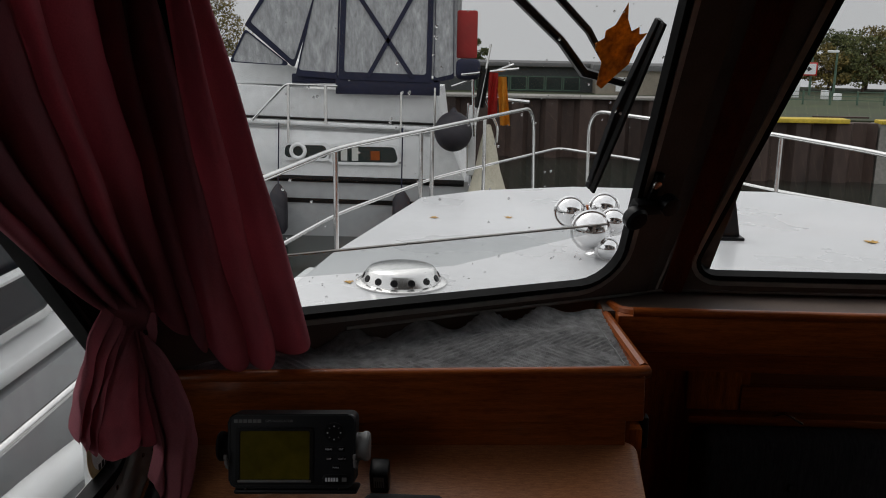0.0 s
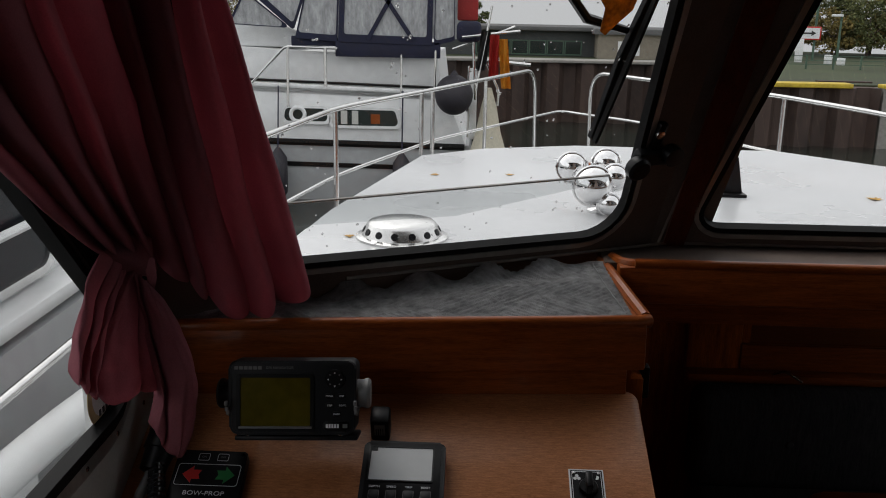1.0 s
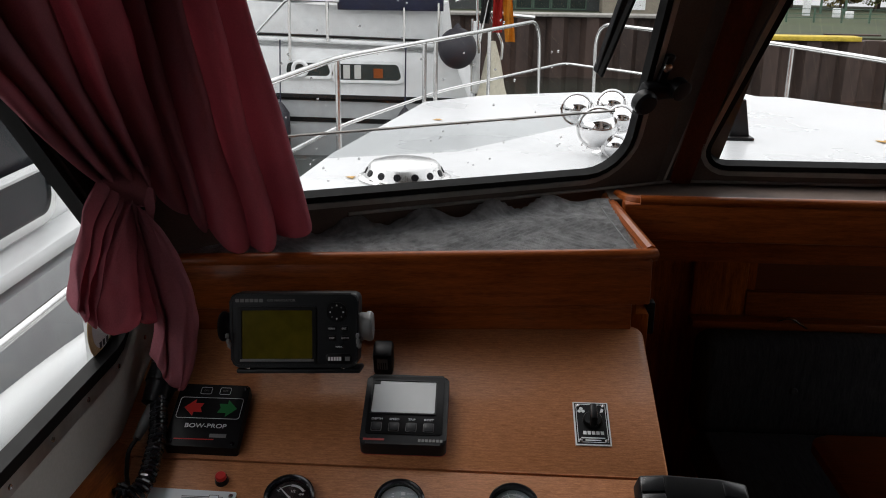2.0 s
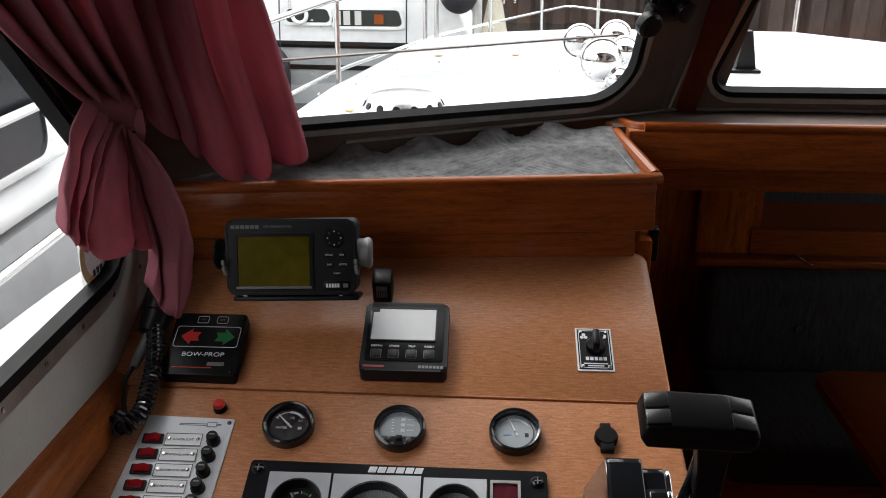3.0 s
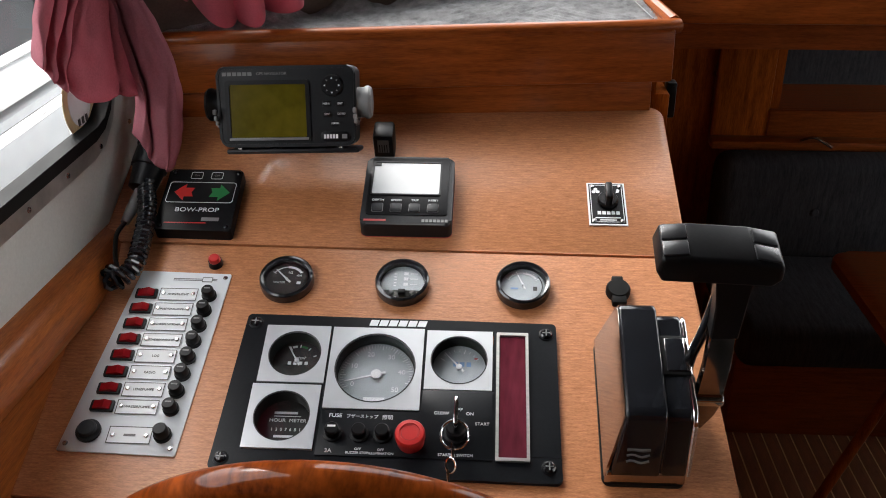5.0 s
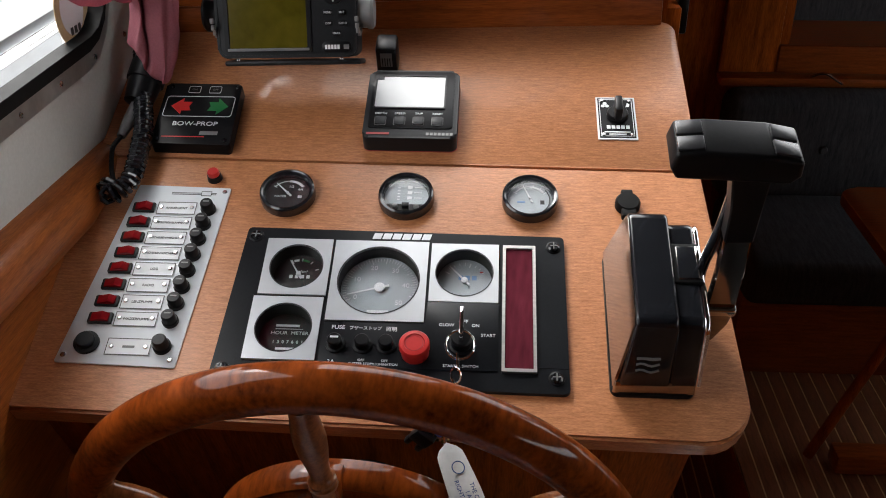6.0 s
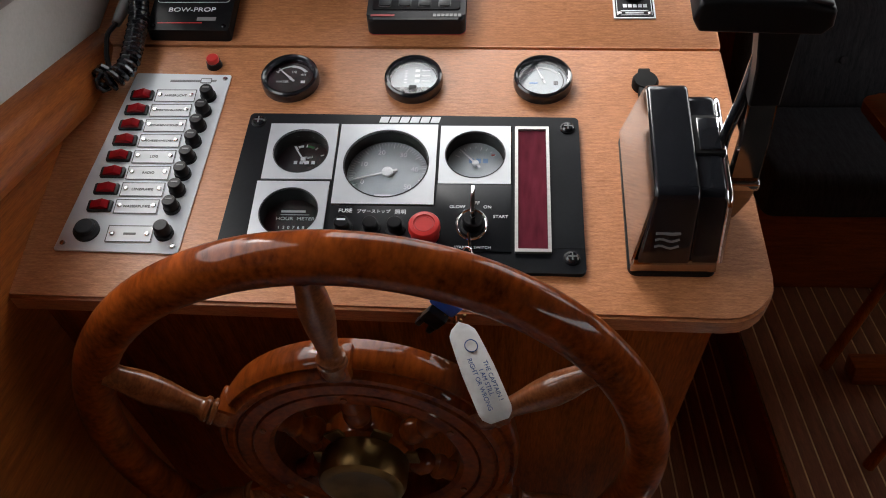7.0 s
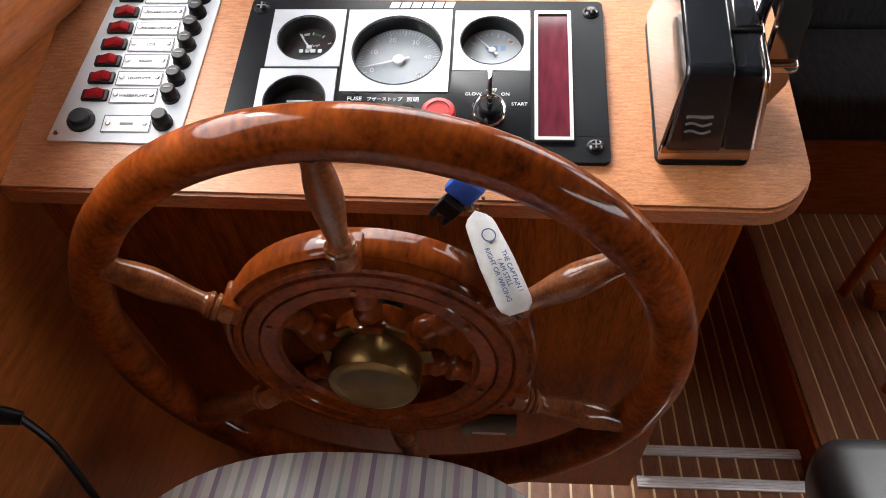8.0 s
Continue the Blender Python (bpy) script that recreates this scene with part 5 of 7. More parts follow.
def cloth(name, columns, creases, depth, cols, rows_, out, label="", seed=0.0, curl=0.0, scallop=0.0, lean=0.0):
    """Pleated cloth through upright lines of points; depth(u, v): how deep its folds are."""
    bm = bmesh.new()
    g = []
    for j in range(rows_ + 1):
        v = j / rows_
        across = [spline(c, v) for c in columns]
        line = []
        for i in range(cols + 1):
            u = i / cols
            p = spline(across, u)
            w = u + lean * (v - 0.5) * u * (1 - u) + 0.018 * noise.noise((u * 5, v * 2.2, seed)) * min(1, 8 * u, 8 * (1 - u))
            h, k = pleat(min(1, max(0, w)), creases)
            own = 0.75 + 0.6 * noise.noise((k * 1.7, v * 1.6, 4 + seed))
            p += Vector(out) * ((h - 0.55) * depth(u, v) * own)
            p += Vector((0.004 * noise.noise((u * 9, v * 6, 9 + seed)), 0.004 * noise.noise((u * 9, v * 6, 13)), 0.002 * noise.noise((u * 11, v * 7, 17))))
            end = max(0, v - 0.88) / 0.12
            p -= Vector(out) * (curl * end ** 2 * (0.4 + 0.6 * h))
            p.z += scallop * (1 - h) * max(0, v - 0.6) / 0.4 + 0.006 * curl * 50 * end ** 2
            line.append(bm.verts.new(p))
        g.append(line)
    for a, b in zip(g, g[1:]):
        for i in range(cols):
            bm.faces.new((a[i], a[i + 1], b[i + 1], b[i]))
    bmesh.ops.solidify(bm, geom=list(bm.faces), thickness=0.0014)
    return part(name, bm, CURTAIN_CLOTH, curtain, label, angle=80)


def loft_band(pts):
    """A soft flat band, 46 mm high, bulging outwards, along a line of points."""
    bm = bmesh.new()
    g = []
    for i in range(25):
        c = spline(pts, i / 24)
        line = []
        for j in range(13):
            a = j / 12 * 2 - 1
            line.append(bm.verts.new(c + Vector((0.3, -0.5, 0)) * (0.016 * (1 - a * a) + 0.0025 * math.sin(5 * a + 0.4 * i)) + Vector((0.004 * a, 0, 0.024 * a))))
        g.append(line)
    for a, b in zip(g, g[1:]):
        for j in range(12):
            bm.faces.new((a[j], a[j + 1], b[j + 1], b[j]))
    bmesh.ops.solidify(bm, geom=list(bm.faces), thickness=0.002)
    return bm


OUT = Vector((0.55, -0.80, 0.1)).normalized()
HEM = [(-0.338, 0.080, 1.270), (-0.319, 0.112, 1.258), (-0.284, 0.155, 1.222), (-0.222, 0.215, 1.152), (-0.142, 0.305, 1.168)]
HEAD = [(-0.350, -0.42, 1.86), (-0.345, -0.25, 1.86), (-0.320, -0.10, 1.86), (-0.285, -0.03, 1.86), (-0.250, 0.02, 1.86)]
columns = []
for i, (a, b) in enumerate(zip(HEAD, HEM)):
    power = 2.1 - 1.05 * min(1, 1.5 * i / 4)
    columns.append([(a[0] + (b[0] - a[0]) * v ** power, a[1] + (b[1] - a[1]) * v ** power, a[2] + (b[2] - a[2]) * v) for v in (0, 0.2, 0.4, 0.6, 0.8, 1.0)])
cloth("drape", columns, (0, 0.10, 0.19, 0.33, 0.41, 0.56, 0.64, 0.79, 0.88, 1.0), lambda u, v: (0.058 + 0.016 * math.sin(9 * u)) * min(1, 0.20 + 1.1 * (1 - v) + 1.5 * u), 230, 90, OUT, "pleated upper drape", 0.0, 0.022, 0.014, 0.10)
cloth("drape_end", [[(-0.335, 0.030, 1.308), (-0.339, -0.012, 1.268), (-0.339, -0.042, 1.228), (-0.336, -0.062, 1.188)],
                    [(-0.328, 0.070, 1.278), (-0.333, 0.018, 1.235), (-0.335, -0.018, 1.192), (-0.333, -0.038, 1.160)],
                    [(-0.320, 0.088, 1.270), (-0.325, 0.048, 1.222), (-0.326, 0.022, 1.172), (-0.324, 0.006, 1.130)],
                    [(-0.316, 0.096, 1.262), (-0.308, 0.086, 1.200), (-0.303, 0.086, 1.150), (-0.300, 0.092, 1.112)]],
      (0, 0.20, 0.36, 0.50, 0.86, 1.0), lambda u, v: (0.006 + 0.034 * v) * (1.25 - 0.8 * u), 150, 60, OUT, "loose hanging end below the tie", 2.3, 0.004, 0.004)
cloth("drape_corner", [[(-0.322, 0.084, 1.262), (-0.314, 0.080, 1.190), (-0.302, 0.082, 1.120), (-0.314, 0.085, 1.068)],
                       [(-0.314, 0.080, 1.262), (-0.299, 0.074, 1.190), (-0.286, 0.074, 1.110), (-0.295, 0.080, 1.036)],
                       [(-0.308, 0.084, 1.256), (-0.280, 0.084, 1.200), (-0.262, 0.085, 1.120), (-0.278, 0.088, 1.022)],
                       [(-0.309, 0.100, 1.250), (-0.280, 0.104, 1.203), (-0.258, 0.104, 1.130), (-0.263, 0.104, 1.060)]],
      (0, 0.32, 1.0), lambda u, v: 0.004 + 0.022 * math.sin(math.pi * min(1, v * 0.8)), 90, 60, OUT, "long corner of the curtain hanging to a point", 5.1, 0.004)
part("tie_band", loft_band([(-0.342, 0.050, 1.296), (-0.324, 0.072, 1.292), (-0.311, 0.092, 1.284), (-0.310, 0.112, 1.276), (-0.330, 0.125, 1.272)]), CURTAIN_CLOTH, curtain, "folded pink tie band", angle=80)
part("tie_fold", prismed(rounded([(-0.006, 0.0), (0.007, 0.004), (0.010, -0.022), (0.006, -0.050), (0.0, -0.030)], 0.003), -0.0012, 0.0012, pose(-0.306, 0.094, 1.278, 90, 4, 22)), CURTAIN_CLOTH, curtain, "loose flap of the tie band")
tagged(part("curtain_rail", tubed([(-0.355, -0.60, 1.875), (-0.335, -0.18, 1.875), (-0.26, 0.02, 1.875), (0.05, 0.12, 1.875)], 0.006, 8), DULL_ALU), "thin aluminium curtain rail", "curtain rail")
STICKER = material("cream_sticker", (0.55, 0.42, 0.22), 0.6, vary=0.1, scale=40)
st = tagged(part("sticker", revolved([(0.042, 0), (0.042, 0.0006), (0, 0.0006)], 36, Matrix.Translation((LEFT - 0.012, 0.095, 1.105)) @ pose(0, 0, 0, 0, 90)), STICKER), "round tan and cream sticker on the side window", "sticker")
part("disc", revolved([(0.029, 0.0006), (0.029, 0.0010), (0, 0.0010)], 36, Matrix.Translation((LEFT - 0.012, 0.095, 1.105)) @ pose(0, 0, 0, 0, 90)), WHITE_PRINT, st)
for i in range(3):
    part("mark_bar", boxed((LEFT - 0.0108, 0.085 + 0.01 * i, 1.082), (0.0006, 0.006, 0.008)), BLACK_PRINT, st)

# ---- trim rail under the central window and the saloon below ----
rail = thing("window_trim", "varnished mahogany rail under the windscreen", "trim", kind="structure")
part("face_board", boxed((1.31, 0.530, 1.1385), (1.98, 0.05, 0.062), bev=0.004), DARK_WOOD, rail)
part("backing", boxed((1.32, 0.566, 1.0930), (2.0, 0.016, 0.035)), DARK_WOOD, rail)
part("top_bead", tubed([(0.345, 0.512, 1.1740), (2.30, 0.512, 1.1740)], 0.0085, 10), DARK_WOOD, rail)
part("curved_end", tubed(bent([(0.318, 0.580, 1.166), (0.330, 0.520, 1.170), (0.40, 0.512, 1.1735)], 0.05), 0.009, 8), DARK_WOOD, rail)
part("sill_board", prismed([(0.30, 0.535), (2.3, 0.535), (2.3, 0.72), (0.45, 0.70), (0.30, 0.62)], 1.150, 1.1685), LINING, rail)

fwd = thing("wall_north", "dark mahogany forward bulkhead of the saloon", "wall", kind="structure")
part("bulkhead", boxed((0.695, 1.735, 0.36), (0.47, 0.03, 1.40)), DARK_WOOD_V, fwd)
part("bulkhead", boxed((1.70, 1.735, 0.125), (1.54, 0.03, 0.93)), DARK_WOOD_V, fwd)
part("recess_floor", boxed((1.70, 1.925, 0.580), (1.60, 0.35, 0.02)), DARK_WOOD, fwd)
part("recess_side", boxed((0.915, 1.885, 0.82), (0.02, 0.27, 0.50)), DARK_WOOD_V, fwd)
part("pilaster", boxed((0.815, 1.70, 0.78), (0.16, 0.03, 0.55), bev=0.004), DARK_WOOD_V, fwd, "lighter upright panel")
part("shelf_back", boxed((1.62, 1.69, 0.555), (1.45, 0.02, 0.10), bev=0.003), DARK_WOOD, fwd)
part("locker_front", boxed((0.322, 1.01, 0.35), (0.02, 1.42, 1.42), bev=0.002), DARK_WOOD_V, fwd)
part("box_end", boxed((0.306, 0.45, 1.00), (0.012, 0.31, 0.18)), DARK_WOOD_V, fwd)
part("passage_wall", boxed((0.395, 1.735, 0.36), (0.14, 0.03, 1.55)), DARK_WOOD_V, fwd)
part("saloon_head", boxed((1.40, 1.34, 1.067), (2.2, 1.56, 0.02)), DARK_WOOD, fwd)
part("hinge", boxed((0.338, 0.330, 1.045), (0.014, 0.02, 0.05), bev=0.003), BLACK, fwd, "black catch")
hook = tagged(part("coat_hook", tubed(bent([(0.334, 0.95, 0.50), (0.36, 0.94, 0.49), (0.37, 0.94, 0.525)], 0.02), 0.005, 8), STEEL), "small steel hook on the bulkhead", "hook")

BENCH = material("charcoal_striped_upholstery", (0.030, 0.031, 0.036), 0.9, vary=0.3, scale=30, stretch=(4, 0.6, 0.6), fine=140, bump=0.2, spec=0.2, second=(0.052, 0.052, 0.058))
# dark cloth colour put here to give the recess its shade
part("recess_back", boxed((1.70, 2.02, 0.82), (1.60, 0.02, 0.50)), BENCH, fwd, "recess back over the settee, charcoal to stand for its shade")
bench = thing("settee", "charcoal striped upholstered settee in the saloon", "bench")
bm = boxed((1.52, 1.60, 0.345), (1.56, 0.12, 0.32), bev=0.045, seg=4)
part("back_cushion", bm, BENCH, bench)
part("seat_cushion", boxed((1.52, 1.34, 0.150), (1.56, 0.46, 0.12), bev=0.04, seg=4), BENCH, bench)
part("seat_box", boxed((1.52, 1.37, -0.030), (1.54, 0.40, 0.24), bev=0.004), DARK_WOOD, bench)
part("top_rail", boxed((1.52, 1.66, 0.515), (1.58, 0.06, 0.025), bev=0.006), DARK_WOOD, bench)
for x in (0.92, 1.42, 1.92):
    part("cushion_button", revolved([(0.012, 0), (0.010, 0.004), (0, 0.006)], 12, Matrix.Translation((x + 0.1, 1.539, 0.35)) @ pose(0, 0, 0, 90)), BENCH, bench)
part("reading_loop", tubed(bent([(0.98, 1.64, 0.53), (1.01, 1.62, 0.55), (1.06, 1.61, 0.52)], 0.03), 0.004, 6), STEEL, bench)

table = thing("saloon_table", "mahogany saloon table with raised edge", "table")
part("top", prismed(rounded([(0.92, 0.45), (1.80, 0.45), (1.80, 1.15), (0.92, 1.15)], 0.05), 0.395, 0.42, bev=0.006), DARK_WOOD, table)
part("leg", boxed((1.36, 0.80, 0.12), (0.09, 0.09, 0.55), bev=0.008), DARK_WOOD_V, table)
for x, y in ((0.955, 0.84), (0.955, 0.52), (1.76, 0.84), (1.76, 0.52)):
    part("strut", tubed([(x - 0.085 if x < 1 else x + 0.085, y, FLOOR), (x + 0.10 if x < 1 else x - 0.10, y, 0.396)], 0.013, 10), DARK_WOOD_V, table, "slanting round table strut")
part("brace", boxed((1.16, 0.80, -0.12), (0.50, 0.06, 0.05), pose(0, 0, 0, 0, 0, 0), 0.006), DARK_WOOD, table)

# ---- striped floors, steps ----


def striped(name, x0, x1, y0, y1, z, label, pitch=0.0385, gap=0.0045):
    """Teak planks with pale strips between, as parts on one bed."""
    f = thing(name, label, "floor", kind="structure")
    part("bed", boxed(((x0 + x1) / 2, (y0 + y1) / 2, z - 0.0212), (x1 - x0, y1 - y0, 0.040)), HOLLY, f)
    n = int((x1 - x0) / pitch)
    pl = None
    for i in range(n + 1):
        w = min(pitch - gap, x1 - (x0 + i * pitch))
        if w < 0.006:
            continue
        c = (x0 + i * pitch + w / 2, (y0 + y1) / 2, z - 0.004)
        if pl is None:
            pl = part("plank", boxed((0, 0, 0), (pitch - gap, y1 - y0, 0.008)), TEAK_FLOOR, f, m=Matrix.Translation(c))
        else:
            shared("plank", pl, f, Matrix.Translation(c) @ Matrix.Diagonal((w / (pitch - gap), 1, 1, 1)))
    return f


striped("floor_helm", LEFT, RIGHT, BACK, 0.275, FLOOR, "teak and holly striped helm floor")
striped("floor_saloon", 0.70, RIGHT, 0.275, 1.72, FLOOR, "teak and holly striped saloon floor")
striped("floor_step", 0.33, 0.695, 0.275, 0.44, -0.245, "striped step down to the passage")
striped("floor_passage", 0.33, 0.695, 0.44, 1.72, -0.30, "striped passage floor beside the console", 0.0342)
for nm, c, s in (("riser_side", (0.697, 1.00, -0.265), (0.012, 1.45, 0.21)), ("riser_helm", (0.51, 0.279, -0.215), (0.37, 0.012, 0.10)), ("riser_step", (0.51, 0.441, -0.285), (0.37, 0.012, 0.07))):
    tagged(part(nm, boxed(c, s, bev=0.002), DARK_WOOD), "dark varnished step riser", "riser", kind="structure")
NOSING = material("ribbed_aluminium_nosing", (0.66, 0.66, 0.66), 0.4, 0.5, vary=0.06, scale=20)
for y, z in ((0.262, FLOOR), (0.424, -0.245)):
    nz = tagged(part("step_nosing", boxed((0.515, y, z + 0.002), (0.36, 0.026, 0.005), bev=0.001), NOSING), "ribbed aluminium step nosing", "step nosing", group="step nosings")
    for k in range(3):
        part("rib", boxed((0.515, y - 0.007 + 0.007 * k, z + 0.0050), (0.358, 0.0035, 0.0014)), NOSING, nz)

# ---- helm seat and things near it ----
SEAT_CLOTH = material("striped_seat_cloth", (0.40, 0.39, 0.38), 0.9, vary=0.1, scale=40, fine=300, bump=0.15, spec=0.2)
n_, l_ = SEAT_CLOTH.node_tree.nodes, SEAT_CLOTH.node_tree.links
tc_ = n_.new("ShaderNodeTexCoord")
sep = n_.new("ShaderNodeSeparateXYZ")
l_.new(tc_.outputs["Object"], sep.inputs["Vector"])
mul = n_.new("ShaderNodeMath"); mul.operation = "MULTIPLY"; mul.inputs[1].default_value = 1 / 0.048
frac = n_.new("ShaderNodeMath"); frac.operation = "FRACT"
l_.new(sep.outputs["X"], mul.inputs[0]); l_.new(mul.outputs[0], frac.inputs[0])
cr_ = n_.new("ShaderNodeValToRGB")
cr_.color_ramp.interpolation = "CONSTANT"
el = cr_.color_ramp.elements
stripes = [(0.0, (0.62, 0.60, 0.55)), (0.16, (0.30, 0.25, 0.32)), (0.26, (0.50, 0.49, 0.48)), (0.44, (0.64, 0.62, 0.57)), (0.58, (0.38, 0.41, 0.40)), (0.66, (0.56, 0.55, 0.52)), (0.80, (0.40, 0.32, 0.40)), (0.92, (0.50, 0.49, 0.48))]
el[0].position, el[0].color = stripes[0][0], (*stripes[0][1], 1)
el[1].position, el[1].color = stripes[1][0], (*stripes[1][1], 1)
for p_, c_ in stripes[2:]:
    e = el.new(p_); e.color = (*c_, 1)
l_.new(frac.outputs[0], cr_.inputs["Fac"])
l_.new(cr_.outputs["Color"], n_["Principled BSDF"].inputs["Base Color"])
seat = thing("helm_chair", "striped mauve and grey upholstered helm seat", "seat")
bm = bmesh.new()
outline = [(-0.055 + 0.228 * math.copysign(abs(math.cos(a)) ** 0.75, math.cos(a)), -0.556 + 0.252 * math.copysign(abs(math.sin(a)) ** 0.80, math.sin(a))) for a in np.linspace(0, 2 * math.pi, 64, endpoint=False)]
prism(bm, outline, 0.46, 0.562, bev=0.035, seg=5)
part("cushion", bm, SEAT_CLOTH, seat)
part("pedestal", revolved([(0.16, FLOOR), (0.16, FLOOR + 0.02), (0.045, FLOOR + 0.05), (0.040, 0.46), (0, 0.46)], 28, Matrix.Translation((-0.06, -0.60, 0))), BLACK, seat)
arm = thing("stool", "black vinyl cushion of a stool beside the helm", "stool")
VINYL_BLACK = material("black_vinyl", (0.014, 0.014, 0.015), 0.42, vary=0.2, scale=12, fine=250, bump=0.12)
part("cushion", boxed((0.512, -0.36, 0.498), (0.25, 0.26, 0.09), pose(0, 0, 0, 0, 0, 0), 0.035, 5), VINYL_BLACK, arm)
part("leg", revolved([(0.13, FLOOR), (0.13, FLOOR + 0.02), (0.03, FLOOR + 0.04), (0.03, 0.465), (0, 0.465)], 24, Matrix.Translation((0.525, -0.36, 0))), STEEL, arm)
cord = thing("power_cord", "black power cord with plug beside the seat", "cable")
part("cable", tubed(bent([(-0.318, -0.380, 0.679), (-0.299, -0.380, 0.652), (-0.289, -0.380, 0.617), (-0.277, -0.380, 0.570), (-0.275, -0.36, 0.20), (-0.275, -0.38, FLOOR + 0.006), (-0.15, -0.50, FLOOR + 0.006)], 0.02), 0.0035, 8), BLACK, cord)
part("plug", tubed([(-0.352, -0.384, 0.686), (-0.330, -0.381, 0.682), (-0.316, -0.380, 0.678)], [0.0075, 0.0080, 0.0060], 12), BLACK, cord, "ribbed black plug")

# ---- own foredeck, rails and fittings ----
DZ = 1.115
deck = thing("cabin_trunk", "wet white painted cabin roof ahead of the windscreen", "boat deck", kind="structure")
part("roof_sheet", prismed(rounded([(-0.35, 0.33), (-0.08, 0.46), (0.36, 0.70), (1.85, 0.75), (1.62, 1.70), (1.33, 1.95), (1.10, 2.20), (0.42, 2.22), (0.10, 2.10), (-0.09, 1.93), (-0.25, 1.12)], 0.03), 1.082, DZ, bev=0.014, seg=3), DECK_WHITE, deck)
part("side_roof", boxed((1.90, 1.41, 1.0797), (1.20, 1.42, 0.0035)), DECK_WHITE, deck)
part("side_deck", prismed([(-0.74, -2.6), (-0.40, -2.6), (-0.40, 0.25), (-0.35, 2.0), (-0.55, 2.2), (-0.74, 0.6)], 0.60, 0.63), HULL_GREY, deck)
part("fore_deck", prismed(rounded([(-0.60, 1.77), (1.88, 1.77), (1.75, 3.0), (1.30, 5.0), (0.62, 6.2), (0.05, 5.0), (-0.50, 3.0)], 0.05), 0.38, 0.42), HULL_WHITE, deck)
outer_ = [(-0.77, -3.0), (2.5, -3.0), (2.40, 0.6), (1.78, 3.0), (1.33, 5.0), (0.62, 6.25), (0.02, 5.0), (-0.53, 3.0), (-0.77, 0.6)]
inner_ = [(-0.72, -2.9), (2.44, -2.9), (2.34, 0.6), (1.73, 3.0), (1.29, 4.95), (0.62, 6.10), (0.06, 4.95), (-0.48, 3.0), (-0.72, 0.6)]
part("hull_skin", ring(bmesh.new(), outer_, inner_, -0.7, 0.378), HULL_WHITE, deck)
part("trunk_side", prismed([(-0.40, -2.6), (-0.372, -2.6), (-0.372, 0.30), (-0.40, 0.30)], 0.60, 1.05), HULL_WHITE, deck)
part("trunk_side", prismed([(-0.50, 0.31), (-0.47, 0.31), (-0.24, 1.38), (-0.27, 1.38)], 0.60, 1.03), HULL_WHITE, deck)
part("bulwark_cap", tubed(bent([(-0.735, -2.6, 0.765), (-0.735, 0.6, 0.765), (-0.60, 1.6, 0.74), (-0.53, 2.4, 0.72)], 0.3), 0.038, 12), HULL_WHITE, deck, "rounded white bulwark cap")
part("bulwark", boxed((-0.745, -1.0, 0.68), (0.02, 3.2, 0.16)), HULL_WHITE, deck)

pulpit = thing("bow_rail", "stainless tube railing round the foredeck", "railing")
RZ, LZ = 1.12, 0.76
port_top = bent([(-0.80, 1.20, 0.42), (-0.795, 1.24, RZ), (-0.665, 2.2, RZ), (-0.545, 3.17, RZ), (-0.19, 4.1, RZ), (0.505, 6.02, RZ), (0.522, 6.06, 0.42)], 0.22, 8)
part("side_rail", tubed(bent([(-0.75, -2.6, 0.88), (-0.75, 1.30, 0.882), (-0.75, 1.36, 0.42)], 0.12), 0.0105, 10), STEEL, pulpit)
part("top_rail", tubed(port_top, 0.0125, 10), STEEL, pulpit)
part("top_rail", tubed(bent([(0.905, 5.80, 0.42), (0.895, 5.84, RZ), (1.20, 5.2, RZ), (1.72, 4.30, RZ), (1.96, 3.45, RZ), (2.2, 1.0, RZ)], 0.20, 8), 0.0125, 10), STEEL, pulpit)
part("lower_rail", tubed(bent([(-0.73, 2.70, LZ), (-0.60, 3.45, LZ), (-0.18, 4.75, LZ), (0.49, 6.05, LZ), (0.75, 6.55, LZ), (0.93, 6.3, LZ), (1.25, 5.95, LZ), (1.85, 4.55, LZ), (2.3, 3.9, LZ)], 0.25, 8), 0.0095, 8), STEEL, pulpit)
for x, y, z0, z1 in ((-0.555, 3.17, 0.42, RZ), (-0.22, 4.02, 0.42, RZ), (-0.17, 4.22, 0.42, RZ), (0.13, 5.0, 0.42, RZ), (1.76, 4.2, 0.42, RZ), (2.02, 3.2, 0.42, RZ)):
    part("stanchion", tubed([(x, y, z0), (x, y, z1)], 0.0115, 8), STEEL, pulpit)

vent = thing("deck_ventilator", "stainless mushroom ventilator with round holes", "ventilator", pose(-0.067, 0.878, DZ) @ Matrix.Diagonal((1.14, 1.14, 1.1, 1)))
part("flange", revolved([(0.083, 0.0), (0.083, 0.004), (0.074, 0.007), (0, 0.007)], 40), STEEL, vent)
part("cowl", revolved([(0.073, 0.006), (0.063, 0.026), (0.058, 0.031), (0.045, 0.034), (0, 0.037)], 40), STEEL, vent)
hole = None
for i in range(14):
    a = 360 * i / 14 + 7
    m = pose(0, 0, 0, 0, 0, a) @ Matrix.Translation((0.0680, 0, 0.0165)) @ pose(0, 0, 0, 0, 63)
    if hole is None:
        hole = part("vent_hole", revolved([(0.0066, -0.001), (0.0066, 0.0009), (0, 0.0009)], 14), BLACK, vent, "dark round hole", m=m)
    else:
        shared("vent_hole", hole, vent, m)
for i in range(6):
    part("screw", screw_head(0.0035), STEEL, vent, m=pose(0.079 * math.cos(i * 1.047), 0.079 * math.sin(i * 1.047), 0.004))

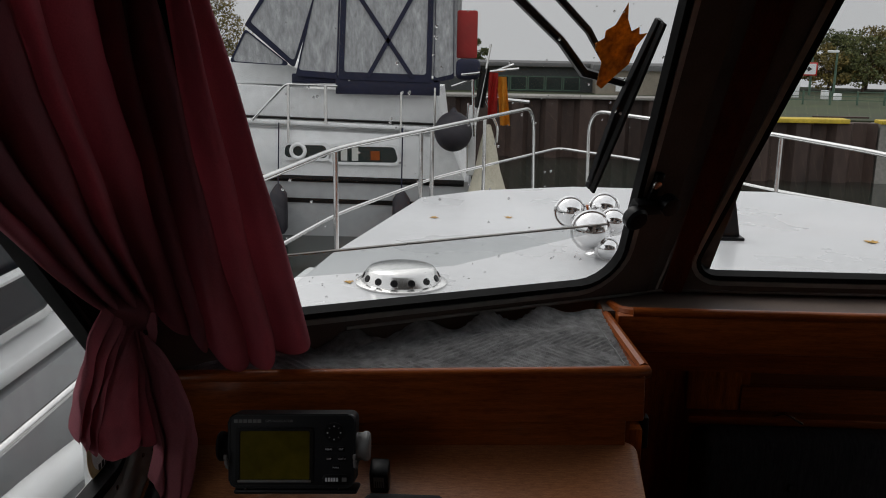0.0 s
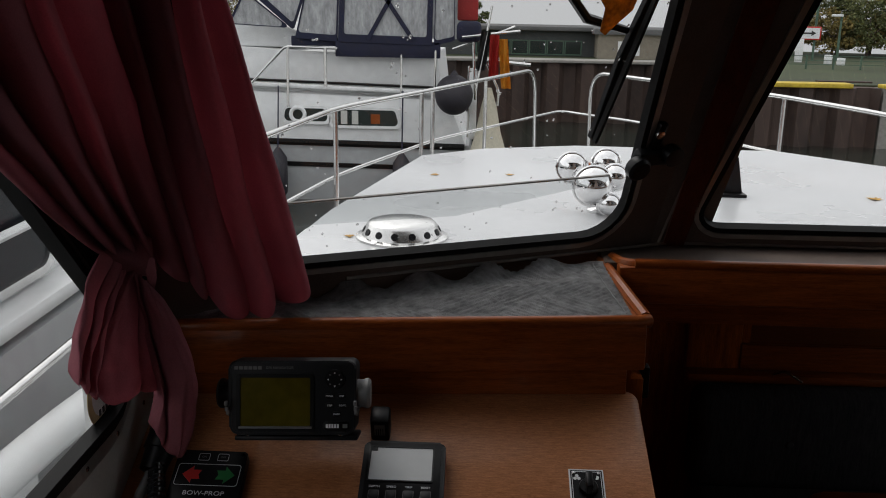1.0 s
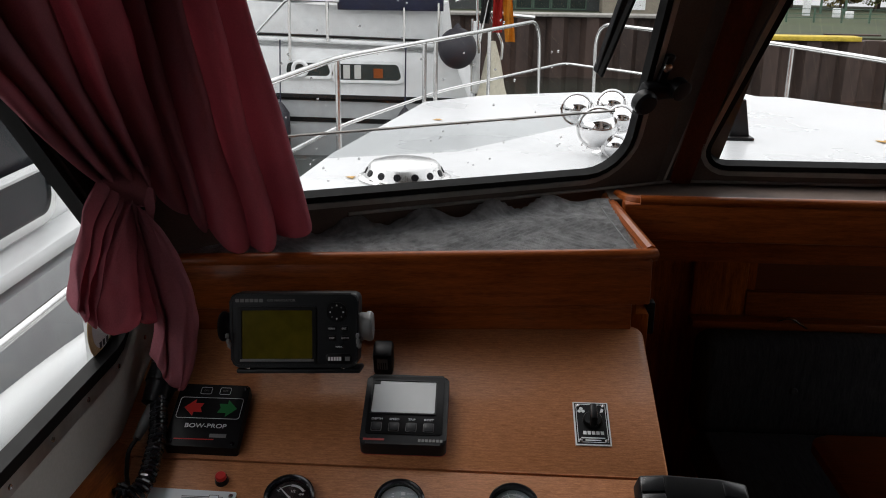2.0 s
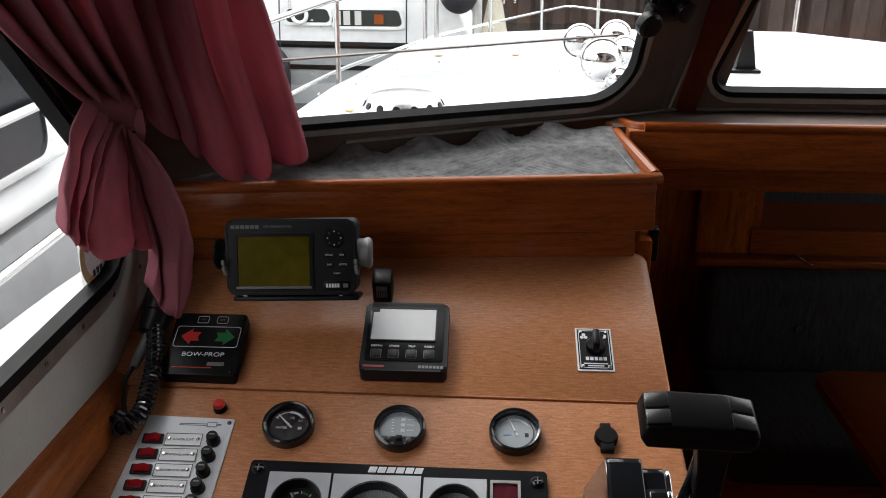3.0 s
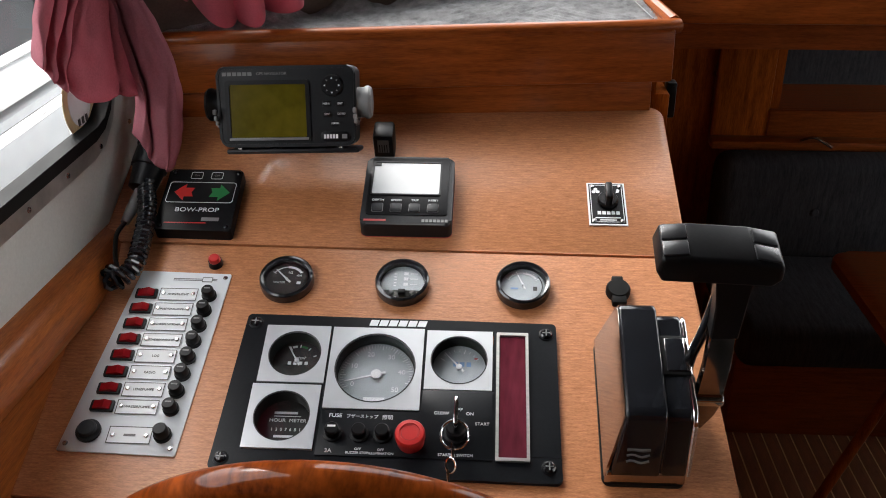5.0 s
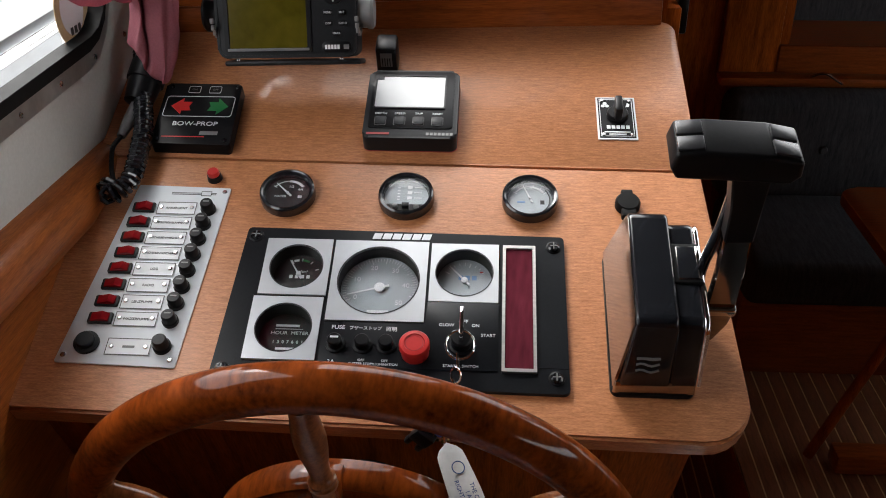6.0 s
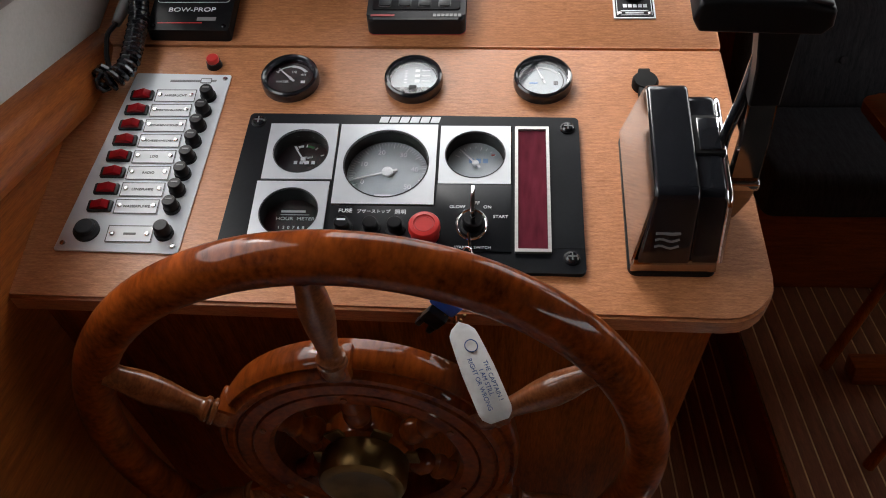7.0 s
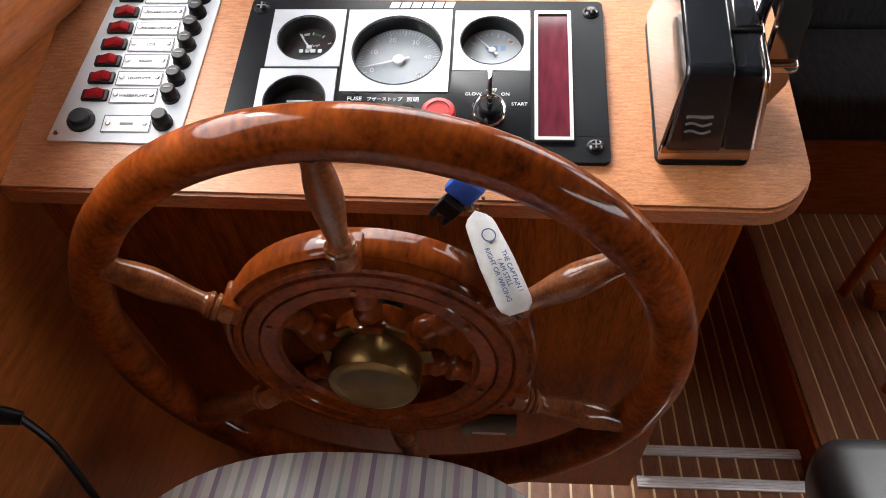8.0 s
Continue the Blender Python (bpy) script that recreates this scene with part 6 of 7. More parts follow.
lamps = thing("deck_lamp", "cluster of chrome ball lamps on the cabin roof", "lamp")
for x, y, z, r in ((0.352, 1.15, 1.180, 0.046), (0.305, 1.19, 1.216, 0.035), (0.385, 1.20, 1.226, 0.033), (0.402, 1.16, 1.200, 0.030), (0.388, 1.13, 1.142, 0.026)):
    part("lamp_shell", revolved([(0, -r)] + [(r * math.cos(a), r * math.sin(a)) for a in np.linspace(-1.4, 1.4, 15)] + [(0, r)], 28, Matrix.Translation((x, y, z)) @ pose(0, 0, 0, 80)), CHROME, lamps)
    part("lamp_ring", tubed([(x + r * 1.01 * math.cos(a), y - 0.006, z + r * 1.01 * math.sin(a)) for a in np.linspace(0, 6.283, 28, endpoint=False)], 0.0035, 6, True), CHROME, lamps)
part("stem", revolved([(0.030, DZ), (0.030, DZ + 0.006), (0.010, DZ + 0.012), (0.010, DZ + 0.10), (0, DZ + 0.10)], 18, Matrix.Translation((0.372, 1.17, 0))), CHROME, lamps)

cleat = thing("mast_foot", "dark steel mast bracket on the cabin roof", "bracket")
part("plate", boxed((0.735, 1.41, DZ + 0.004), (0.075, 0.07, 0.008), bev=0.002), BLACK, cleat)
part("upright", prismed([(0.715, DZ + 0.008), (0.765, DZ + 0.008), (0.748, DZ + 0.10), (0.728, DZ + 0.10)], -1.425, -1.395, pose(0, 0, 0, 90), 0.002), BLACK, cleat)

LEAF_Y = material("fallen_yellow_leaf", (0.42, 0.23, 0.03), 0.7, vary=0.2, scale=60)
LEAF_O = material("orange_maple_leaf", (0.50, 0.12, 0.010), 0.55, vary=0.5, scale=28, fine=120, second=(0.80, 0.36, 0.03))


def maple(s):
    """The outline of a five-lobed leaf."""
    out = []
    for k, (a, r) in enumerate(((-90, 0.30), (-62, 0.75), (-40, 0.42), (-12, 0.95), (8, 0.50), (30, 1.0), (52, 0.50), (72, 0.85), (90, 1.15), (108, 0.85), (128, 0.50), (150, 1.0), (172, 0.50), (192, 0.95), (220, 0.42), (242, 0.75))):
        out.append((s * r * math.cos(radians(a)), s * r * math.sin(radians(a))))
    return out


def fallen_leaf(x, y, s, rz, label):
    bm = prismed(maple(s), 0.0, 0.0006)
    for v in bm.verts:
        v.co.z += 0.12 * (v.co.x ** 2) / s + 0.02 * s * noise.noise((v.co.x * 90, v.co.y * 90, rz))
    return tagged(part("fallen_leaf", bm, LEAF_Y, m=pose(x, y, DZ + 0.0015, 0, 0, rz)), label, "leaf", group="fallen leaves")


fallen_leaf(1.104, 1.395, 0.022, 40, "yellow fallen leaf on the white deck")
fallen_leaf(-0.031, 1.591, 0.014, 100, "yellow fallen leaf on the white deck")
fallen_leaf(0.177, 1.617, 0.014, 10, "yellow fallen leaf on the white deck")
fallen_leaf(-0.175, 0.871, 0.012, 200, "yellow fallen leaf on the white deck")

# ---- wiper and leaf outside the side windscreen section; clamp inside ----
wiper = thing("wiper", "black windscreen wiper parked on the glass", "wiper", PANE_L)
WZ = -0.060
part("blade", strip([Vector((-0.150, 0.477, WZ)), Vector((-0.159, 0.33, WZ - 0.004)), Vector((-0.167, 0.180, WZ))], [0.010, 0.020, 0.008], 0.012, Vector((1, 0, 0))), BLACK, wiper)
part("rubber", strip([Vector((-0.150, 0.477, WZ + 0.012)), Vector((-0.167, 0.180, WZ + 0.012))], 0.006, 0.012, Vector((1, 0, 0))), RUBBER, wiper)
part("arm", tubed([(-0.55, 0.62, WZ - 0.012), (-0.394, 0.498, WZ - 0.012), (-0.300, 0.434, WZ - 0.012), (-0.246, 0.386, WZ - 0.010), (-0.170, 0.370, WZ - 0.004)], [0.008, 0.007, 0.007, 0.008, 0.006], 8), BLACK, wiper)
part("arm", tubed([(-0.48, 0.62, WZ - 0.012), (-0.328, 0.500, WZ - 0.012), (-0.259, 0.451, WZ - 0.012), (-0.21, 0.40, WZ - 0.010)], [0.006, 0.006, 0.006, 0.005], 8), BLACK, wiper)
bm = prismed([(0.0, 0.062), (0.008, 0.040), (0.020, 0.024), (0.030, 0.030), (0.034, 0.020), (0.046, 0.022), (0.036, 0.004), (0.034, -0.022), (0.018, -0.040), (0.004, -0.058), (-0.006, -0.052), (-0.010, -0.020), (-0.026, -0.002), (-0.030, 0.006), (-0.018, 0.014), (-0.020, 0.024), (-0.008, 0.032)][::-1], -0.0004, 0.0004, pose(-0.232, 0.440, WZ + 0.02))
bmesh.ops.scale(bm, vec=(1.12, 1.12, 1.0), space=pose(0.232, -0.445, 0), verts=list(bm.verts))
bmesh.ops.triangulate(bm, faces=list(bm.faces))
ln, ll = LEAF_O.node_tree.nodes, LEAF_O.node_tree.links
thin, both_ = ln.new("ShaderNodeBsdfTranslucent"), ln.new("ShaderNodeMixShader")
vein = ln.new("ShaderNodeHueSaturation")
vein.inputs["Value"].default_value = 1.1
ll.new(ln["Color Ramp"].outputs["Color"], vein.inputs["Color"])
ll.new(vein.outputs["Color"], thin.inputs["Color"])
both_.inputs["Fac"].default_value = 0.45
ll.new(ln["Principled BSDF"].outputs["BSDF"], both_.inputs[1])
ll.new(thin.outputs["BSDF"], both_.inputs[2])
ll.new(both_.outputs["Shader"], ln["Material Output"].inputs["Surface"])
tagged(part("maple_leaf", bm, LEAF_O, m=PANE_L), "orange autumn leaf stuck behind the wiper", "leaf")

clamp = thing("window_clamp", "black clamp knob on the windscreen pillar", "knob", PANE_L)
part("knob", revolved([(0.017, 0.0), (0.020, 0.004), (0.020, 0.016), (0.016, 0.021), (0, 0.022)], 24, pose(-0.128, 0.178, 0.016)), BLACK, clamp)
part("arm", boxed((-0.095, 0.190, 0.014), (0.070, 0.026, 0.022), pose(0, 0, 0), 0.006), BLACK, clamp)
part("knob", revolved([(0.015, 0.0), (0.017, 0.004), (0.017, 0.020), (0, 0.022)], 20, pose(-0.070, 0.200, 0.016)), BLACK, clamp)
part("hinge", boxed((-0.096, 0.225, 0.008), (0.016, 0.05, 0.012), bev=0.003), BLACK, clamp)
part("bolt", revolved([(0.0075, 0), (0.0075, 0.003), (0, 0.004)], 16, pose(-0.100, 0.232, 0.015)), STEEL, clamp)

rnd = random.Random(4)
bm = bmesh.new()
for i in range(170):
    x, y = rnd.uniform(-0.74, -0.15), 0.04 + 0.6 * rnd.random() ** 1.2
    r = rnd.uniform(0.0008, 0.0024)
    bmesh.ops.create_icosphere(bm, subdivisions=1, radius=r, matrix=pose(x, y, -0.0205) @ Matrix.Diagonal((1, rnd.uniform(0.7, 1.5), 0.5, 1)))
WATER_DROP = bpy.data.materials.new("water_drop")
WATER_DROP.use_nodes = True
pb = WATER_DROP.node_tree.nodes["Principled BSDF"]
pb.inputs["Transmission Weight"].default_value, pb.inputs["Roughness"].default_value, pb.inputs["IOR"].default_value = 1.0, 0.02, 1.33
tagged(part("rain_drops", bm, WATER_DROP, m=PANE_L), "rain drops on the windscreen glass", "drops", kind="stuff")
# lower glass flap leaning out from the opening pane
fl_ = thing("glass_flap", "narrow clear glass deflector strip above the sill", "glass strip", PANE_L)
g = part("pane", prismed([(-0.72, 0.078), (-0.40, 0.066), (-0.125, 0.110), (-0.125, 0.121), (-0.72, 0.116)], -0.034, -0.031), plain_glass("dusty_glass", (0.86, 0.87, 0.87), rough=0.1), fl_)
g.visible_shadow = False
part("top_edge", tubed([(-0.72, 0.117, -0.032), (-0.125, 0.122, -0.032)], 0.0022, 6), DULL_ALU, fl_)

# ---- harbour: quay, land, buildings, trees ----
quay = thing("quay_wall", "rusty steel sheet piling of the harbour", "quay", kind="structure")


def piling(x0, x1, y, top):
    bm = bmesh.new()
    p, x = [], x0
    while x < x1:
        p += [(x, y), (x + 0.22, y), (x + 0.32, y + 0.16), (x + 0.54, y + 0.16)]
        x += 0.64
    p += [(x, y), (x, y + 0.6), (x0, y + 0.6)]
    return prism(bm, p, WATER_Z - 1.0, top)


part("piling", piling(-30, 3.9, 16.5, 0.56), QUAY_RUST, quay)
part("coping", boxed((-13, 16.75, 0.585), (34, 0.62, 0.05), bev=0.01), CONCRETE, quay)
part("piling", piling(3.9, 5.95, 14.0, 0.40), QUAY_RUST, quay)
part("return_wall", boxed((3.95, 15.2, -0.5), (0.12, 2.5, 1.9)), QUAY_RUST, quay)
part("yellow_coping", boxed((4.95, 14.12, 0.435), (2.1, 0.34, 0.07), bev=0.012), YELLOW, quay, "yellow painted edge")
part("recess_wall", boxed((6.2, 14.9, -0.4), (0.9, 0.12, 1.7)), QUAY_RUST, quay)
part("concrete_wall", boxed((16.5, 14.3, -0.35), (20, 0.6, 1.5)), CONCRETE, quay)
part("yellow_coping", boxed((16.5, 14.12, 0.43), (20, 0.3, 0.06), bev=0.01), YELLOW, quay, "yellow painted edge")
GRASS = material("dull_grass", (0.035, 0.045, 0.018), 0.9, vary=0.3, scale=0.8, fine=12, bump=0.3)
tagged(part("ground", prismed([(-400, 17.0), (3.9, 17.0), (3.9, 14.4), (40, 14.5), (400, 14.5), (400, 400), (-400, 400)], -1.0, 0.425), GRASS), "flat grassy land behind the quay", "ground", kind="structure")

DARK_CLAD = material("dark_grey_cladding", (0.050, 0.055, 0.055), 0.7, vary=0.15, scale=1.0, stretch=(6, 1, 1), fine=10)
BEIGE = material("beige_render", (0.24, 0.21, 0.165), 0.8, vary=0.1, scale=1.0, fine=12)
ROOF_GREY = material("grey_roofing", (0.10, 0.10, 0.10), 0.8, vary=0.15, scale=2)
shed = thing("warehouse", "low dark clad warehouse with green windows", "building")
part("wall", boxed((1.2, 22.4, 0.62), (4.2, 2.0, 0.80)), DARK_CLAD, shed)
part("roof", boxed((1.2, 22.3, 1.06), (4.4, 2.3, 0.10), bev=0.02), ROOF_GREY, shed)
WINDOW_DARK = material("dark_window", (0.02, 0.028, 0.026), 0.15, vary=0.1, scale=3)
GREEN_PAINT = material("green_steel_paint", (0.06, 0.11, 0.075), 0.6, vary=0.15, scale=5)
for i in range(6):
    w = part("window", boxed((0.2 + 0.42 * i, 21.39, 0.62), (0.36, 0.02, 0.30)), WINDOW_DARK, shed)
    part("window_frame", ring(bmesh.new(), rect(0.40, 0.34), rect(0.35, 0.29), 0, 0.03, pose(0.2 + 0.42 * i, 21.40, 0.62, 90)), GREEN_PAINT, w)
hut = thing("harbour_office", "beige flat-roofed harbour office", "building")
part("wall", boxed((4.0, 21.6, 0.62), (2.4, 1.8, 0.72)), BEIGE, hut)
part("roof", prismed([(-1.3, -1.0), (1.3, -1.0), (1.3, 1.0), (-1.3, 1.0)], 0.0, 0.14, pose(4.0, 21.6, 0.97), 0.05), ROOF_GREY, hut)
for x in (3.5, 4.6):
    part("window", boxed((x, 20.69, 0.66), (0.5, 0.02, 0.32)), HULL_WHITE, hut)

fence = thing("fence", "green steel mesh fence on the quay", "fence")
for i in range(26):
    part("post", boxed((6.2 + 0.55 * i, 18.4, 0.56), (0.03, 0.03, 0.30)), GREEN_PAINT, fence)
for z in (0.52, 0.60, 0.69):
    part("fence_rail", boxed((13.2, 18.4, z), (14.2, 0.012, 0.012)), GREEN_PAINT, fence)

sign = thing("direction_sign", "white sign with black arrow and red border on two posts", "sign")
part("board", boxed((7.93, 21.95, 1.055), (0.62, 0.03, 0.31), bev=0.006), RED, sign)
part("sign_face", boxed((7.93, 21.932, 1.055), (0.55, 0.01, 0.25)), WHITE_PRINT, sign)
part("arrow", prismed([(-0.17, -0.018), (0.06, -0.018), (0.06, -0.065), (0.17, 0.0), (0.06, 0.065), (0.06, 0.018), (-0.17, 0.018)], 0.0, 0.004, pose(7.95, 21.926, 1.055, 90)), BLACK_PRINT, sign, "black arrow pointing along the quay")
for x, h in ((7.80, 1.0), (8.12, 1.75)):
    part("post", revolved([(0.03, 0.40), (0.03, h), (0, h)], 10, Matrix.Translation((x, 22.0, 0))), GREEN_PAINT, sign)
lamp = thing("street_lamp", "grey-green quay lamp post with a flat head", "street lamp")
part("pole", revolved([(0.035, 0.40), (0.024, 1.46), (0, 1.46)], 10, Matrix.Translation((8.70, 22.0, 0))), GREEN_PAINT, lamp)
part("head", boxed((8.60, 22.0, 1.475), (0.26, 0.12, 0.06), bev=0.02), HULL_WHITE, lamp)
for x, y, h in ((7.45, 21.0, 0.95), (7.95, 20.5, 0.62), (8.05, 20.0, 0.58)):
    b = tagged(part("bollard_box", boxed((x, y, 0.42 + (h - 0.42) / 2), (0.15, 0.12, h - 0.42), bev=0.01), HULL_WHITE), "pale service pillar on the quay", "service pillar", group="service pillars")

BARK = material("bark", (0.06, 0.045, 0.035), 0.9, vary=0.3, scale=4, fine=20, bump=0.4)


def leaf_mat(name, a, b):
    m = bpy.data.materials.new(name)
    m.use_nodes = True
    n, l = m.node_tree.nodes, m.node_tree.links
    geo, rmp = n.new("ShaderNodeNewGeometry"), n.new("ShaderNodeValToRGB")
    rmp.color_ramp.elements[0].color, rmp.color_ramp.elements[1].color = (*a, 1), (*b, 1)
    l.new(geo.outputs["Random Per Island"], rmp.inputs["Fac"])
    l.new(rmp.outputs["Color"], n["Principled BSDF"].inputs["Base Color"])
    n["Principled BSDF"].inputs["Roughness"].default_value = 0.7
    return m


LEAVES = [leaf_mat("green_leaves", (0.035, 0.050, 0.014), (0.12, 0.13, 0.035)), leaf_mat("autumn_leaves", (0.07, 0.065, 0.016), (0.22, 0.16, 0.04))]


def tree(x, y, h, spread, mat, seed, leaves=4200, size=0.036, label="leafy deciduous tree beyond the quay"):
    """Tapered trunk, limbs, and a crown of leaves in uneven clumps."""
    r = np.random.default_rng(seed)
    t = thing("tree", label, "tree", pose(x, y, 0.42))
    bm = bmesh.new()
    tube(bm, [(0, 0, 0), (0.02 * h, 0, 0.3 * h), (0, 0.02 * h, 0.75 * h)], [0.035 * h, 0.025 * h, 0.008 * h], 8)
    clumps = []
    for k in range(22):
        a, e = r.uniform(0, 6.28), r.uniform(0.25, 1.0)
        rad = spread * (0.35 + 0.65 * math.sin(math.pi * min(1, e * 0.9 + 0.05))) * r.uniform(0.4, 1.0)
        c = Vector((rad * math.cos(a), rad * math.sin(a), h * e))
        clumps.append((c, spread * r.uniform(0.22, 0.42)))
        if k < 9:
            tube(bm, [(0, 0, h * min(0.6, e * 0.6)), c * 0.6 + Vector((0, 0, 0.15 * h)), c], [0.012 * h, 0.007 * h, 0.003 * h], 5)
    part("trunk", bm, BARK, t)
    verts, faces = [], []
    for i in range(leaves):
        c, rad = clumps[i % len(clumps)]
        d = r.normal(size=3)
        d /= np.linalg.norm(d)
        p = np.array(c) + d * rad * r.uniform(0.3, 1.0) ** 0.5 * np.array([1, 1, 0.75])
        u = r.normal(size=3)
        u /= np.linalg.norm(u)
        w = np.cross(u, r.normal(size=3))
        w /= np.linalg.norm(w)
        s = size * r.uniform(0.6, 1.4)
        k = len(verts)
        verts += [tuple(p - u * s), tuple(p + w * s * 0.6), tuple(p + u * s), tuple(p - w * s * 0.6)]
        faces.append((k, k + 1, k + 2, k + 3))
    me = bpy.data.meshes.new("crown")
    me.from_pydata(verts, [], faces)
    me.materials.append(mat)
    ob = new("crown", me)
    ob.parent = t
    return t


for i, (x, y, h, s, k) in enumerate(((8.2, 24.5, 1.65, 0.75, 0), (9.3, 24.0, 1.15, 0.75, 1), (10.2, 24.0, 1.30, 0.80, 0), (11.2, 24.5, 1.25, 0.85, 1), (12.2, 24.2, 1.40, 0.85, 0), (13.4, 24.5, 1.5, 0.9, 1), (7.4, 24.2, 1.0, 0.7, 0), (8.8, 25.2, 1.5, 0.8, 1), (9.8, 25.0, 1.45, 0.8, 0), (10.8, 25.3, 1.6, 0.85, 1), (11.8, 25.2, 1.5, 0.85, 0), (12.9, 25.4, 1.6, 0.9, 1),
                                     (14.8, 25, 1.6, 1.0, 0), (5.9, 25.5, 1.05, 0.5, 1), (-0.2, 25, 1.25, 0.5, 0), (-9.5, 26, 2.6, 1.6, 0), (-7.6, 26, 2.3, 1.4, 1), (-11.8, 26, 2.8, 1.6, 0), (-14.5, 27, 2.6, 1.6, 1))):
    tree(x, y, h, s, LEAVES[k], 20 + i, label="autumn tree beyond the quay" if k else "leafy deciduous tree beyond the quay")

# low overcast sky far behind the quay, closing off the distance
HAZE = bpy.data.materials.new("low_cloud")
HAZE.use_nodes = True
hn, hl = HAZE.node_tree.nodes, HAZE.node_tree.links
hn.remove(hn["Principled BSDF"])
glow, cloud, shade = hn.new("ShaderNodeEmission"), hn.new("ShaderNodeTexNoise"), hn.new("ShaderNodeValToRGB")
cloud.inputs["Scale"].default_value, cloud.inputs["Detail"].default_value = 0.35, 5
shade.color_ramp.elements[0].position, shade.color_ramp.elements[1].position = 0.3, 0.75
shade.color_ramp.elements[0].color, shade.color_ramp.elements[1].color = (0.40, 0.41, 0.42, 1), (0.56, 0.565, 0.57, 1)
hl.new(cloud.outputs["Fac"], shade.inputs["Fac"])
hl.new(shade.outputs["Color"], glow.inputs["Color"])
hl.new(glow.outputs["Emission"], hn["Material Output"].inputs["Surface"])
bm = bmesh.new()
arc = [(40 * math.sin(radians(a)), 40 * math.cos(radians(a)) - 12.2) for a in range(-62, 63, 4)]
low_, high_ = [bm.verts.new((x, y, -1.0)) for x, y in arc], [bm.verts.new((x, y, 9.0)) for x, y in arc]
for i in range(len(arc) - 1):
    bm.faces.new((low_[i], low_[i + 1], high_[i + 1], high_[i]))
tagged(part("backdrop", bm, HAZE), "grey overcast sky low over the harbour", "sky", kind="structure")

# ---- motor yacht moored across the basin ----
yacht = thing("motor_yacht", "white motor yacht with navy canvas cockpit cover", "boat", pose(0, 9.0, 0))
CLEAR_PVC = material("cloudy_clear_vinyl", (0.33, 0.34, 0.35), 0.25, vary=0.22, scale=5, stretch=(3, 1, 1), fine=14, bump=0.2, second=(0.46, 0.47, 0.48))
part("hull", prismed([(-7.0, -0.75), (-0.25, -0.75), (0.02, 0.0), (0.0, 0.10), (-7.0, 0.16)], -2.6, 0.0, pose(0, 0, 0, 90), 0.03), HULL_GREY, yacht, "grey lower hull")
part("topsides", prismed([(-7.0, 0.10), (-0.02, 0.06), (-0.22, 0.54), (-0.36, 0.58), (-7.0, 0.76)], -2.55, -0.03, pose(0, 0, 0, 90), 0.03), HULL_WHITE, yacht, "white topsides")
part("rub_rail", tubed([(-7.0, -0.02, 0.145), (-0.05, -0.02, 0.075)], 0.035, 8), RUBBER, yacht, "dark rubbing strake")
part("stripe", boxed((-3.4, -0.008, -0.17), (6.4, 0.012, 0.05), pose(0, 0, 0, 0, 0.6)), RUBBER, yacht)
part("deck_edge", boxed((-3.7, 0.06, 0.645), (6.7, 0.16, 0.045), pose(0, 0, 0, 0, 1.5), 0.012), HULL_WHITE, yacht)
part("cabin_side", prismed([(-4.2, 0.66), (-0.30, 0.57), (-0.36, 1.03), (-1.90, 1.06), (-4.2, 1.15)], -2.3, -0.20, pose(0, 0, 0, 90), 0.03), HULL_WHITE, yacht, "white cabin side")
part("wheelhouse", prismed([(-4.6, 1.1), (-1.95, 1.08), (-1.90, 1.26), (-2.05, 1.32), (-4.6, 1.36)], -2.2, -0.35, pose(0, 0, 0, 90), 0.03), HULL_WHITE, yacht)
part("moulding", boxed((-2.6, 0.10, 0.690), (4.6, 0.10, 0.02), pose(0, 0, 0, 0, 1.4)), RUBBER, yacht)


def hull_window(x0, x1, z0, z1):
    w = part("window", prismed(rounded([(x0, z0), (x1, z0), (x1 - 0.05, z1), (x0 + 0.02, z1)], 0.05), 0.0, 0.012, pose(0, 0.0, 0, 90)), WINDOW_DARK, yacht, "dark hull window")
    part("window_frame", ring(bmesh.new(), rounded([(x0 - 0.03, z0 - 0.03), (x1 + 0.03, z0 - 0.03), (x1 - 0.02, z1 + 0.03), (x0 - 0.01, z1 + 0.03)], 0.06), rounded([(x0, z0), (x1, z0), (x1 - 0.05, z1), (x0 + 0.02, z1)], 0.05), 0.0, 0.02, pose(0, 0, 0, 90)), HULL_WHITE, w)
    return w


hull_window(-2.02, -1.52, 0.32, 0.46)
hull_window(-1.50, -0.76, 0.285, 0.455)
w_ = hull_window(-3.6, -2.5, 0.36, 0.50)
for x in (-1.46, -1.36, -1.24):
    part("blind", boxed((x, -0.022, 0.372), (0.07, 0.008, 0.145)), VINYL, w_)
# brown patch standing in for a glow inside the window
part("inner_glow_patch", boxed((-1.02, -0.020, 0.36), (0.10, 0.006, 0.10)), DARK_WOOD, w_)
part("life_ring", tubed([(-1.86 + 0.075 * math.cos(a), -0.04, 0.395 + 0.075 * math.sin(a)) for a in np.linspace(0, 6.283, 24, endpoint=False)], 0.022, 8, True), HULL_WHITE, yacht, "white ring by the window")
# canvas cover: navy frame with cloudy panes
Z2 = 2.55


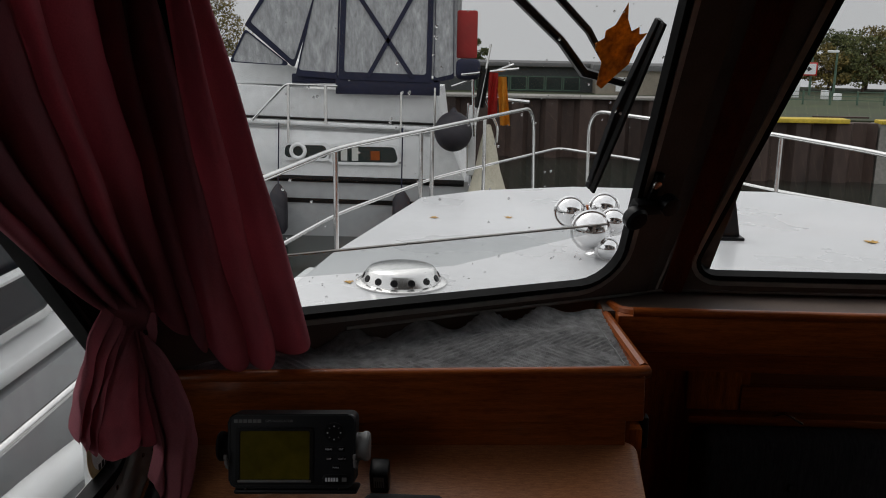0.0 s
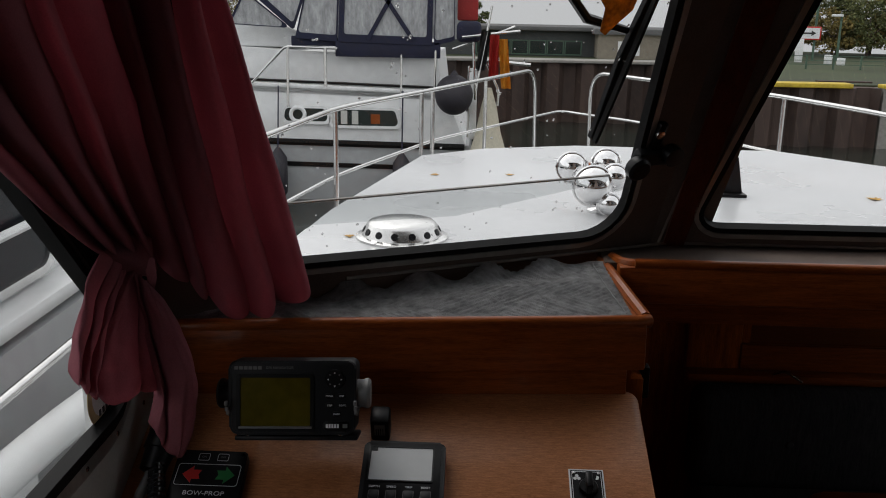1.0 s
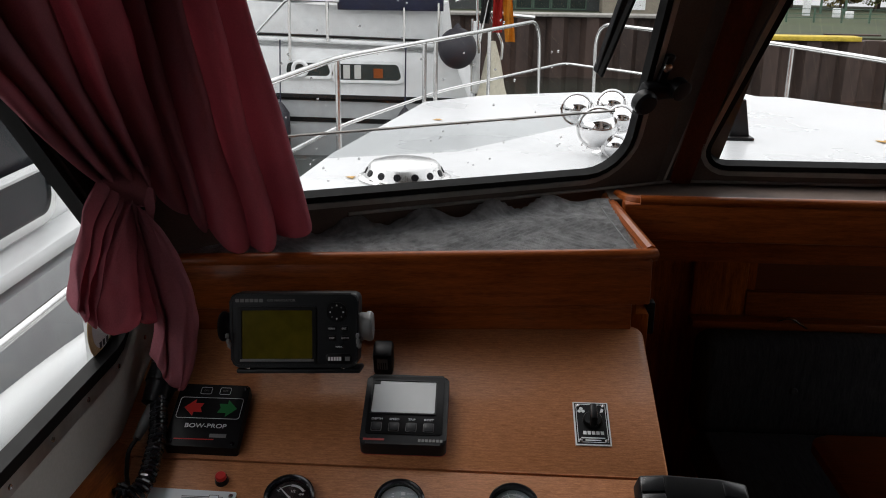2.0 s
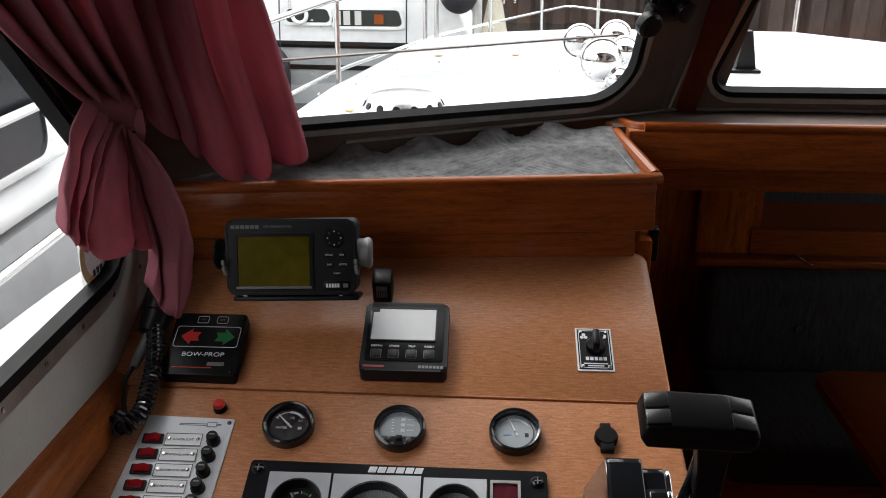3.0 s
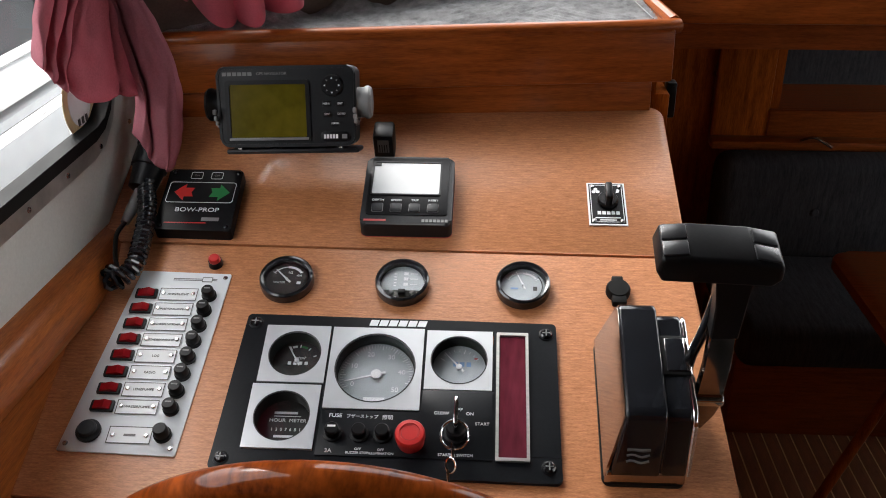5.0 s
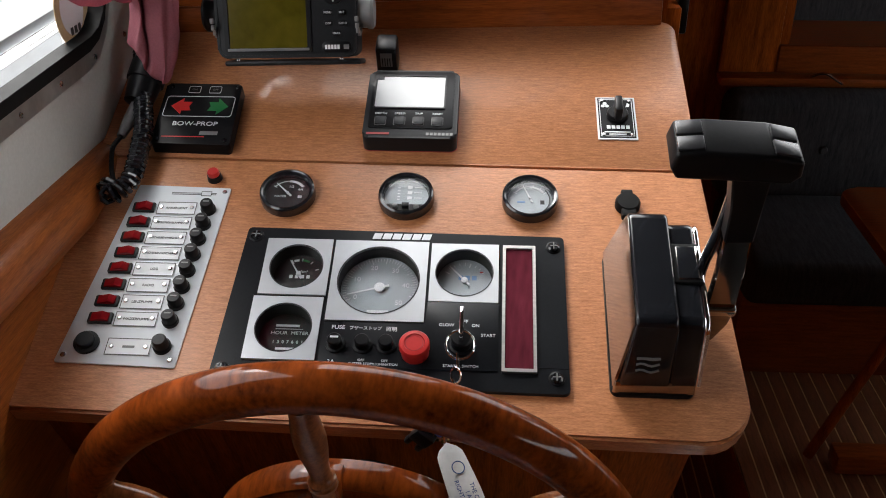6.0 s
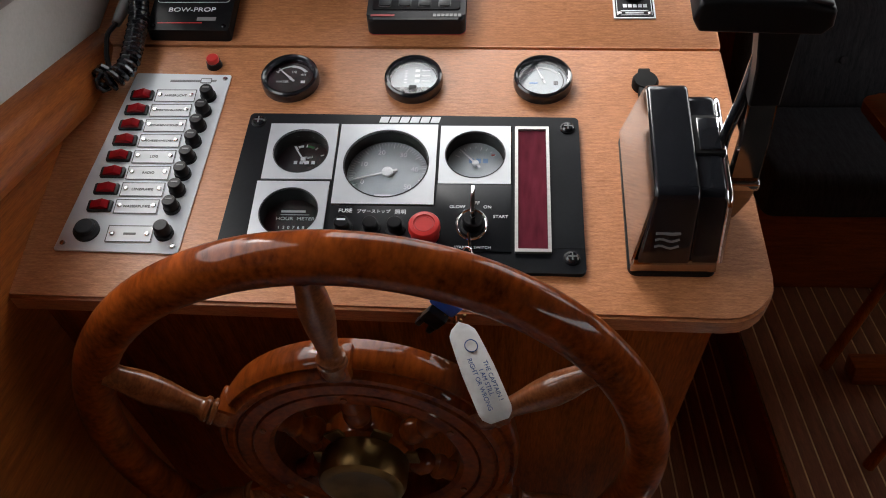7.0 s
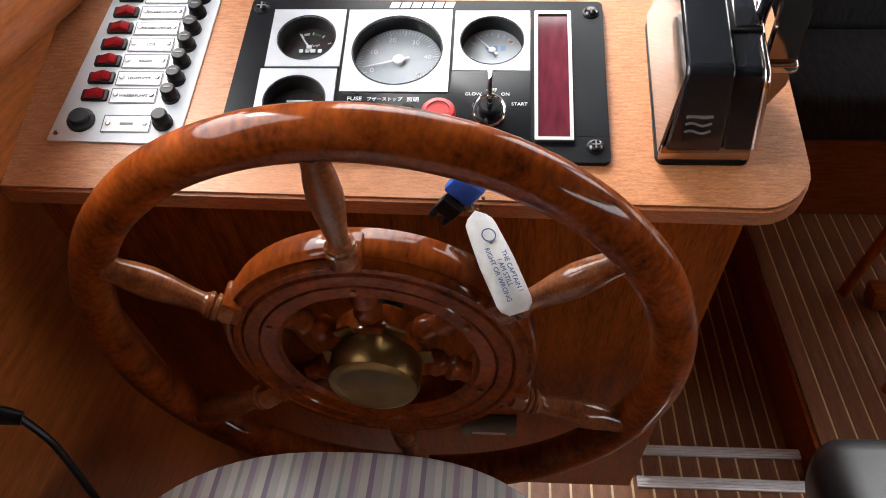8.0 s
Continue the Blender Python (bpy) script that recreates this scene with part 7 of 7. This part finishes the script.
def canvas_panel(pts, inset, y, lab="cloudy window of the cover"):
    """A navy frame round a clear vinyl pane, upright at y."""
    c = Vector((sum(p[0] for p in pts) / len(pts), sum(p[1] for p in pts) / len(pts)))
    inner = [tuple(Vector(p) + (c - Vector(p)).normalized() * inset * 1.35) for p in pts]
    o, i = rounded(pts, 0.02, 3), rounded(inner, 0.03, 3)
    fr = part("canvas_frame", ring(bmesh.new(), o, i, 0.0, 0.03, pose(0, y, 0, 90)), NAVY, yacht, "navy canvas frame")
    part("clear_pane", prismed(i, 0.008, 0.014, pose(0, y, 0, 90)), CLEAR_PVC, fr, lab)
    return fr


canvas_panel([(-1.42, 1.17), (-0.42, 1.15), (-0.40, Z2), (-1.36, Z2)], 0.075, 0.02)
canvas_panel([(-0.40, 1.15), (-0.18, 1.20), (-0.20, Z2), (-0.38, Z2)], 0.035, 0.03)
canvas_panel([(-1.88, 1.20), (-1.43, 1.17), (-1.37, Z2), (-1.55, Z2)], 0.05, 0.03)
canvas_panel([(-2.42, 1.72), (-1.90, 1.28), (-1.56, 2.25), (-1.60, Z2), (-2.05, Z2 - 0.25)], 0.05, 0.05)
canvas_panel([(-2.60, 1.33), (-1.93, 1.30), (-2.42, 1.68)], 0.02, 0.06)
part("canvas_skirt", boxed((-0.89, 0.02, 1.10), (1.12, 0.04, 0.17), bev=0.01), NAVY, yacht, "navy canvas skirt")
part("canvas_skirt", boxed((-1.68, 0.06, 1.17), (0.50, 0.04, 0.10), bev=0.01), NAVY, yacht)
part("canvas_top", boxed((-1.0, 1.0, Z2 + 0.03), (1.9, 2.0, 0.06), bev=0.02), NAVY, yacht)
part("canvas_back", boxed((-1.0, 1.95, 1.85), (1.7, 0.04, 1.4)), CLEAR_PVC, yacht)
for a, b in (((-1.36, 2.28), (-0.62, 1.20)), ((-0.48, 2.30), (-1.10, 1.20))):
    part("strap", strip([Vector((a[0], -0.018, a[1])), Vector((b[0], -0.018, b[1]))], 0.045, 0.006, Vector((0, 1, 0)).cross(Vector((b[0] - a[0], 0, b[1] - a[1])))), NAVY, yacht, "navy crossing strap")
for pts, r_ in (([(-2.35, -0.05, 0.72), (-1.98, -0.05, 1.11), (-1.42, -0.05, 1.10)], 0.014), ([(-1.96, -0.05, 0.48), (-1.95, -0.05, 1.11)], 0.016), ([(-1.55, -0.05, 0.70), (-1.55, -0.05, 1.10)], 0.018), ([(-0.74, -0.04, 0.62), (-0.74, -0.04, 1.05)], 0.012),
                ([(-0.38, -0.04, 0.62), (-0.38, -0.04, 1.10)], 0.012), ([(-0.2, -0.05, 1.12), (0.45, -0.1, 1.36)], 0.016), ([(-0.1, -0.2, 1.25), (0.5, -0.2, 1.32)], 0.014), ([(0.05, -0.1, 0.60), (0.02, -0.1, 1.2)], 0.014), ([(0.12, -0.2, 1.02), (0.62, -0.2, 0.98)], 0.018), ([(0.16, -0.2, 1.0), (0.30, -0.2, 0.70), (0.29, -0.2, 0.55)], 0.013), ([(-0.02, -0.1, 0.2), (-0.02, -0.1, 0.95)], 0.012)):
    part("tube_rail", tubed(bent(pts, 0.05), r_, 8), STEEL, yacht)
FENDER_MAT = material("dark_fender", (0.020, 0.018, 0.024), 0.6, vary=0.2, scale=8)
f_ = part("ball_fender", revolved([(0, -0.21)] + [(0.20 * math.cos(a), 0.21 * math.sin(a)) for a in np.linspace(-1.35, 1.35, 14)] + [(0.03, 0.23), (0, 0.26)], 24, pose(-0.17, -0.25, 0.66)), FENDER_MAT, yacht, "dark ball fender")
for x, z in ((-2.06, -0.25), (-0.72, -0.28)):
    part("fender", revolved([(0, -0.27), (0.06, -0.25), (0.095, -0.19), (0.10, 0.0), (0.095, 0.19), (0.05, 0.26), (0.02, 0.30), (0, 0.30)], 18, pose(x, -0.16, z)), FENDER_MAT, yacht, "dark hanging fender")
    part("fender_line", tubed([(x, -0.16, z + 0.29), (x, -0.06, z + 0.95)], 0.008, 6), NAVY, yacht)
part("swim_bracket", boxed((0.02, -0.05, 0.55), (0.10, 0.12, 0.75), bev=0.03), HULL_WHITE, yacht)
CREAM_CLOTH = material("cream_canvas", (0.46, 0.43, 0.34), 0.85, vary=0.15, scale=5, fine=60, bump=0.2)
bm = bmesh.new()
revolve(bm, [(0.03, 0.62), (0.07, 0.42), (0.13, 0.15), (0.22, -0.12), (0.25, -0.18), (0, -0.18)], 18, pose(0.20, -0.25, 0.12))
for v in bm.verts:
    v.co.x += 0.03 * noise.noise((v.co.x * 8, v.co.y * 8, v.co.z * 3))
part("sail_bag", bm, CREAM_CLOTH, yacht, "cream canvas bag at the stern")
part("red_cover", boxed((-0.05, 0.15, 1.66), (0.22, 0.10, 0.50), bev=0.02), material("red_canvas", (0.26, 0.02, 0.018), 0.8, vary=0.15, scale=6), yacht, "red canvas cover")
part("outboard", boxed((-0.03, -0.02, 1.30), (0.26, 0.22, 0.22), bev=0.06, seg=3), NAVY, yacht, "dark covered outboard motor")
flag = thing("flag", "black red and gold ensign hanging at the stern", "flag", pose(0.20, 8.7, 1.12))
FLAG_MATS = (material("flag_black", (0.012, 0.012, 0.012), 0.85), material("flag_red", (0.40, 0.02, 0.015), 0.85), material("flag_gold", (0.60, 0.26, 0.02), 0.85))
for k in range(3):
    bm = bmesh.new()
    g = []
    for i in range(13):
        for j in range(13):
            u, v = i / 12, j / 12
            g.append(bm.verts.new((-0.10 + 0.085 * k + 0.10 * u - 0.05 * v * (1 - k), 0.03 * math.sin(9 * (u + k) + 3 * v), 0.20 - 0.10 * k * 0.4 - 0.40 * v - 0.05 * k * v)))
    for i in range(12):
        for j in range(12):
            bm.faces.new((g[i * 13 + j], g[i * 13 + j + 1], g[(i + 1) * 13 + j + 1], g[(i + 1) * 13 + j]))
    bmesh.ops.solidify(bm, geom=list(bm.faces), thickness=0.003)
    part("flag_band", bm, FLAG_MATS[k], flag)
part("staff", tubed([(-0.14, 0, -0.4), (0.0, 0, 0.45)], 0.012, 8), STEEL, flag)

# ---- boat lying alongside ----
# dark reflection of the own boat, put into the pane's colour
DIM_PANE = material("pane_with_dark_reflection", (0.008, 0.010, 0.013), 0.25, vary=0.15, scale=4, spec=0.12)
NX = -1.10
nb = thing("neighbour_boat", "white and grey cruiser moored alongside", "boat", pose(NX, 0, 0))
part("hull", prismed([(-2.6, -0.7), (-2.6, 0.70), (0.0, 0.70), (0.06, 0.45), (-0.05, -0.7)], -3.2, 3.5, pose(0, 0, 0, 90)), HULL_GREY, nb, "grey hull side")
part("deck_edge", boxed((-0.06, -0.15, 0.745), (0.12, 6.7, 0.05), bev=0.015), HULL_WHITE, nb)
part("cabin_side", boxed((-0.75, 0.2, 1.10), (1.3, 3.3, 0.72), bev=0.05, seg=3), HULL_WHITE, nb)
for y0, y1 in ((0.45, 1.665), (-1.0, 0.2)):
    ywin = pose(-0.098, 0, 0) @ Matrix(((0, 0, 1, 0), (1, 0, 0, 0), (0, 1, 0, 0), (0, 0, 0, 1)))
    w = part("window", prismed(rounded([(y0, 0.812), (y1, 0.812), (y1 - 0.02, 1.15), (y0, 1.15)], 0.06), 0.0, 0.008, ywin), DIM_PANE, nb, "dark cabin window")
    part("window_frame", ring(bmesh.new(), rounded([(y0 - 0.03, 0.785), (y1 + 0.03, 0.785), (y1 + 0.01, 1.18), (y0 - 0.03, 1.18)], 0.08), rounded([(y0, 0.812), (y1, 0.812), (y1 - 0.02, 1.15), (y0, 1.15)], 0.06), -0.002, 0.016, ywin), STEEL, w)
part("grab_rail", tubed(bent([(-0.06, -1.2, 0.965), (-0.06, 1.72, 0.965)], 0.1), 0.014, 8), HULL_WHITE, nb)
